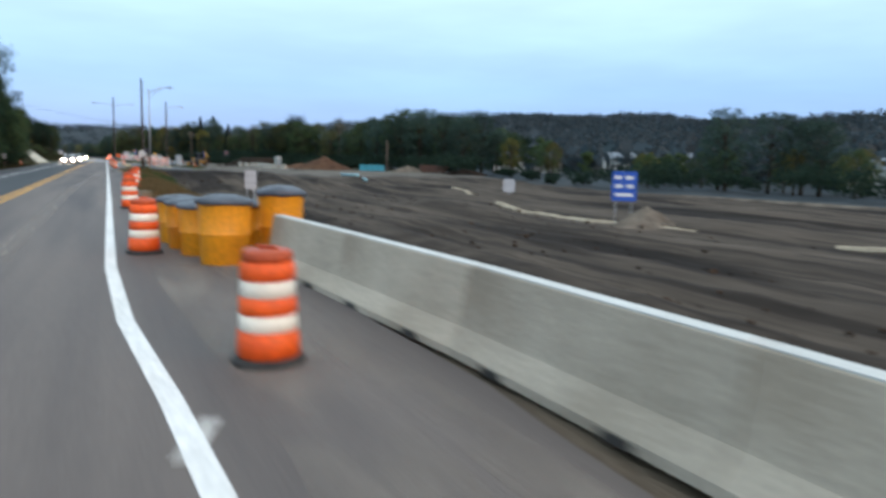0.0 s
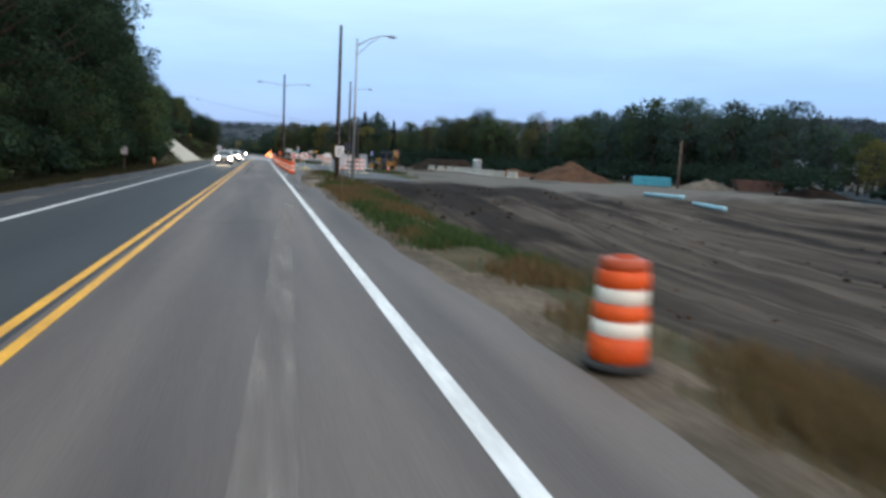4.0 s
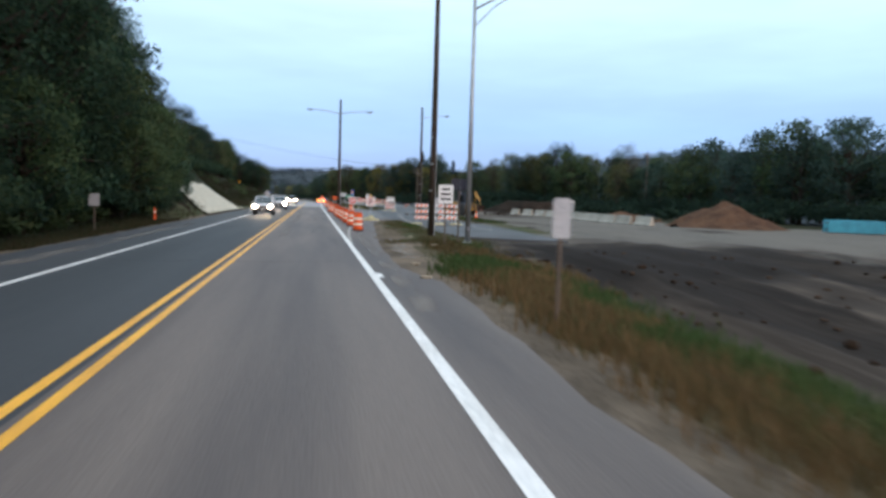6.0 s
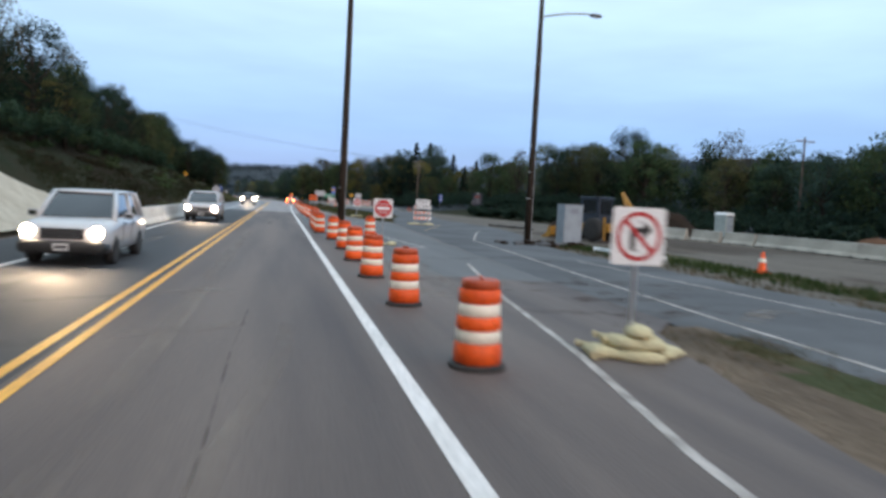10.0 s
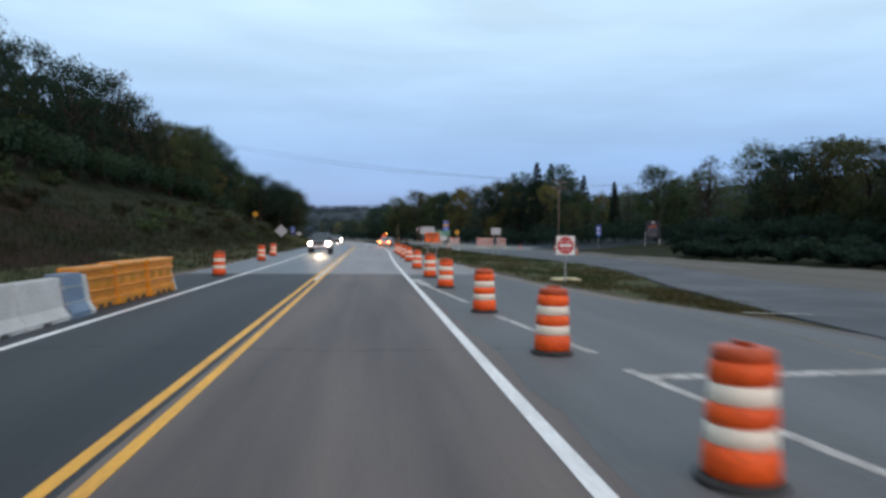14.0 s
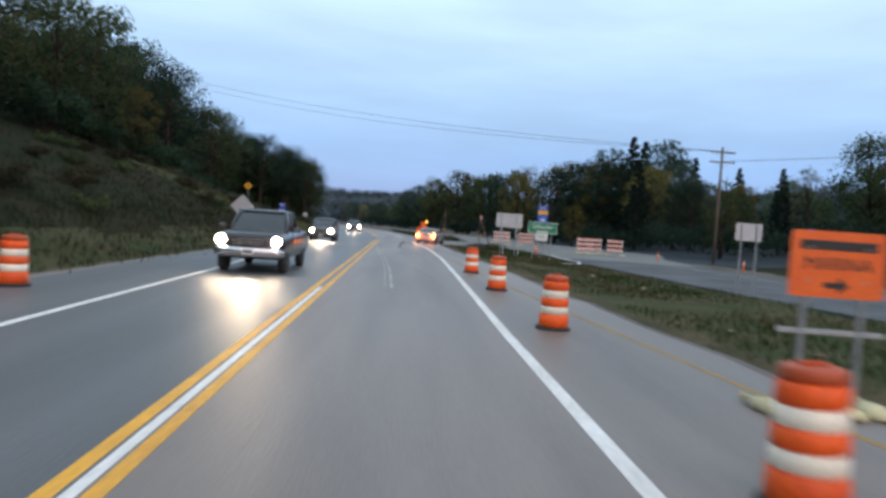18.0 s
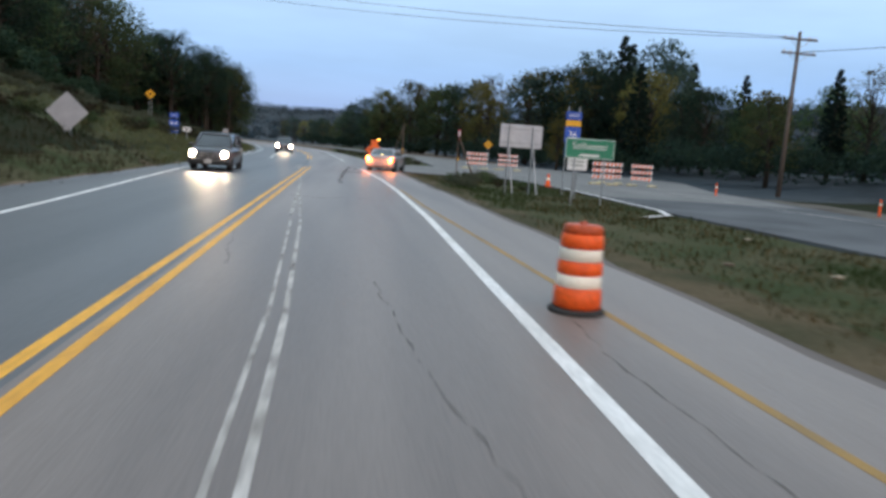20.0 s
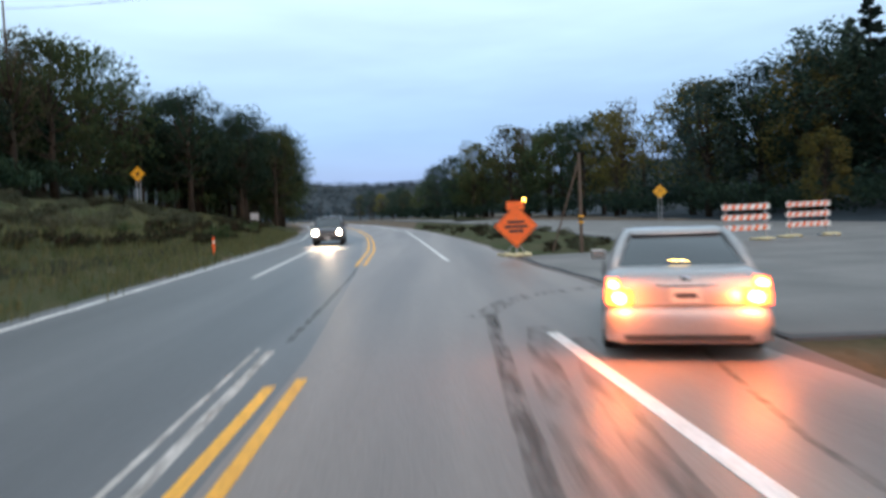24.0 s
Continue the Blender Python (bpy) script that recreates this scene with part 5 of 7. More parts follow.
grass("strip_grass", "narrow strip of green grass by the site", GRASS_GREEN, spots, 0.2, rng)
spots = []
for i in range(14000):
    y = rng.uniform(40, 330)
    lat = 6.4 + abs(rng.normal()) * (1.6 if y < 116 else 5.0)
    if not (130 < y < 153 and lat < 10.4) and not (140 < y < 190 and lat < 6.9):
        spots.append((centre(y) - lat, y))
grass("verge_grass", "rough tan and green grass along the foot of the bank", FOOT_GRASS, [q for q in spots if centre(q[1]) - q[0] < 8.6 and q[1] < 258], 0.2, rng, 7, 0.016, 0.35)
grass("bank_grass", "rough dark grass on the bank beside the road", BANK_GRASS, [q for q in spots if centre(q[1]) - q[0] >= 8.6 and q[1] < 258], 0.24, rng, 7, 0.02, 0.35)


grass("bank_grass", "pale grey-green grass on the open bank past the crossing", OPEN_GRASS, [q for q in spots if q[1] >= 258], 0.26, rng, 7, 0.02, 0.35)


# ---- poles, lamps and cables ----
def lamp_arm(parent, z, reach, side, rise, y=0.0):
    arm = part("arm", tube([(0, 0, z), (side * reach * 0.5, y * 0.5, z + rise * 0.75), (side * (reach - 0.35), y, z + rise), (side * reach, y, z + rise)], 0.045, 6), GALV, parent, shade=True)
    head = lathe([(0.02, -0.10), (0.15, -0.07), (0.17, 0.0), (0.12, 0.07), (0.02, 0.10)], 12)
    bmesh.ops.scale(head, vec=(2.1, 1.0, 0.9), verts=head.verts)
    bmesh.ops.translate(head, vec=(side * (reach + 0.3), y, z + rise - 0.02), verts=head.verts)
    h = part("lamp_head", head, LAMP_GREY, parent, "grey cobra-head lamp", True)
    lens = lathe([(0.02, -0.05), (0.11, -0.02), (0.12, 0.02)], 12)
    bmesh.ops.scale(lens, vec=(1.7, 1.0, 1.0), verts=lens.verts)
    bmesh.ops.translate(lens, vec=(side * (reach + 0.32), y, z + rise - 0.10), verts=lens.verts)
    part("lens", lens, SIGN_WHITE, h)
    return arm


def wood_pole(x, y, tall, label, arms=()):
    p = thing("street_lamp" if arms else "utility_pole", label, "street lamp" if arms else "pole", m=pose(x, y, height(x, y)))
    part("pole", tube([(0, 0, -0.4), (0.02, 0, tall * 0.4), (0.03, 0, tall)], [0.17, 0.145, 0.105], 12), WOOD_POLE, p, shade=True)
    part("pole_cap", lathe([(0.11, tall - 0.02), (0.11, tall + 0.02), (0.03, tall + 0.05)], 12), GALV, p)
    part("conduit", tube([(0.16, -0.05, 0), (0.14, -0.04, tall * 0.55), (0.13, -0.04, tall * 0.8)], 0.025, 6), GALV, p)
    for k in range(3):
        part("band", lathe([(0.155 - 0.008 * k, 2.2 + 1.3 * k), (0.155 - 0.008 * k, 2.26 + 1.3 * k)], 12), GALV, p)
    for z, reach, side, rise in arms:
        lamp_arm(p, z, reach, side, rise)
    return p


wood_pole(7.98, 103.45, 11.9, "tall dark wooden pole standing in the verge")
wood_pole(4.98, 148.8, 12.55, "dark wooden pole carrying two lamp arms", ((11.0, 3.0, 1, 0.35), (11.0, 3.0, -1, 0.35)))
wood_pole(14.35, 150.2, 12.35, "dark wooden pole carrying one lamp arm", ((11.1, 2.6, 1, 0.4),))
lp = thing("street_lamp", "tall grey metal street lamp beside the verge", "street lamp", m=pose(8.6, 97.8, height(8.6, 97.8) + 0.02))
part("pole", tube([(0, 0, 0), (0, 0, 5), (0, 0, 10.1)], [0.11, 0.09, 0.065], 14), GALV, lp, shade=True)
part("base_plate", box(0.36, 0.36, 0.05, (0, 0, 0.02), 0.01), GALV, lp)
for a in (-0.13, 0.13):
    for b in (-0.13, 0.13):
        part("bolt", lathe([(0.02, 0.04), (0.02, 0.1), (0.01, 0.11)], 8), GALV, lp).location = (a, b, 0)
lamp_arm(lp, 9.6, 2.2, 1, 0.85)
part("brace", tube([(0, 0, 8.9), (0.8, 0, 9.75), (1.5, 0, 10.25)], 0.03, 6), GALV, lp)
part("hand_hole", box(0.1, 0.03, 0.2, (0, -0.1, 0.6), 0.01), LAMP_GREY, lp)


def power_pole(x, y, top, label, arms=1):
    g = height(x, y)
    p = thing("power_pole", label, "pole", m=pose(x, y, g))
    t = top - g
    part("pole", tube([(0, 0, -0.3), (0, 0, t)], [0.16, 0.1], 10), GREY_WOOD, p, shade=True)
    for k in range(arms):
        z = t - 0.5 - 0.9 * k
        part("crossarm", box(2.4, 0.1, 0.12, (0, -0.14, z), 0.01), GREY_WOOD, p)
        for dx in (-1.05, -0.6, 0.6, 1.05):
            part("insulator", lathe([(0.03, 0), (0.055, 0.05), (0.055, 0.1), (0.03, 0.16)], 8), CONCRETE_TOP, p).location = (dx, -0.14, z + 0.06)
        for s in (-1, 1):
            part("strut", tube([(s * 0.75, -0.14, z), (0, -0.1, z - 0.6)], 0.02, 5), GALV, p)
    return p


power_pole(30.9, 266.4, 10.7, "grey wooden power pole with crossarms", 2)
power_pole(61.2, 187.8, 11.6, "grey wooden power pole above the trees", 1)
power_pole(48.5, 118.0, 5.4, "short grey pole in the building site", 0)


def cable(a, b, sag, label):
    a, b = Vector(a), Vector(b)
    pts = [a.lerp(b, k / 24) - Vector((0, 0, sag * 4 * (k / 24) * (1 - k / 24))) for k in range(25)]
    tagged(part("overhead_cable", tube(pts, 0.022, 5), RUBBER), label, "cable")


cable((29.9, 266.3, 10.3), (-42, 330, 25), 1.6, "thin black cable hanging over the road")
cable((31.8, 266.3, 10.3), (-41, 334, 24.4), 1.9, "thin black cable hanging over the road")
cable((61.2, 187.7, 11.2), (31.0, 266.2, 9.4), 1.2, "thin black cable between the power poles")
for x, y in ((-42, 330), (-41, 334)):
    power_pole(x, y, 25.2, "power pole hidden among the trees", 0)


# ---- channelizer drums ----
def drum_profile(z0, z1):
    """Radius steps in at each tier towards the top."""
    return 0.268 - 0.05 * z0, 0.268 - 0.05 * z1


DRUM = "orange plastic traffic drum with white reflective bands"
drum = thing("traffic_drum", DRUM, "traffic drum", "drums along the lane")
tiers = ((0.06, 0.29, ORANGE, "tier"), (0.29, 0.43, SHEETING, "white_band"), (0.43, 0.58, ORANGE, "tier"), (0.58, 0.72, SHEETING, "white_band"), (0.72, 0.88, ORANGE, "tier"), (0.88, 0.98, DARK_ORANGE, "top"))
for z0, z1, m, nm in tiers:
    r0, r1 = drum_profile(z0, z1)
    if nm == "white_band":
        prof = [(r0 - 0.016, z0), (r0 - 0.004, z0 + 0.008), (r1 - 0.002, z1 - 0.008), (r1 - 0.016, z1)]
    elif nm == "top":
        prof = [(r0 - 0.016, z0), (r0 - 0.006, z0 + 0.012), (r0 - 0.012, z1 - 0.022), (r0 - 0.03, z1 - 0.004), (r0 - 0.06, z1), (0.02, z1)]
    else:
        prof = [(r0 - 0.016, z0), (r0 + 0.002, z0 + 0.012), (r0 + 0.001, (z0 + z1) / 2), (r1 + 0.003, z1 - 0.012), (r1 - 0.016, z1)]
    part(nm, lathe(prof, 28), m, drum, shade=False).data.shade_smooth()
hb = box(0.20, 0.03, 0.035, (0, 0, 0.995), 0.01)
part("handle", hb, DARK_ORANGE, drum)
rb = lathe([(0.31, 0.0), (0.32, 0.025), (0.30, 0.05), (0.26, 0.06), (0.2, 0.06)], 28)
part("ballast_ring", rb, RUBBER, drum, "black rubber ballast ring").data.shade_smooth()
drum_spots = [(4.75, 6.0), (4.1, 13.65), (4.2, 25.5), (4.42, 34.4), (4.85, 42.4), (5.3, 51.6),
              (4.6, 107.1), (4.55, 113.0), (4.52, 118.6), (4.5, 124.4), (4.46, 128.9), (4.42, 133.1), (4.45, 137.3), (4.55, 141.8), (4.55, 147.2), (6.5, 150.3), (4.25, 152.3), (4.25, 154.9), (4.28, 157.3), (4.39, 161.2), (4.66, 165.6),
              (4.74, 171.1), (4.66, 176.8), (4.58, 184.3), (4.55, 190.1), (4.57, 198.2), (4.68, 207.9), (4.75, 216.0), (4.75, 223.4), (4.73, 230.3),
              (-4.05, 190.3), (-4.88, 207.2), (-5.5, 217.4)]
rnd = random.Random(3)
for k, (x, y) in enumerate(drum_spots):
    m = pose(x, y, 0.002 if x < 5.1 else height(x, y) + 0.02, rnd.uniform(-1, 1), rnd.uniform(-1, 1), rnd.uniform(0, 360))
    if x < -4 or x > 5.1:
        m = pose(x, y, 0.0, 0, 0, rnd.uniform(0, 360))
    if k == 0:
        drum.matrix_basis = m
    else:
        copy_thing(drum, m)

# ---- crash cushion of yellow sand barrels ----
barrel = thing("sand_barrel", "large yellow plastic sand barrel with a grey lid", "crash barrel", "sand barrels before the barrier")
part("tub", lathe([(0.40, 0.0), (0.42, 0.03), (0.44, 0.42), (0.455, 0.44), (0.455, 0.48), (0.445, 0.5), (0.465, 0.90), (0.48, 0.93)], 32), BARREL_YELLOW, barrel, shade=True)
lid = lathe([(0.50, 0.90), (0.515, 0.92), (0.515, 0.955), (0.46, 0.985), (0.25, 1.03), (0.05, 1.05)], 32)
for w in lid.verts:
    w.co.z += 0.018 * noise.noise(w.co * 7.0) + 0.02 * noise.noise(w.co * 2.5)
part("lid", lid, LID_GREY, barrel, "domed grey lid", True)
part("rib", lathe([(0.452, 0.455), (0.468, 0.46), (0.468, 0.475), (0.455, 0.48)], 32), BARREL_YELLOW, barrel)
for k, (x, y, s) in enumerate(((5.27, 12.05, 1.11), (6.3, 12.5, 1.12), (5.06, 13.3, 0.85), (5.85, 13.6, 0.85), (4.93, 14.35, 0.85), (4.85, 15.4, 0.85))):
    m = pose(x, y, -0.02, 0, 0, 40 * k) @ Matrix.Diagonal(((0.92, 0.92, s, 1.0) if s > 1 else (0.96, 0.96, s, 1.0)))
    if k == 0:
        barrel.matrix_basis = m
    else:
        copy_thing(barrel, m)

# ---- concrete barriers ----
PROF = [(0.30, 0.0), (0.30, 0.075), (0.175, 0.26), (0.085, 0.80), (0.07, 0.815), (-0.07, 0.815), (-0.085, 0.80), (-0.175, 0.26), (-0.30, 0.075), (-0.30, 0.0)]


def barrier(length, label, group, m, mat=CONCRETE):
    """One concrete safety barrier, its length along local y."""
    b = thing("concrete_barrier", label, "barrier", group, m)
    bm = bmesh.new()
    ends = []
    for y in (-length / 2 + 0.01, length / 2 - 0.01):
        ends.append([bm.verts.new((x, y, z)) for x, z in PROF])
    n = len(PROF)
    for i in range(n):
        j = (i + 1) % n
        bm.faces.new((ends[0][i], ends[1][i], ends[1][j], ends[0][j]))
    bm.faces.new(ends[0])
    bm.faces.new(ends[1][::-1])
    bmesh.ops.recalc_face_normals(bm, faces=bm.faces)
    part("body", bm, mat, b)
    part("top_face", box(0.145, length - 0.04, 0.012, (0, 0, 0.819)), CONCRETE_TOP, b, "pale top strip")
    # black blocks paint the shade of slots; the body is not hollowed
    for s in (-0.25, 0.25):
        part("lifting_slot", box(0.64, 0.28, 0.06, (0, s * length, 0.03)), TAR, b)
    return b


cb = None
for k, (x, y, turn) in enumerate(((6.22, 10.2, 5), (6.47, 7.17, 4.5), (6.65, 4.13, 2), (6.72, 1.08, 0.5), (6.74, -1.97, 0), (6.74, -5.02, 0))):
    m = pose(x, y, 0.0, 0, 0, turn)
    cb = barrier(3.05, "grey concrete barrier along the closed shoulder", "shoulder barriers", m) if k == 0 else copy_thing(cb, m)
lb = None
for k in range(10):
    m = pose(-4.12 + 0.004 * k, 147.6 + 3.05 * k, 0.0, 0, 0, 0.4 * (-1) ** k)
    lb = barrier(3.05, "pale concrete barrier along the foot of the bank", "bank barriers", m, CONCRETE_TOP) if k == 0 else copy_thing(lb, m)
fb = None
a, b = Vector((31.9, 170.5)), Vector((34.6, 130.0))
for k in range(13):
    p = a.lerp(b, k / 12.5) + Vector((1.6 * math.sin(k * 0.45), 0))
    m = pose(p.x, p.y, height(p.x, p.y) - 0.03, 0, 0, 4 + 3 * math.sin(k))
    fb = barrier(3.05, "whitish concrete barrier across the building site", "site barriers", m, SITE_CONCRETE) if k == 0 else copy_thing(fb, m)

# ---- yellow water-filled barriers ----
wb = thing("water_barrier", "orange-yellow plastic water-filled barrier at the roadside", "barrier", "water barriers")
bm = box(0.56, 1.86, 0.22, (0, 0, 0.11), 0.035)
box(0.44, 1.84, 0.16, (0, 0, 0.28), 0.03, bm=bm)
box(0.50, 1.87, 0.09, (0, 0, 0.395), 0.035, bm=bm)
box(0.38, 1.84, 0.20, (0, 0, 0.53), 0.03, bm=bm)
box(0.46, 1.88, 0.09, (0, 0, 0.67), 0.035, bm=bm)
box(0.36, 1.86, 0.12, (0, 0, 0.77), 0.03, bm=bm)
box(0.44, 1.92, 0.11, (0, 0, 0.87), 0.045, bm=bm)
part("shell", bm, BARREL_YELLOW, wb)
# raised panels in darker yellow and black stand for shade in hollows
for dy in (-0.62, 0.0, 0.62):
    part("recess", box(0.39, 0.30, 0.17, (0, dy, 0.53), 0.02), material("yellow_recess", (0.62, 0.27, 0.012), (0.52, 0.22, 0.012)), wb)
    part("fork_pocket", box(0.575, 0.22, 0.09, (0, dy * 0.7, 0.06)), TAR, wb)
part("fill_cap", lathe([(0.06, 0.92), (0.06, 0.945), (0.02, 0.95)], 12), BARREL_YELLOW, wb)
for k in range(3):
    m = pose(-4.22 + 0.07 * k, 177.3 + 2.16 * k, 0, 0, 0, -1 + 0.6 * k) @ Matrix.Diagonal((1.0, 1.12, 1.04, 1.0))
    if k == 0:
        wb.matrix_basis = m
    else:
        copy_thing(wb, m)
end = thing("barrier_end", "blue-grey plastic end piece between two kinds of barrier", "barrier", m=pose(-4.10, 175.70, 0, 0, 0, -1))
part("shell", slab([(-0.38, 0.0), (-0.38, 0.12), (-0.25, 0.35), (-0.17, 0.88), (0.17, 0.88), (0.25, 0.35), (0.38, 0.12), (0.38, 0.0)], 0.85), END_BLUE, end)
for dz in (0.3, 0.62):
    part("band", box(0.56 - 0.42 * (dz - 0.3), 0.86, 0.05, (0, 0, dz), 0.01), GALV, end)
part("end_plate", slab([(-0.30, 0.0), (0.30, 0.0), (0.05, 0.90), (-0.05, 0.90)], 0.05), CONCRETE_TOP, thing("barrier_end", "pale triangular end plate after the last barrier", "barrier", m=pose(-4.06, 182.85, 0, 0, 0, 0)))
tagged(raw("erosion_blanket", *(lambda rows: ([p for r in rows for p in r], [(i * 7 + j, i * 7 + j + 1, i * 7 + j + 8, i * 7 + j + 7) for i in range(len(rows) - 1) for j in range(6)]))(
    [[(-6.15 - (0.15 + 2.9 * (1 - smooth(y, 143, 159)) + 0.15 * math.sin(y)) * j / 6, y, height(-6.15 - (0.15 + 2.9 * (1 - smooth(y, 143, 159)) + 0.15 * math.sin(y)) * j / 6, y) + 0.16 + 0.03 * noise.noise((j, y, 1))) for j in range(7)] for y in np.arange(128.6, 160.0, 0.6)]),
    BLANKET), "pale straw erosion blanket pinned over the bank", "erosion blanket")


# ---- signs and barricades ----
def sandbags(x, y, spread_m, n=3, z=None):
    for k in range(n):
        a = k * 2.1 + x
        px, py = x + spread_m * math.cos(a), y + 0.45 * spread_m * math.sin(a)
        s = thing("sandbag", "pale yellow woven sandbag lying slumped", "sandbag", "sandbags", pose(px, py, (height(px, py) if z is None else z) + 0.005, 0, 0, 40 * k + 10 * x))
        bm = bmesh.new()
        bmesh.ops.create_icosphere(bm, subdivisions=2, radius=1.0)
        for v in bm.verts:
            f = 1 + 0.16 * noise.noise((v.co.x * 2 + k, v.co.y * 2 + x, v.co.z * 2))
            v.co = Vector((v.co.x * 0.34 * f, v.co.y * 0.19 * f, max(-0.03, v.co.z * 0.11 * f) + 0.03))
        part("bag", bm, SANDBAG, s, shade=True)
        part("tied_end", tube([(0.30, 0, 0.05), (0.38, 0.02, 0.07), (0.44, 0.05, 0.06)], [0.05, 0.025, 0.06], 7), SANDBAG, s)


def post_pair(s, xs, z_bottom, z_top, mat=GALV, y=0.04, r=0.032):
    for x in xs:
        part("post", tube([(x, y, z_bottom), (x, y, z_top)], r, 8), mat, s)


def sign(name, label, x, y, zc, w, h, mat, posts=(0.0,), yaw=0.0, post_mat=GALV, ground_z=None, top=None, corner=0.05, shape="rect", frame_mat=None):
    """A sign whose panel is centred zc above the road; it faces the coming traffic."""
    g = height(x, y) if ground_z is None else ground_z
    s = thing(name, label, "sign", m=pose(x, y, g, 0, 0, yaw))
    z = zc - g
    if shape == "diamond":
        d = w * 0.7071
        pan = part("panel", slab([(0, z + d), (-d, z), (0, z - d), (d, z)], 0.008), mat, s)
        if frame_mat:
            for (ax, az), (bx, bz) in (((0, d), (-d, 0)), ((-d, 0), (0, -d)), ((0, -d), (d, 0)), ((d, 0), (0, d))):
                part("border", tube([(ax * 0.93, -0.006, z + az * 0.93), (bx * 0.93, -0.006, z + bz * 0.93)], 0.008, 4), frame_mat, pan)
    else:
        pan = part("panel", slab(rounded(w, h, corner, 0, z), 0.008), mat, s)
    post_pair(s, posts, -0.25, (top - g) if top else z + h * 0.42, post_mat)
    for px in posts:
        for dz in (-0.25, 0.25):
            part("bolt", lathe([(0.014, 0), (0.014, 0.012), (0.005, 0.014)], 6), GALV, pan).matrix_local = pose(px, -0.004, z + dz * h, 90)
    return s, pan, z


def bars(pan, rows, mat):
    """Unreadable lines of writing as plain bars: (x, z, width, height)."""
    for x, z, w, h in rows:
        part("text_bar", box(w, 0.004, h, (x, -0.007, z)), mat, pan)


def up_arrow(pan, x, z, size, mat, turn=0.0):
    pts = [(-0.12, -0.5), (0.12, -0.5), (0.12, 0.08), (0.34, 0.08), (0.0, 0.5), (-0.34, 0.08), (-0.12, 0.08)]
    c, s = math.cos(radians(turn)), math.sin(radians(turn))
    part("arrow", slab([(x + size * (c * a - s * b), z + size * (s * a + c * b)) for a, b in pts], 0.004, -0.007), mat, pan)


# early field signs
s, p, z = sign("sign_back", "grey back of a road sign leaning in the ditch", 11.4, 43.75, 0.45, 0.68, 1.12, ALU, (-0.2, 0.2), ground_z=-2.05)
bars(p, [(0, z + 0.2, 0.6, 0.05), (0, z - 0.2, 0.6, 0.05)], GALV)
part("brace", tube([(0.1, 0.05, 2.0), (0.75, -0.5, 0.0)], 0.03, 6), GALV, s)
s, p, z = sign("information_sign", "blue sign with white lines of writing", 33.4, 35.8, 0.55, 1.55, 1.9, SIGN_BLUE, (-0.5, 0.5), yaw=-35, ground_z=height(33.4, 35.8), corner=0.08)
bars(p, [(-0.4, z + 0.55, 0.45, 0.22), (0.3, z + 0.55, 0.5, 0.22), (-0.35, z, 0.5, 0.24), (0.35, z, 0.42, 0.24), (0, z - 0.55, 1.1, 0.2)], SIGN_WHITE)
s, p, z = sign("sign_back", "small grey sign standing in the dirt field", 39.2, 59.9, -0.3, 1.15, 1.3, ALU, (0.0,), yaw=-30, corner=0.3)
s, p, z = sign("lane_sign", "white rectangular sign with black writing on a post", 7.55, 97.4, 2.02, 0.61, 0.76, SIGN_WHITE, (0.0,), post_mat=GREY_WOOD)
bars(p, [(0, z + 0.2, 0.34, 0.09), (0, z, 0.42, 0.09), (0, z - 0.2, 0.44, 0.09)], SIGN_BLACK)
s, p, z = sign("sign_back", "dark back of a sign beside the lamp", 8.3, 98.3, 2.45, 0.75, 0.5, BOARD_DARK, (0.0,), post_mat=GREY_WOOD)
s, p, z = sign("sign_back", "narrow grey marker post in the verge", 5.75, 78.7, 1.56, 0.27, 0.58, ALU, (0.0,), post_mat=GREY_WOOD)
s, p, z = sign("road_sign", "small grey sign under the trees", -8.3, 106, 1.3, 0.5, 0.6, ALU, (0.0,), post_mat=GREY_WOOD)
s, p, z = sign("sign_back", "pale grey back of a diamond sign under the trees", -8.0, 61.5, 2.35, 0.78, 0.78, ALU, (0.0,), shape="diamond", post_mat=GREY_WOOD)
# no right turn
s, p, z = sign("no_right_turn_sign", "white no-right-turn sign with red ring and black arrow", 6.68, 125.0, 1.5, 0.72, 0.72, SIGN_WHITE, (0.0,), ground_z=0.0)
ring = bmesh.new()
for k in range(32):
    a0, a1 = 2 * math.pi * k / 32, 2 * math.pi * (k + 1) / 32
    q = [ring.verts.new((r * math.cos(a), -0.008, z + r * math.sin(a))) for r, a in ((0.31, a0), (0.31, a1), (0.255, a1), (0.255, a0))]
    ring.faces.new(q)
part("ring", ring, SIGN_RED, p)
part("arrow", slab([(-0.12, z - 0.18), (-0.05, z - 0.18), (-0.05, z + 0.04), (0.06, z + 0.04), (0.06, z - 0.03), (0.18, z + 0.08), (0.06, z + 0.19), (0.06, z + 0.11), (-0.12, z + 0.11)], 0.004, -0.007), SIGN_BLACK, p)
part("slash", box(0.56, 0.004, 0.055, (0, -0.0085, z), turn=Matrix.Rotation(radians(45), 4, "Y")), SIGN_RED, p)
sandbags(6.68, 124.9, 0.45, 5, 0.0)
sandbags(6.70, 124.9, 0.22, 3, 0.13)
sandbags(6.66, 124.95, 0.10, 1, 0.26)


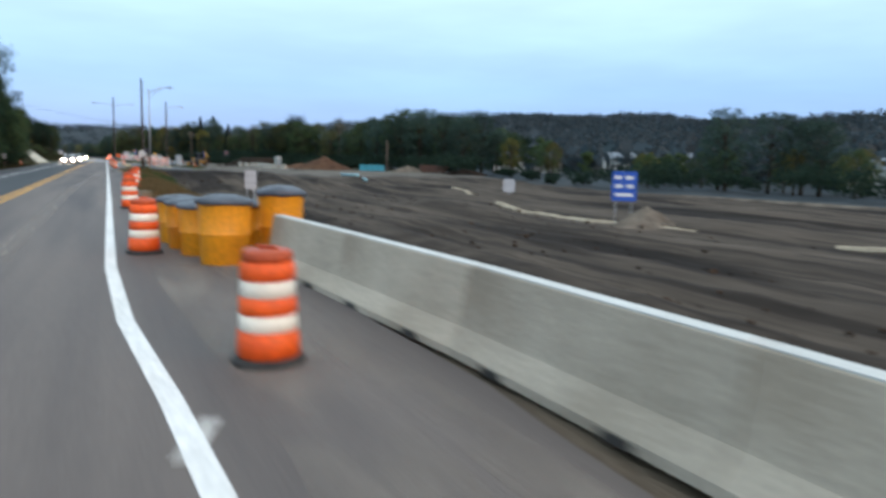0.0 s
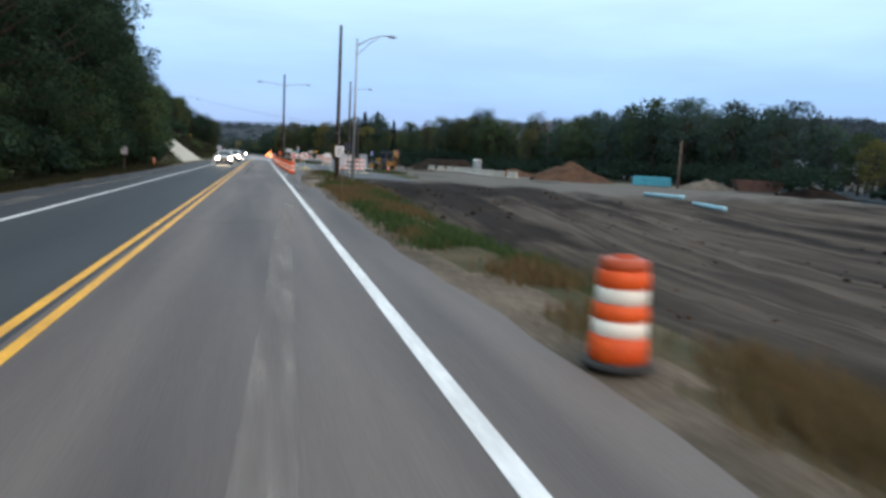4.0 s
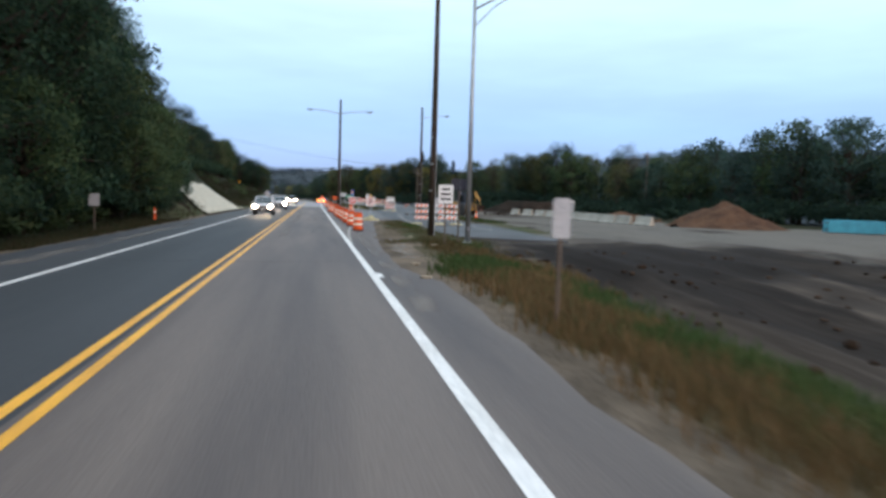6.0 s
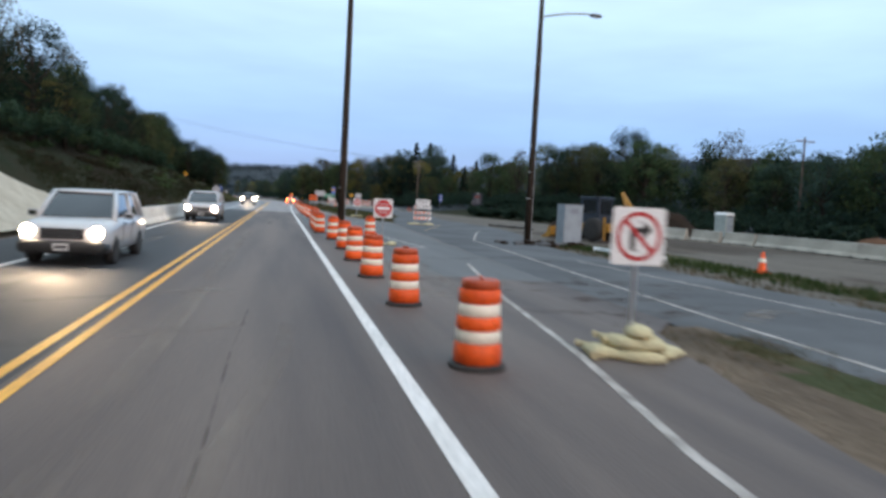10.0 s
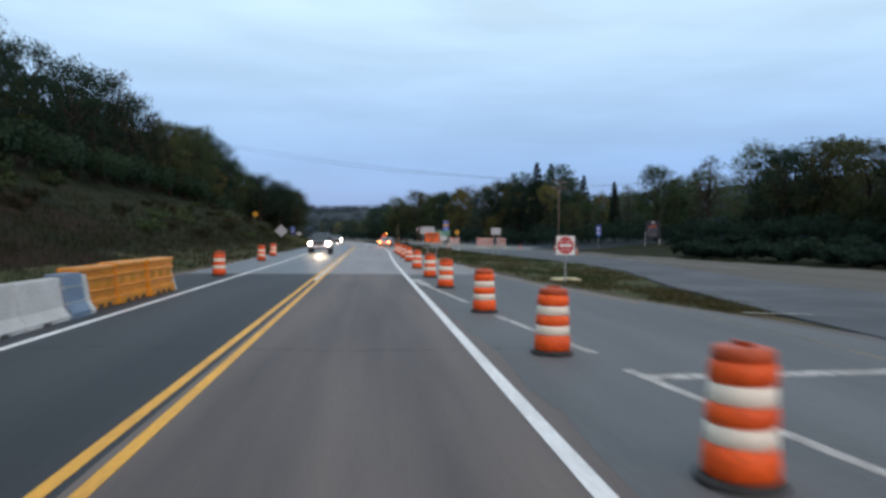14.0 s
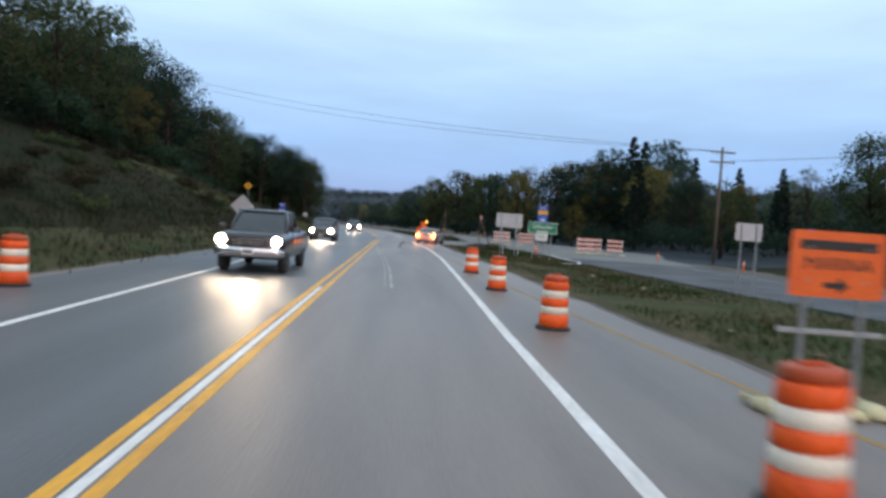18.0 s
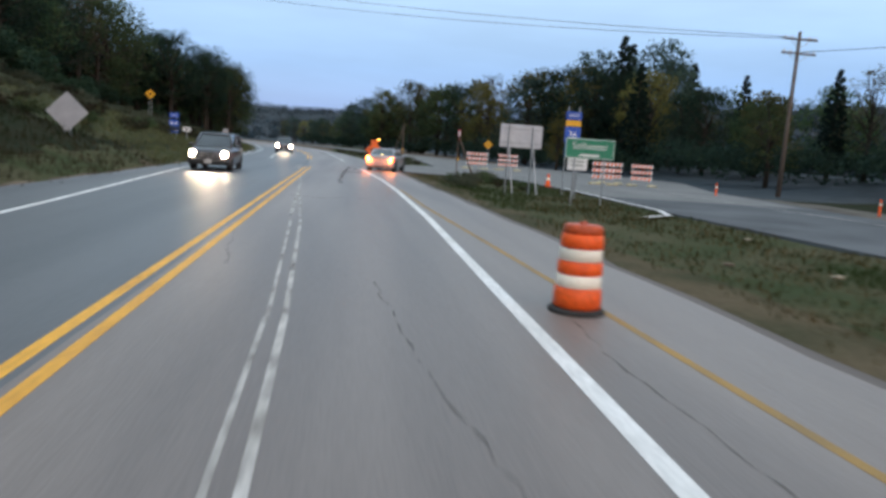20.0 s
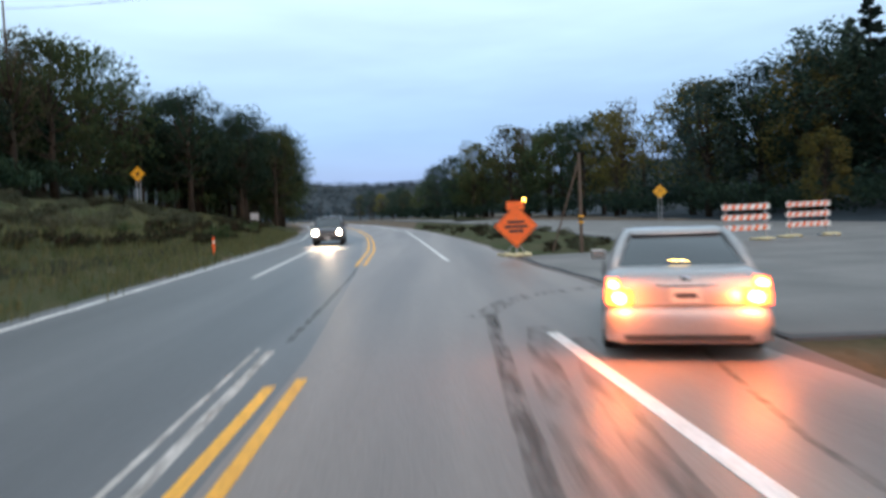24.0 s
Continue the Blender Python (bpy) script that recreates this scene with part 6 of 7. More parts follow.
def do_not_enter(x, y, zc):
    s, p, z = sign("do_not_enter_sign", "white square do-not-enter sign with a red disc", x, y, zc, 0.76, 0.76, SIGN_WHITE, (0.0,), ground_z=height(x, y))
    part("disc", slab(disc(0.34, 0, z), 0.004, -0.007), SIGN_RED, p)
    part("bar", box(0.50, 0.004, 0.11, (0, -0.011, z)), SIGN_WHITE, p)
    words("lettering", "DO NOT", 0.13, SIGN_WHITE, p, (0, -0.012, z + 0.16))
    words("lettering", "ENTER", 0.13, SIGN_WHITE, p, (0, -0.012, z - 0.17))
    for sx in (-1, 1):
        part("foot", box(0.9, 0.05, 0.05, (0, 0.04 + 0.02 * sx, 0.03 + 0.02 * (sx > 0))), GALV, s)
    sandbags(x, y, 0.4, 3)


do_not_enter(6.33, 145.0, 1.45)
do_not_enter(9.85, 188.4, 1.42)


def barricade(x, y, wide, yaw, label, z=0.0, group="striped barricades", bags=True):
    b = thing("striped_barricade", label, "barricade", group, pose(x, y, z, 0, 0, yaw))
    for sx in (-0.42, 0.42):
        part("upright", box(0.06, 0.05, 1.52, (sx * wide, 0.03, 0.78), 0.006), GALV, b)
        part("foot", box(0.06, 1.1, 0.06, (sx * wide, 0.0, 0.03), 0.006), GALV, b)
    for h in (0.52, 0.94, 1.36):
        board = part("board", box(wide, 0.03, 0.22, (0, -0.012, h), 0.006), SIGN_WHITE, b, "white board with slanting orange stripes")
        n = int(wide / 0.30)
        for k in range(n):
            x0 = -wide / 2 + 0.03 + k * (wide - 0.06) / n
            part("stripe", slab([(x0, h - 0.105), (x0 + 0.14, h - 0.105), (x0 + 0.24, h + 0.105), (x0 + 0.10, h + 0.105)], 0.004, -0.030), SIGN_ORANGE, board)
    if bags:
        c, s = math.cos(radians(yaw)), math.sin(radians(yaw))
        for sx in (-0.42, 0.42):
            sandbags(x + sx * wide * c, y + sx * wide * s - 0.1, 0.22, 2, z)
    return b


BC = "white and orange striped wooden road barricade with sandbags"
barricade(10.1, 118.6, 1.55, 4, BC)
barricade(11.75, 118.9, 1.45, 3, BC)
barricade(13.2, 171.3, 1.45, 6, "striped barricade carrying a white road closed sign")
s, p, z = sign("road_closed_sign", "white sign with black road closed lettering", 13.2, 171.2, 1.62, 1.15, 0.72, SIGN_WHITE, (-0.45, 0.45), yaw=6, ground_z=0.0)
words("lettering", "ROAD", 0.30, SIGN_BLACK, p, (0, -0.008, z + 0.17))
words("lettering", "CLOSED", 0.30, SIGN_BLACK, p, (0, -0.008, z - 0.17))
s, p, z = sign("sign_back", "plain grey board standing behind the barricade", 11.0, 119.6, 1.55, 1.0, 0.62, ALU, (-0.3, 0.3), ground_z=0.0)
for x, y in ((19.3, 268.3), (20.9, 270.9), (22.6, 269.6)):
    barricade(x, y, 1.5, -6, "striped barricade across the closed road")
barricade(14.27, 287.3, 2.0, 5, "striped barricade standing on the pale asphalt")
barricade(17.5, 288.6, 2.0, 7, "striped barricade standing on the pale asphalt")
# orange work sign
s, p, z = sign("work_sign", "orange work sign with black writing and arrow", 6.45, 210.5, 1.62, 0.98, 0.70, SIGN_ORANGE, (-0.3, 0.3), ground_z=0.0, yaw=-6)
bars(p, [(0, z + 0.2, 0.8, 0.10), ], SIGN_BLACK)
words("lettering", "MARINA", 0.19, SIGN_BLACK, p, (0, -0.008, z))
up_arrow(p, 0.0, z - 0.22, 0.26, SIGN_BLACK, -90)
part("crossbar", box(1.1, 0.05, 0.05, (0, 0.05, 0.9)), GALV, s)
sandbags(6.0, 210.5, 0.25, 2, 0.0)
sandbags(6.9, 210.6, 0.25, 2, 0.0)
s, p, z = sign("sign_back", "grey back of a sign on two posts", 14.1, 227.4, 2.26, 0.95, 0.62, ALU, (-0.28, 0.28), yaw=180)
# group of direction signs before the crossing
s, p, z = sign("sign_back", "large pale grey back of a road sign", 9.6, 252.8, 2.42, 1.85, 0.98, ALU, (-0.5, 0.55), top=2.85, yaw=180)
part("frame", box(1.85, 0.03, 0.05, (0, 0.02, z + 0.3)), GALV, s)
part("frame", box(1.85, 0.03, 0.05, (0, 0.02, z - 0.3)), GALV, s)
for px in (-0.5, 0.55):
    part("stay", tube([(px, 0.05, z - 0.2), (px - 0.1, 1.0, 0.0)], 0.03, 6), GALV, s)
s, p, z = sign("route_sign", "stacked blue route signs with a yellow east plate", 12.1, 253.5, 2.65, 0.72, 0.72, SIGN_BLUE, (-0.25, 0.25), top=3.9)
words("lettering", "36", 0.42, SIGN_WHITE, p, (0, -0.008, z))
q = part("direction_plate", slab(rounded(0.72, 0.36, 0.04, 0, z + 0.85), 0.008), SIGN_BLUE, s, "blue plate reading east")
words("lettering", "EAST", 0.22, SIGN_WHITE, q, (0, -0.008, z + 0.85))
part("yellow_plate", slab(rounded(0.70, 0.26, 0.03, 0, z + 0.52), 0.008), SIGN_YELLOW, s, "yellow plate")
q = part("arrow_plate", slab(rounded(0.62, 0.56, 0.04, 0, z - 0.68), 0.008), SIGN_BLUE, s, "blue plate with a white arrow")
up_arrow(q, 0, z - 0.68, 0.4, SIGN_WHITE)
s, p, z = sign("town_sign", "green direction sign with white lettering", 11.05, 248.1, 2.03, 1.9, 0.74, SIGN_GREEN, (-0.55, 0.6), top=2.3)
words("lettering", "Stillwater", 0.36, SIGN_WHITE, p, (0, -0.008, z + 0.08))
bars(p, [(0, z - 0.24, 0.75, 0.08)], SIGN_WHITE)
for (ax, az), (bx, bz) in (((-0.92, 0.34), (0.92, 0.34)), ((-0.92, -0.34), (0.92, -0.34)), ((-0.92, -0.34), (-0.92, 0.34)), ((0.92, -0.34), (0.92, 0.34))):
    part("border", tube([(ax, -0.006, z + az), (bx, -0.006, z + bz)], 0.012, 4), SIGN_WHITE, p)
s, p, z = sign("plate_sign", "white plate with faint lettering on a post", 11.6, 251.0, 1.42, 0.85, 0.5, SIGN_WHITE, (0.0,))
bars(p, [(0, z + 0.1, 0.6, 0.06), (0, z - 0.05, 0.5, 0.06)], material("faded_ink", (0.3, 0.34, 0.3), (0.25, 0.28, 0.25)))
# yield sign with a leaning brace
s, p, z = sign("yield_sign", "weathered red and white yield sign turned away", 9.35, 268.0, 2.55, 0.1, 0.1, SIGN_RED, (0.0,), yaw=65, post_mat=GREY_WOOD, top=2.95, ground_z=0.0)
part("triangle", slab([(-0.42, z + 0.36), (0.42, z + 0.36), (0, z - 0.38)], 0.006, -0.008), SIGN_RED, p)
part("triangle", slab([(-0.26, z + 0.26), (0.26, z + 0.26), (0, z - 0.19)], 0.006, -0.013), SIGN_WHITE, p)
part("brace", tube([(0.0, 0.05, 2.6), (0.5, -0.95, 0.0)], 0.05, 6), GREY_WOOD, s)
part("marker", box(0.18, 0.02, 0.26, (0.0, -0.03, 1.05)), SIGN_YELLOW, s, "yellow and black marker plate")
# guy post beyond the crossing
gp = thing("guyed_post", "thin grey post with a leaning brace and marker", "post", m=pose(7.15, 285.0, height(7.15, 285.0)))
part("pole", tube([(0, 0, -0.2), (0, 0, 3.6)], [0.07, 0.05], 8), GREY_WOOD, gp)
part("brace", tube([(0, 0, 3.4), (-1.0, 0.4, 0)], 0.03, 6), GREY_WOOD, gp)
for k in range(3):
    part("marker_stripe", box(0.2, 0.02, 0.07, (0, -0.08, 1.1 + 0.11 * k)), SIGN_YELLOW if k != 1 else SIGN_BLACK, gp)
# orange diamond ahead of the crossing
s, p, z = sign("work_sign", "orange diamond work sign with flag plate, on a stand", 4.67, 284.2, 1.08, 1.1, 1.1, SIGN_ORANGE, (0.0,), shape="diamond", frame_mat=SIGN_BLACK, ground_z=0.0, top=1.9)
bars(p, [(0, z + 0.14, 0.6, 0.10), (0, z - 0.02, 0.8, 0.10), (0, z - 0.18, 0.5, 0.10)], SIGN_BLACK)
part("top_plate", slab(rounded(0.62, 0.30, 0.03, 0, z + 0.72), 0.008, -0.006), SIGN_ORANGE, s)
for sx in (-0.45, 0.45):
    part("leg", tube([(0, 0.05, 0.5), (sx, 0.35, 0.02)], 0.022, 6), GALV, s)
part("warning_lamp", lathe([(0.05, 0), (0.06, 0.05), (0.05, 0.12), (0.02, 0.14)], 10), AMBER, s).location = (0.32, 0.0, z + 0.85)
sandbags(4.7, 284.3, 0.4, 3, 0.0)
s, p, z = sign("merge_sign", "yellow diamond warning sign with black symbol", 22.1, 321.0, 2.58, 0.9, 0.9, SIGN_YELLOW, (-0.15, 0.15), shape="diamond", frame_mat=SIGN_BLACK)
for a, b in (((-0.2, -0.25), (-0.05, 0.25)), ((0.2, -0.25), (0.05, 0.25))):
    part("symbol", tube([(a[0], -0.008, z + a[1]), (b[0], -0.008, z + b[1])], 0.035, 5), SIGN_BLACK, p)
s, p, z = sign("warning_sign", "orange diamond warning sign high on the bank", -23.2, 321.0, 6.0, 0.95, 0.95, SIGN_YELLOW, (-0.15, 0.15), shape="diamond", frame_mat=SIGN_BLACK)
part("symbol", slab(disc(0.16, 0, z), 0.004, -0.008), SIGN_BLACK, p)
s, p, z = sign("sign_back", "pale grey back of a diamond road sign", -9.45, 254.8, 2.12, 1.2, 1.2, ALU, (-0.12, 0.12), shape="diamond")
s, p, z = sign("route_sign", "stacked blue route signs on the grassy bank", -10.45, 278.1, 2.12, 0.68, 0.58, SIGN_BLUE, (-0.17, 0.17), top=2.9)
bars(p, [(-0.15, z + 0.02, 0.15, 0.18), (0.15, z + 0.02, 0.15, 0.18)], SIGN_WHITE)
q = part("plate", slab(rounded(0.68, 0.34, 0.04, 0, z + 0.60), 0.008), SIGN_BLUE, s)
bars(q, [(0, z + 0.64, 0.42, 0.03), (0, z + 0.54, 0.42, 0.03)], SIGN_WHITE)
q = part("plate", slab(rounded(0.68, 0.36, 0.04, 0, z - 0.50), 0.008), SIGN_BLUE, s)
up_arrow(q, -0.16, z - 0.50, 0.2, SIGN_WHITE, 90)
up_arrow(q, 0.16, z - 0.50, 0.2, SIGN_WHITE, 90)
s, p, z = sign("arrow_sign", "small white sign with a black arrow", -9.3, 277.0, 1.75, 0.55, 0.32, SIGN_WHITE, (0.0,))
up_arrow(p, 0, z, 0.26, SIGN_BLACK, 90)
s, p, z = sign("sign_back", "grey back of a roadside sign", -14.0, 323.5, 1.75, 0.75, 0.95, ALU, (0.0,))
s, p, z = sign("information_sign", "narrow blue sign before the woods", 33.8, 256.1, 2.75, 0.62, 1.5, SIGN_BLUE, (0.0,))
bars(p, [(0, z + 0.3, 0.36, 0.3), (0, z - 0.35, 0.3, 0.3)], SIGN_WHITE)
s, p, z = sign("name_board", "dark wooden name board with pale lines", 41.2, 255.0, 2.95, 2.05, 2.5, BOARD_DARK, (-1.06, 1.0), post_mat=SIGN_WHITE, top=2.6)
bars(p, [(0, z + 0.52, 1.1, 0.09)], SIGN_ORANGE)
bars(p, [(0, z + 0.15, 1.5, 0.04), (0, z - 0.15, 1.4, 0.04), (0, z - 0.45, 1.5, 0.04), (0, z - 0.75, 1.3, 0.04)], ALU)
part("crest", slab(disc(0.17, 0, z + 1.02), 0.02, -0.015), ALU, p, "pale round crest")
for x, y, zc, w, h in ((52, 300, 2.3, 0.5, 0.4), (24, 375, 2.2, 0.9, 0.7), (12, 402, 2.0, 0.6, 0.9), (6, 420, 2.1, 0.8, 0.6)):
    sign("road_sign", "small pale road sign in the distance", x, y, zc + height(x, y), w, h, SIGN_WHITE, (0.0,))


# ---- the building site ----
def mound(x, y, wide, deep, tall, mat, label, seed, yaw=0.0, flat=1.0):
    m = thing("dirt_mound", label, "mound", m=pose(x, y, height(x, y) - 0.1, 0, 0, yaw))
    n = 30
    v, f = [], []
    for j in range(n + 1):
        for i in range(n + 1):
            a, b = 2 * i / n - 1, 2 * j / n - 1
            r = min(1.0, math.hypot(a, b))
            h = tall * min(1.0, flat * max(0.0, 1 - r * (1 + 0.25 * noise.noise((a * 2, b * 2, seed)))) ** 1.08)
            h += 0.16 * tall * noise.noise((a * 5, b * 5, seed + 2)) * min(1, 3 * (1 - r)) - 0.02
            v.append((a * wide, b * deep, h))
    for j in range(n):
        for i in range(n):
            k = j * (n + 1) + i
            f.append((k, k + 1, k + n + 2, k + n + 1))
    heap = raw("soil", v, f, mat, m)
    heap.data.shade_smooth()
    rnd = random.Random(seed)
    for _ in range(7):
        a = rnd.uniform(0, 6.28)
        bm = bmesh.new()
        bmesh.ops.create_icosphere(bm, subdivisions=1, radius=rnd.uniform(0.12, 0.3))
        for w in bm.verts:
            w.co *= 1 + 0.3 * noise.noise(w.co * 5)
        part("clod", bm, mat, m).location = (wide * 0.8 * math.cos(a), deep * 0.8 * math.sin(a), 0.12)
    return m


mound(40.3, 129.7, 5.6, 5.0, 2.6, RED_SOIL, "tall cone of reddish excavated soil", 1)
mound(53.0, 119.0, 3.6, 3.2, 1.3, GRAVEL, "low heap of pale sand", 2)
mound(39.2, 146.0, 4.0, 3.0, 0.9, RED_SOIL, "low ridge of reddish soil", 3)
mound(43.0, 158.0, 5.0, 3.0, 1.1, RED_SOIL, "low ridge of reddish soil", 8)
mound(38.2, 183.8, 9.5, 4.2, 2.0, BROWN_SOIL, "long dark bank of dumped soil", 9, -57.8, 2.2)
mound(28.5, 166.0, 3.0, 1.6, 0.45, BROWN_SOIL, "low dark heap of dumped soil", 17, -40.0)
mound(33.0, 33.0, 2.4, 2.0, 1.3, GRAVEL, "grey heap of gravel in the graded field", 5)
mound(60.0, 110.0, 5.0, 3.5, 1.2, DARK_SOIL, "heap of dark rubble", 7)
mound(5.9, 26.5, 0.9, 3.4, 0.14, ORANGE_SOIL, "patch of reddish soil at the end of the shoulder", 15)


def ground_strip(points, width, mat, name, label, lift=0.1):
    v, f = [], []
    pts = []
    for a, b in zip(points, points[1:]):
        a, b = Vector(a), Vector(b)
        pts += [a.lerp(b, i / 8) for i in range(8)]
    for i, p in enumerate(pts):
        d = (pts[min(i + 1, len(pts) - 1)] - pts[max(i - 1, 0)]).normalized()
        s = Vector((d.y, -d.x)) * width * (0.5 + 0.22 * noise.noise((p.x * 0.4, p.y * 0.4, width)))
        for k in range(5):
            q = p + s * (k / 2 - 1)
            v.append((q.x, q.y, height(q.x, q.y) + lift * (1 - abs(k / 2 - 1)) + 0.06 * noise.noise((q.x, q.y, 2)) + (0.05 if abs(k - 2) < 2 else -0.12)))
    for i in range(len(pts) - 1):
        for k in range(4):
            a = i * 5 + k
            f.append((a, a + 1, a + 6, a + 5))
    ob = raw(name, v, f, mat)
    ob.data.shade_smooth()
    return tagged(ob, label, "ground", kind="structure")


for pts, wide in (([(34.6, 16), (33.8, 22)], 0.4), ([(33.0, 29), (32.2, 35), (32, 41), (32.6, 47), (34.2, 54)], 0.55), ([(36.2, 61), (39, 70), (42, 78)], 0.7)):
    ground_strip(pts, wide, SAND, "sand_strip", "pale strip of bare sand along the graded field", 0.03)
ground_strip([(62, 0), (60, 30), (58, 60)], 0.9, GRAVEL, "sand_strip", "pale sandy track at the field's far side", 0.1)
# blue pipes on the ground
for (x0, y0), (x1, y1) in (((35.6, 103.0), (36.6, 98.9)), ((37.3, 98.0), (35.3, 91.3))):
    mx, my = (x0 + x1) / 2, (y0 + y1) / 2
    pipe = thing("plastic_pipe", "pale blue plastic pipe lying on the soil", "pipe", "pipes", pose(mx, my, height(mx, my) + 0.24, 0, 0, math.degrees(math.atan2(y1 - y0, x1 - x0))))
    ln = math.hypot(x1 - x0, y1 - y0) / 2
    part("barrel", tube([(-ln, 0, 0), (ln, 0, 0)], 0.17, 14), PIPE_BLUE, pipe, shade=True)
    part("socket", tube([(ln - 0.05, 0, 0), (ln + 0.3, 0, 0)], 0.20, 14), PIPE_BLUE, pipe, shade=True)
# teal trench shield
tb = thing("trench_shield", "bright teal steel trench shield on the soil", "trench shield", m=pose(46.7, 120.7, height(46.7, 120.7) + 0.02, 0, 0, -28))
for s in (-1, 1):
    pan = part("side_panel", box(4.2, 0.14, 1.05, (0, s * 0.85, 0.56), 0.03), TEAL, tb)
    for k in range(4):
        part("rib", box(4.42, 0.05, 0.06, (0, s * 0.95, 0.14 + 0.27 * k), 0.01), TEAL, pan)
for sx in (-1.9, 1.9):
    for z in (0.3, 0.85):
        part("spreader", tube([(sx, -0.85, z), (sx, 0.85, z)], 0.07, 8), RUST, tb)
rb = thing("steel_skip", "rusty brown open steel skip", "skip", m=pose(55.5, 113.5, height(55.5, 113.5), 0, 0, -20))
part("hull", slab([(-2.6, 1.35), (-2.0, 0.1), (2.0, 0.1), (2.9, 1.35)], 1.9), RUST, rb)
for k in range(5):
    part("rib", box(0.1, 2.0, 1.1, (-1.6 + 0.8 * k, 0, 0.68)), RUST, rb)
# portable toilet
pt = thing("portable_toilet", "pale grey portable toilet with a white roof", "portable toilet", m=pose(41.2, 173.0, height(41.2, 173.0), 0, 0, 20))
part("cabin", box(1.15, 1.15, 2.0, (0, 0, 1.05), 0.04), PORTA, pt)
part("roof", slab([(-0.62, 2.03), (-0.6, 2.15), (-0.35, 2.28), (0.35, 2.28), (0.6, 2.15), (0.62, 2.03)], 1.22), SIGN_WHITE, pt, "white domed roof")
d = part("door", box(0.8, 0.03, 1.8, (0, -0.59, 1.0), 0.01), CABINET, pt)
part("handle", box(0.05, 0.04, 0.16, (0.3, -0.62, 1.05), 0.01), SIGN_BLACK, d)
part("vent", box(0.7, 0.02, 0.14, (0, -0.585, 1.95)), SIGN_BLACK, pt)
part("skid", box(1.2, 1.25, 0.1, (0, 0, 0.05)), CAR_TRIM, pt)
# traffic cabinet and rubble round the pole
cbx = thing("control_cabinet", "pale blue-grey metal control cabinet by the pole", "cabinet", m=pose(16.55, 150.2, height(16.55, 150.2) - 0.03, 0, 0, 8))
part("body", box(1.05, 0.75, 1.95, (0, 0, 1.08), 0.03), CABINET, cbx)
part("plinth", box(1.2, 0.9, 0.14, (0, 0, 0.06), 0.02), CONCRETE, cbx)
d = part("door", box(0.95, 0.02, 1.75, (0, -0.385, 1.1), 0.008), CABINET, cbx)
part("handle", box(0.04, 0.05, 0.18, (0.36, -0.41, 1.1), 0.01), GALV, d)
for k in range(5):
    part("louvre", box(0.4, 0.012, 0.02, (0, -0.40, 1.65 + 0.05 * k)), LAMP_GREY, d)
part("roof", box(1.1, 0.8, 0.04, (0, 0, 2.07), 0.01), CABINET, cbx)
rnd = random.Random(21)
for k in range(26):
    a, r = rnd.uniform(0, 6.28), rnd.uniform(0.3, 1.9)
    x, y = 14.6 + 1.25 * r * math.cos(a), 149.4 + 0.6 * r * math.sin(a)
    bm = bmesh.new()
    bmesh.ops.create_icosphere(bm, subdivisions=1, radius=rnd.uniform(0.12, 0.3))
    for w in bm.verts:
        w.co = Vector((w.co.x * 1.3, w.co.y, w.co.z * 0.6)) * (1 + 0.4 * noise.noise(w.co * 4 + Vector((k, 0, 0))))
    tagged(part("rubble_lump", bm, OLD_ASPHALT if k % 2 else DARK_SOIL), "broken lump of old asphalt and soil", "rubble", "rubble round the pole").location = (x, y, 0.06)
for k in range(14):
    x, y = 20.5 + 0.15 * k + rnd.uniform(-0.2, 0.2), 176.2 - 0.36 * k + rnd.uniform(-0.15, 0.15)
    bm = box(rnd.uniform(0.4, 0.9), rnd.uniform(0.25, 0.5), 0.14, (0, 0, 0.08), 0.02, Matrix.Rotation(rnd.uniform(0, 3), 4, "Z"))
    tagged(part("asphalt_slab", bm, TAR if k % 4 else DARK_SOIL), "broken slab of torn-up asphalt", "rubble", "torn-up slabs").location = (x, y, height(x, y) + 0.0)
wpipe = thing("white_pipe", "white plastic pipe lying beside the grass", "pipe", m=pose(16.4, 143.5, height(16.4, 143.5) + 0.1, 0, 0, 100))
part("barrel", tube([(-2.2, 0, 0), (2.2, 0, 0)], 0.09, 10), SIGN_WHITE, wpipe, shade=True)
part("coupling", tube([(2.1, 0, 0), (2.4, 0, 0)], 0.11, 10), SIGN_WHITE, wpipe)


def cone(x, y, z, label):
    c = thing("traffic_cone", label, "traffic cone", "traffic cones", pose(x, y, z))
    part("body", lathe([(0.16, 0.03), (0.145, 0.06), (0.05, 0.68), (0.03, 0.71)], 18), ORANGE, c, shade=True)
    part("base", box(0.38, 0.38, 0.035, (0, 0, 0.018), 0.01), ORANGE, c)
    part("collar", lathe([(0.105, 0.36), (0.108, 0.365), (0.086, 0.50), (0.083, 0.505)], 18), SHEETING, c, "white reflective collar")
    return c


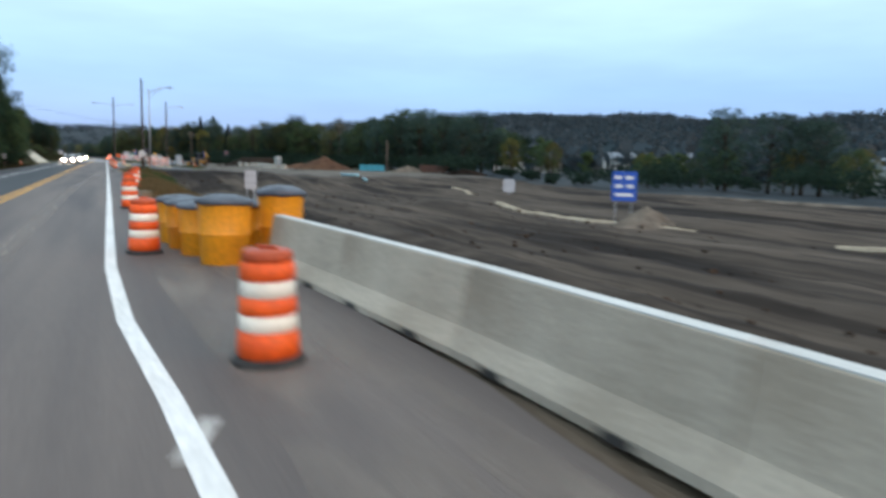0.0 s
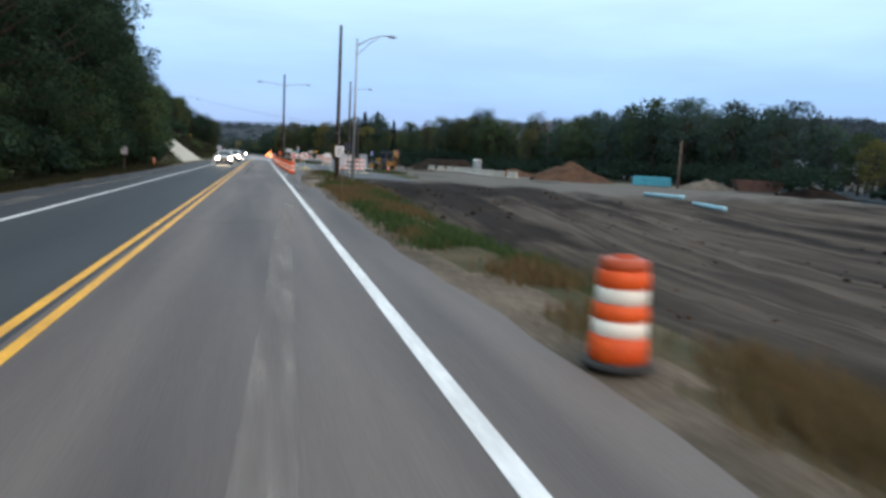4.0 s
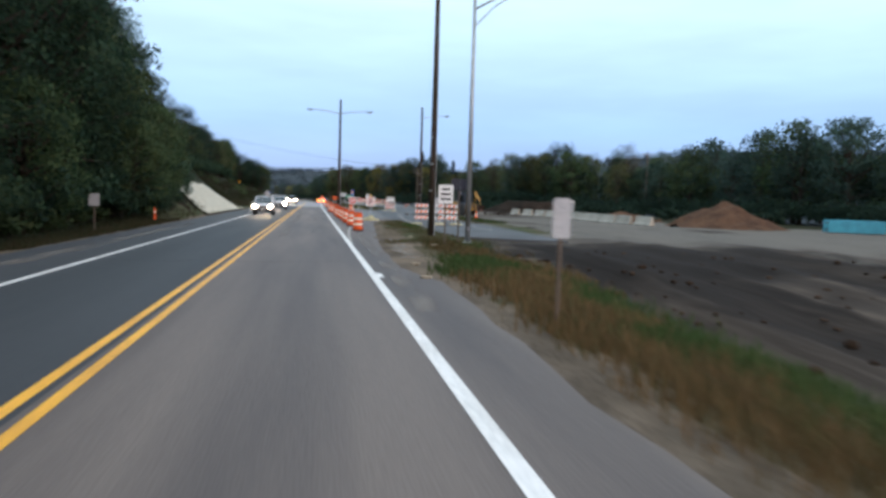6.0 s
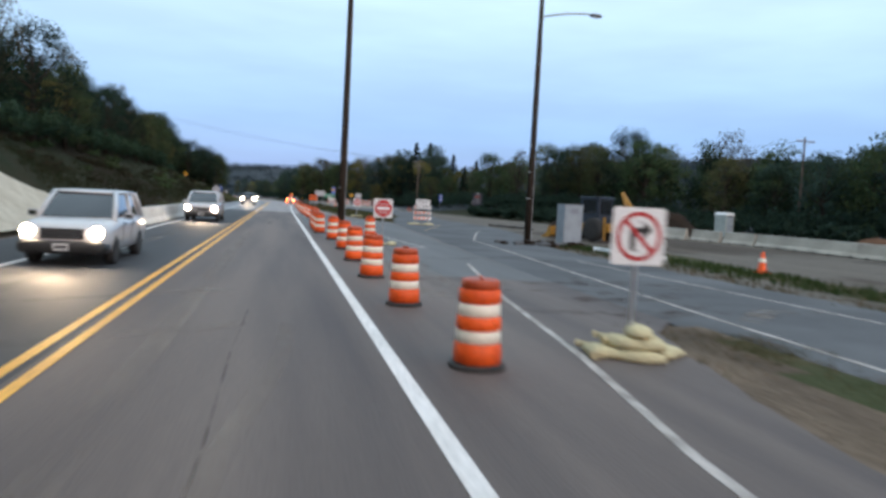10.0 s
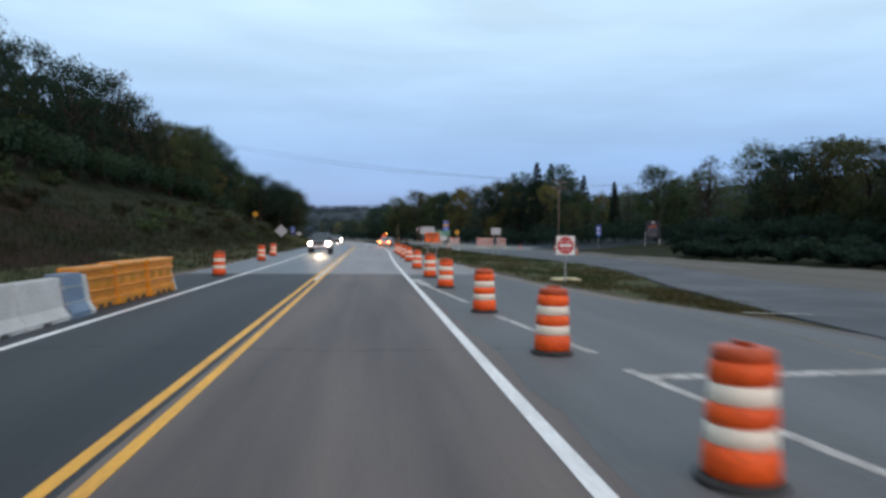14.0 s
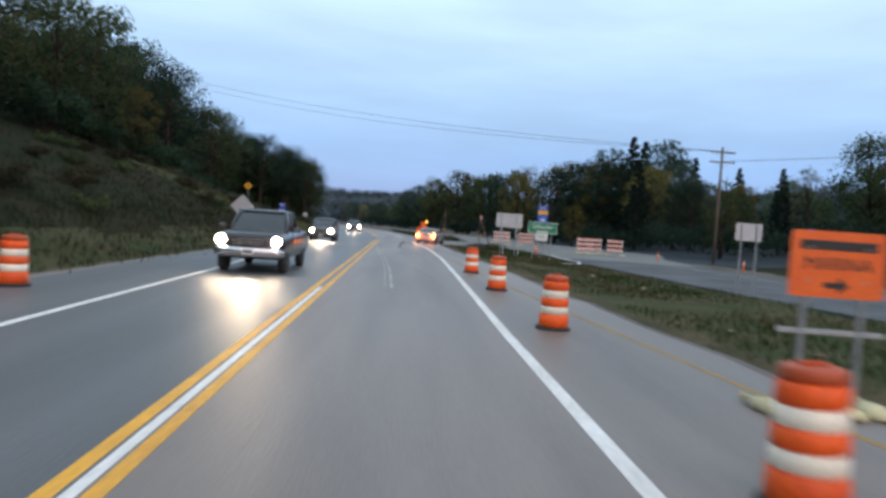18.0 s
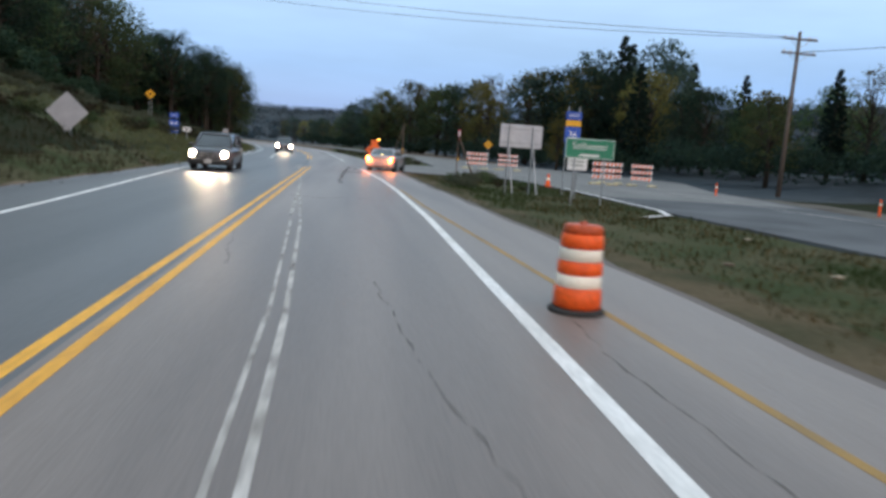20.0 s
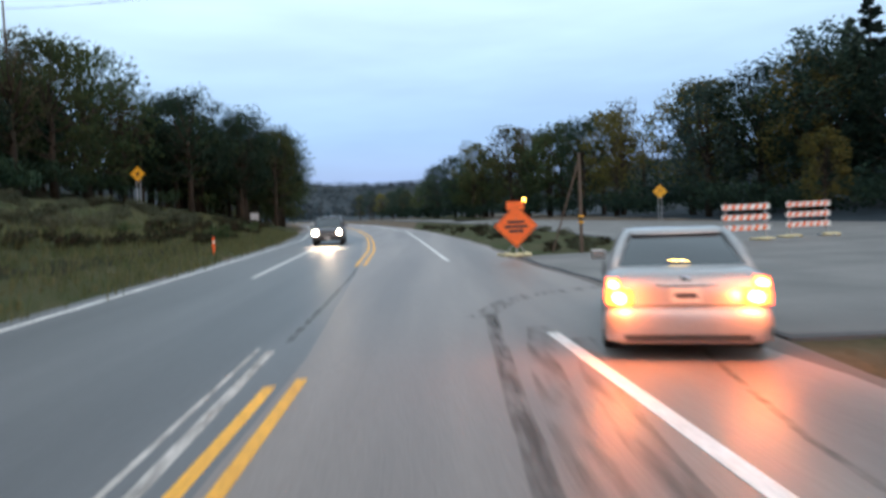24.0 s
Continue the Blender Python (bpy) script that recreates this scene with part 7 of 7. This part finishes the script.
for x, y in ((18.2, 137.6), (13.1, 260.0)):
    cone(x, y, max(0.0, height(x, y)) + 0.002, "orange traffic cone standing by the closed road")
for x, y in ((-7.3, 114.6), (-8.3, 292.0), (24.0, 262.0), (26.5, 252.0), (23.2, 231.0)):
    mk = thing("marker_post", "small orange marker post with a white band", "marker", m=pose(x, y, height(x, y) - 0.05))
    part("post", lathe([(0.07, 0), (0.06, 0.05), (0.05, 0.75), (0.03, 0.8)], 12), ORANGE, mk, shade=True)
    part("band", lathe([(0.056, 0.5), (0.058, 0.505), (0.055, 0.62), (0.052, 0.625)], 12), SHEETING, mk)
for x, y in ((6.7, 101.5), (6.4, 90.3), (6.0, 83.2), (6.9, 96.0), (5.6, 66.0), (4.99, 88.0), (4.78, 84.7)):
    bm = bmesh.new()
    bmesh.ops.create_icosphere(bm, subdivisions=1, radius=0.12)
    for w in bm.verts:
        w.co = Vector((w.co.x * 1.3, w.co.y, w.co.z * 0.35)) * (1 + 0.3 * noise.noise(w.co * 5 + Vector((x, y, 0))))
    tagged(part("flat_stone", bm, SAND), "flat pale stone on the gravel shoulder", "stone", "loose stones").location = (x, y, max(0, height(x, y)) + 0.02)
# broken asphalt and clods at the end of the shoulder
rnd = random.Random(34)
lump_meshes = []
for k in range(5):
    bm = bmesh.new()
    bmesh.ops.create_icosphere(bm, subdivisions=1, radius=0.14)
    for w in bm.verts:
        w.co = Vector((w.co.x * 1.3, w.co.y, w.co.z * 0.6)) * (1 + 0.45 * noise.noise(w.co * 9 + Vector((k, 0, 0))))
    me = bpy.data.meshes.new("lump")
    bm.to_mesh(me)
    bm.free()
    me.materials.append((OLD_ASPHALT, ORANGE_SOIL, BROWN_SOIL, SHOULDER, DARK_SOIL)[k])
    lump_meshes.append(me)
rubble = thing("rubble", "scattered lumps of broken asphalt and orange soil on the verge", "rubble", m=pose(5.2, 20, 0))
for k in range(70):
    y = rnd.uniform(16.5, 32)
    x = rnd.uniform(at_line(EDGE, y) + 0.3, 6.9) if k > 22 else at_line(EDGE, y) + rnd.uniform(0.05, 0.5)
    if k <= 22:
        y = rnd.uniform(17.5, 21)
    ob = new("lump", lump_meshes[0 if k <= 22 and k % 3 else k % 5])
    ob.parent = rubble
    ob.matrix_local = pose(x - 5.2, y - 20, height(x, y) + 0.01, 0, 0, rnd.uniform(0, 360)) @ Matrix.Scale(rnd.uniform(0.25, 0.7), 4)
# clods strewn over the graded field: too many to count
v, f = [], []
clod = bmesh.new()
bmesh.ops.create_icosphere(clod, subdivisions=1, radius=1.0)
shape = [w.co.copy() for w in clod.verts]
sides = [[w.index for w in q.verts] for q in clod.faces]
clod.free()
for k in range(1100):
    x, y = 7.4 + 26 * rnd.random() ** 2.2, rnd.uniform(4, 98)
    s = rnd.uniform(0.04, 0.09) if k % 9 else rnd.uniform(0.09, 0.16)
    z = height(x, y) - 0.03
    n = len(v)
    for w in shape:
        q = 1 + 0.4 * noise.noise(w * 1.3 + Vector((k, 0, 0)))
        v.append((x + w.x * s * q * 1.2, y + w.y * s * q, z + w.z * s * q * 0.7))
    f += [[n + a for a in side] for side in sides]
clods = raw("soil_clods", v, f, material("clod_soil", (0.070, 0.044, 0.029), (0.022, 0.015, 0.011), 0.8, 0.95, 0, 1.0, 8, island=0.4))
tagged(clods, "dark clods of soil strewn over the graded field", "soil", kind="stuff")
rnd = random.Random(33)
for k in range(16):
    x, y = rnd.uniform(7.5, 12.5), rnd.uniform(205, 250)
    bm = bmesh.new()
    bmesh.ops.create_icosphere(bm, subdivisions=1, radius=rnd.uniform(0.04, 0.09))
    for w in bm.verts:
        w.co = Vector((w.co.x * 1.5, w.co.y, w.co.z * 0.45)) * (1 + 0.3 * noise.noise(w.co * 5 + Vector((x, y, 0))))
    tagged(part("rock", bm, SHOULDER if k % 3 else SAND), "dull rock lying in the median grass", "stone", "rocks in the median").location = (x, y, height(x, y) + 0.02)

# backhoe loader
bh = thing("backhoe_loader", "dirty yellow backhoe loader with a dark cab, parked", "digger", m=pose(21.1, 157.6, height(21.1, 157.6) - 0.05, 0, 0, 24))


def wheel(parent, x, y, r, w, rim=GALV):
    t = part("wheel", lathe([(r * 0.55, -w / 2), (r * 0.92, -w / 2), (r, -w * 0.35), (r, w * 0.35), (r * 0.92, w / 2), (r * 0.55, w / 2)], 28), RUBBER, parent, "black tyre", True)
    t.matrix_local = pose(x, y, r, 0, 90, 0)
    q = part("rim", lathe([(r * 0.18, -w * 0.42), (r * 0.5, -w * 0.36), (r * 0.57, -w * 0.48), (r * 0.57, w * 0.48), (r * 0.5, w * 0.36), (r * 0.18, w * 0.42)], 24), rim, t)
    for k in range(5):
        a = 2 * math.pi * k / 5
        part("nut", lathe([(0.018, -w * 0.45), (0.018, w * 0.45)], 6), GALV, q).location = (r * 0.3 * math.cos(a), r * 0.3 * math.sin(a), 0)
    return t


for sx in (-0.8, 0.8):
    wheel(bh, sx, -1.0, 0.72, 0.46, BACKHOE_YELLOW)
    wheel(bh, sx, 1.35, 0.46, 0.32, BACKHOE_YELLOW)
part("chassis", box(0.9, 3.8, 0.5, (0, 0.1, 0.85), 0.06), BACKHOE_YELLOW, bh)
part("bonnet", box(0.85, 1.5, 0.65, (0, 1.2, 1.35), 0.1), BACKHOE_YELLOW, bh)
part("exhaust", tube([(0.25, 1.3, 1.6), (0.25, 1.3, 2.3)], 0.04, 8), RUST, bh)
cab = part("cab", box(1.25, 1.5, 1.5, (0, -0.45, 1.85), 0.06), BACKHOE_BLUE, bh, "dark glazed cab")
part("cab_roof", box(1.4, 1.65, 0.12, (0, -0.45, 2.66), 0.04), BACKHOE_BLUE, bh)
for sx in (-0.63, 0.63):
    part("window", box(0.02, 1.1, 0.85, (sx, -0.45, 2.1), 0.005), CAR_GLASS, cab)
part("window", box(1.0, 0.02, 0.85, (0, 0.31, 2.1), 0.005), CAR_GLASS, cab)
part("window", box(1.0, 0.02, 0.85, (0, -1.21, 2.1), 0.005), CAR_GLASS, cab)
for sx in (-0.45, 0.45):
    part("loader_arm", tube([(sx, 0.4, 1.5), (sx, 1.6, 1.25), (sx, 2.4, 0.55)], [0.1, 0.11, 0.08], 8), BACKHOE_YELLOW, bh)
    part("ram", tube([(sx, 0.7, 0.8), (sx, 1.9, 1.0)], 0.05, 8), GALV, bh)
part("loader_bucket", slab([(2.3, 0.75), (2.25, 0.2), (2.5, 0.05), (3.15, 0.02), (2.6, 0.35), (2.5, 0.75)], 2.2), BACKHOE_YELLOW, bh).matrix_local = pose(0, 0, 0, 0, 0, 90)
boom = part("boom", tube([(0.1, -1.7, 1.0), (0.25, -2.5, 2.3), (0.3, -2.1, 3.0)], [0.16, 0.17, 0.11], 8), BACKHOE_YELLOW, bh)
part("dipper", tube([(0.3, -2.1, 3.0), (0.35, -3.0, 1.9), (0.35, -3.2, 1.2)], [0.12, 0.12, 0.08], 8), BACKHOE_YELLOW, bh)
part("digging_bucket", slab([(-3.6, 1.3), (-3.1, 1.3), (-2.85, 0.9), (-3.0, 0.55), (-3.5, 0.5), (-3.3, 0.85)], 0.6), RUST, bh).matrix_local = pose(0.35, 0, 0, 0, 0, 90)
for sx in (-0.75, 0.75):
    part("stabiliser", tube([(sx, -1.75, 1.5), (sx, -1.8, 0.1)], 0.08, 8), BACKHOE_YELLOW, bh)
    part("stabiliser_foot", box(0.4, 0.4, 0.06, (sx, -1.8, 0.08)), RUST, bh)

# pale low buildings behind the bushes
for x, y, w, yaw in ((98, 150, 16, 40), (108, 118, 18, 30), (112, 70, 10, 15), (100, 58, 7, 10)):
    hs = thing("shed", "pale low building half hidden behind bushes", "building", "sheds beyond the site", pose(x, y, height(x, y), 0, 0, yaw))
    part("wall", box(6, w, 3.4, (0, 0, 1.7)), CONCRETE_TOP, hs)
    bm = bmesh.new()
    slab([(-3.4, 3.4), (0, 5.0), (3.4, 3.4)], w + 0.6, bm=bm)
    part("roof", bm, LAMP_GREY, hs, "grey pitched roof")
    for k in range(int(w / 4)):
        wi = part("window", box(0.06, 1.3, 1.1, (-3.02, -w / 2 + 2.2 + 4 * k, 1.8)), CAR_GLASS, hs)
        part("frame", box(0.08, 1.45, 0.08, (-3.04, -w / 2 + 2.2 + 4 * k, 1.2)), SIGN_WHITE, wi)


# ---- vehicles ----
def loft(stations, ring):
    """Body through stations (y, half width, bottom, top); ring gives (width factor, height factor) from sill to top."""
    bm = bmesh.new()
    loops = []
    for y, hw, zb, zt in stations:
        right = [(hw * a, zb + (zt - zb) * b) for a, b in ring]
        pts = right + [(-x, z) for x, z in right[::-1]]
        loops.append([bm.verts.new((x, y, z)) for x, z in pts])
    n = len(loops[0])
    for p, q in zip(loops, loops[1:]):
        for i in range(n):
            bm.faces.new((p[i], p[(i + 1) % n], q[(i + 1) % n], q[i]))
    bm.faces.new(loops[0])
    bm.faces.new(loops[-1][::-1])
    bmesh.ops.recalc_face_normals(bm, faces=bm.faces)
    return bm


RING = [(0.80, 0.0), (0.97, 0.10), (1.0, 0.45), (0.985, 0.72), (0.93, 0.93), (0.80, 1.0)]


def cabin(parent, paint, base, roof):
    """Glasshouse from base (half width, z, rear y, front y) and roof the same; painted roof and pillars."""
    bw, bz, b0, b1 = base
    rw, rz, r0, r1 = roof
    bm = bmesh.new()
    v = [bm.verts.new(p) for p in ((-bw, b0, bz), (bw, b0, bz), (bw, b1, bz), (-bw, b1, bz), (-rw, r0, rz), (rw, r0, rz), (rw, r1, rz), (-rw, r1, rz))]
    for f in ((3, 2, 1, 0), (4, 5, 6, 7), (0, 1, 5, 4), (1, 2, 6, 5), (2, 3, 7, 6), (3, 0, 4, 7)):
        bm.faces.new([v[i] for i in f])
    bmesh.ops.recalc_face_normals(bm, faces=bm.faces)
    bmesh.ops.bevel(bm, geom=bm.edges[:], offset=0.07, segments=3, affect="EDGES", profile=0.6)
    part("glass", bm, CAR_GLASS, parent, "dark window glass", True)
    roof_bm = loft([(r0 - 0.06, rw * 0.9, rz - 0.02, rz + 0.015), (r0 + 0.12, rw + 0.02, rz - 0.03, rz + 0.05), ((r0 + r1) / 2, rw + 0.03, rz - 0.03, rz + 0.07), (r1 - 0.12, rw + 0.02, rz - 0.03, rz + 0.045), (r1 + 0.06, rw * 0.9, rz - 0.02, rz + 0.01)], RING)
    part("roof", roof_bm, paint, parent, shade=True)
    mid_b, mid_r = (b0 * 0.45 + b1 * 0.55), (r0 * 0.45 + r1 * 0.55)
    for s in (-1, 1):
        for (pb, pr, w) in ((b0, r0, 0.06), (mid_b, mid_r, 0.04), (b1, r1, 0.045)):
            part("pillar", tube([(s * (bw + 0.005), pb, bz - 0.05), (s * (bw * 0.5 + rw * 0.5 + 0.02), (pb + pr) / 2, (bz + rz) / 2), (s * (rw + 0.005), pr, rz + 0.01)], w, 6), paint, parent, shade=True)


def mirrors(parent, paint, hw, y, z):
    for s in (-1, 1):
        q = part("side_mirror", box(0.22, 0.12, 0.15, (s * (hw + 0.12), y, z), 0.03), paint, parent)
        part("mirror_glass", box(0.17, 0.01, 0.11, (s * (hw + 0.12), y - 0.064, z), 0.003), CHROME, q)


def door_lines(parent, hw, ys, z0, z1):
    for s in (-1, 1):
        for y in ys:
            part("door_seam", box(0.006, 0.012, z1 - z0, (s * (hw + 0.002), y, (z0 + z1) / 2)), CAR_TRIM, parent)
        for y in ys[:-1]:
            part("door_handle", box(0.03, 0.18, 0.035, (s * (hw + 0.008), y + 0.2, z1 - 0.08), 0.008), CAR_TRIM, parent)


def sedan(m):
    c = thing("sedan_car", "silver sedan with brake lamps lit, turning at the crossing", "car", m=m)
    body = part("body", loft([(0.0, 0.72, 0.40, 0.84), (0.05, 0.82, 0.34, 0.92), (0.22, 0.875, 0.22, 0.965), (0.8, 0.885, 0.18, 0.985), (1.8, 0.885, 0.18, 0.96), (3.2, 0.885, 0.18, 0.96), (3.6, 0.88, 0.2, 0.92), (4.3, 0.84, 0.22, 0.80), (4.52, 0.76, 0.26, 0.72), (4.6, 0.62, 0.34, 0.62)], RING), CAR_SILVER, c, shade=True)
    cabin(c, CAR_SILVER, (0.76, 0.95, 0.62, 3.5), (0.58, 1.33, 1.34, 2.65))
    part("rear_bumper", loft([(-0.11, 0.70, 0.25, 0.55), (-0.08, 0.80, 0.20, 0.58), (0.02, 0.875, 0.18, 0.59), (0.3, 0.895, 0.18, 0.58)], RING), CAR_SILVER, c, shade=True)
    part("bumper_trim", box(1.3, 0.02, 0.07, (0, -0.105, 0.27), 0.01), CAR_TRIM, c)
    part("trunk_seam", box(1.16, 0.006, 0.01, (0, 0.0, 0.60)), CAR_TRIM, body)
    part("chrome_strip", box(0.62, 0.02, 0.025, (0, -0.004, 0.825), 0.006), CHROME, c)
    part("badge", lathe([(0.045, 0), (0.045, 0.01), (0.02, 0.014)], 14), CHROME, c).matrix_local = pose(0, 0.025, 0.885, 90)
    pl = part("number_plate", box(0.31, 0.012, 0.155, (0, -0.012, 0.715), 0.004), PLATE, c, "pale number plate")
    part("text_bar", box(0.23, 0.004, 0.06, (0, -0.02, 0.71)), CAR_GREY, pl)
    for s in (-1, 1):
        lamp = part("tail_lamp", loft([(0.0, 0.14, 0.61, 0.78), (0.12, 0.15, 0.60, 0.80), (0.30, 0.10, 0.62, 0.80)], RING), TAIL, c, "glowing red tail lamp", True)
        lamp.location = (s * 0.70, -0.035, 0)
        part("bulb", lathe([(0.02, 0), (0.065, 0.01), (0.06, 0.03), (0.02, 0.035)], 14), TAIL_CORE, lamp).matrix_local = pose(0.0, -0.004, 0.695, 90)
        upper = part("upper_tail_lamp", loft([(0.0, 0.065, 0.79, 0.895), (0.10, 0.07, 0.785, 0.905), (0.24, 0.05, 0.79, 0.90)], RING), TAIL, c, "small round-topped upper tail lamp, lit", True)
        upper.location = (s * 0.76, -0.03, 0)
        part("bulb", lathe([(0.015, 0), (0.045, 0.01), (0.04, 0.03), (0.02, 0.035)], 14), TAIL_CORE, upper).matrix_local = pose(0, -0.004, 0.845, 90)
        part("exhaust", tube([(s * 0.5, -0.06, 0.27), (s * 0.5, 0.4, 0.27)], 0.035, 8), CHROME, c)
        for y in (0.88, 3.62):
            wheel(c, s * 0.775, y, 0.315, 0.205)
            part("wheel_arch", lathe([(0.36, -0.02), (0.37, 0.0), (0.36, 0.02)], 24), CAR_TRIM, c).matrix_local = pose(s * 0.872, y, 0.33, 0, 90, 0)
    part("centre_brake_lamp", box(0.20, 0.03, 0.045, (0, 0.78, 1.01), 0.01), TAIL_CORE, c, "lit high brake lamp")
    part("parcel_shelf", box(1.2, 0.5, 0.02, (0, 0.95, 0.955)), CAR_TRIM, c)
    mirrors(c, CAR_SILVER, 0.86, 3.0, 0.97)
    door_lines(c, 0.885, (1.25, 2.2, 3.15), 0.3, 0.93)
    return c


def oncoming(name, label, paint, kind, m):
    """A vehicle that faces the camera with its head lamps on; its front is at local y = 0, its tail at +y."""
    c = thing(name, label, "car", m=m)
    if kind == "pickup":
        body = [(0.0, 0.80, 0.55, 1.02), (0.08, 0.93, 0.45, 1.12), (0.4, 0.98, 0.40, 1.16), (1.4, 1.0, 0.38, 1.2), (3.4, 1.0, 0.38, 1.2), (5.4, 0.98, 0.42, 1.2), (5.5, 0.9, 0.5, 1.15)]
        part("body", loft(body, RING), paint, c, shade=True)
        cabin(c, paint, (0.84, 1.17, 1.35, 3.45), (0.68, 1.78, 1.95, 3.25))
        part("cargo_bed", box(1.5, 1.9, 0.05, (0, 4.4, 1.205)), CAR_TRIM, c)
        hw, zl, track, r, ys = 1.0, 0.92, 0.86, 0.39, (0.95, 4.35)
    elif kind == "van":
        body = [(0.0, 0.74, 0.45, 0.86), (0.08, 0.88, 0.34, 0.98), (0.5, 0.95, 0.28, 1.06), (1.2, 0.97, 0.26, 1.12), (3.0, 0.97, 0.26, 1.14), (4.7, 0.95, 0.3, 1.12), (4.8, 0.88, 0.4, 1.05)]
        part("body", loft(body, RING), paint, c, shade=True)
        cabin(c, paint, (0.86, 1.09, 0.75, 4.7), (0.70, 1.68, 1.65, 4.5))
        hw, zl, track, r, ys = 0.97, 0.74, 0.84, 0.33, (0.9, 3.85)
    else:
        body = [(0.0, 0.72, 0.42, 0.76), (0.08, 0.84, 0.32, 0.88), (0.5, 0.90, 0.26, 0.98), (1.2, 0.91, 0.24, 1.03), (3.0, 0.91, 0.24, 1.05), (4.4, 0.89, 0.28, 1.04), (4.5, 0.82, 0.36, 0.98)]
        part("body", loft(body, RING), paint, c, shade=True)
        cabin(c, paint, (0.80, 1.01, 1.05, 4.35), (0.64, 1.60, 1.85, 4.15))
        hw, zl, track, r, ys = 0.91, 0.72, 0.79, 0.34, (0.88, 3.6)
    part("grille", box(hw * 0.95, 0.04, 0.24, (0, 0.005, zl - 0.02), 0.01), CAR_TRIM, c)
    for k in range(3):
        part("grille_bar", box(hw * 0.9, 0.03, 0.02, (0, -0.012, zl - 0.09 + 0.07 * k), 0.004), CHROME, c)
    part("front_bumper", loft([(-0.09, hw * 0.8, zl - 0.42, zl - 0.2), (-0.04, hw * 0.95, zl - 0.45, zl - 0.17), (0.3, hw, zl - 0.45, zl - 0.18)], RING), CAR_TRIM if kind != "pickup" else CHROME, c, shade=True)
    pl = part("number_plate", box(0.31, 0.012, 0.155, (0, -0.10, zl - 0.30), 0.004), PLATE, c, "pale number plate")
    part("text_bar", box(0.23, 0.004, 0.06, (0, -0.108, zl - 0.30)), CAR_GREY, pl)
    for s in (-1, 1):
        h = part("head_lamp", lathe([(0.02, 0), (0.125, 0.015), (0.135, 0.05), (0.12, 0.14)], 18), HEAD, c, "glowing head lamp")
        h.matrix_local = pose(s * (hw - 0.23), -0.02, zl + 0.02, -90)
        part("lamp_rim", lathe([(0.14, 0.0), (0.155, 0.02), (0.155, 0.08), (0.13, 0.1)], 18), CHROME, c).matrix_local = pose(s * (hw - 0.23), 0.01, zl + 0.02, -90)
        for y in ys:
            wheel(c, s * track, y, r, 0.23)
    mirrors(c, paint, hw, 1.5, zl + 0.36)
    door_lines(c, hw, (1.5, 2.5, 3.4), 0.45, zl + 0.25)
    beam = new("head_lamp_beam", bpy.data.lights.new("head_lamp_beam", "SPOT"))
    beam.data.energy, beam.data.color, beam.data.spot_size, beam.data.spot_blend, beam.data.shadow_soft_size = 420.0, (1.0, 0.80, 0.5), radians(70), 0.8, 0.12
    beam.matrix_world = m @ look((0, -0.25, zl + 0.02), (0.6, -14, 0.0))
    return c


lead = sedan(pose(4.3, 266.95, 0.0, 0, 0, -15))
for s in (-0.72, 0.72):
    bl = new("brake_lamp_glow", bpy.data.lights.new("brake_lamp_glow", "POINT"))
    bl.data.energy, bl.data.color, bl.data.shadow_soft_size = 62.0, (1.0, 0.24, 0.05), 0.1
    bl.matrix_world = pose(4.3, 266.95, 0.0, 0, 0, -15) @ pose(s, -0.24, 0.70)
oncoming("pickup_truck", "dark pickup truck with its head lamps on", CAR_DARK, "pickup", pose(-2.35, 223.5, 0.0))
oncoming("suv_car", "grey off-road car with its head lamps on", CAR_GREY, "suv", pose(-3.75, 255.0, 0.0))
oncoming("minivan", "pale silver minivan with its head lamps on", CAR_WHITE, "van", pose(-2.1, 159.5, 0.0))
oncoming("hatchback_car", "pale car with its head lamps on", CAR_WHITE, "suv", pose(-2.2, 133.5, 0.0))
oncoming("distant_car", "distant oncoming car with its head lamps on", CAR_GREY, "suv", pose(-4.2, 300.0, 0.0, 0, 0, 4))
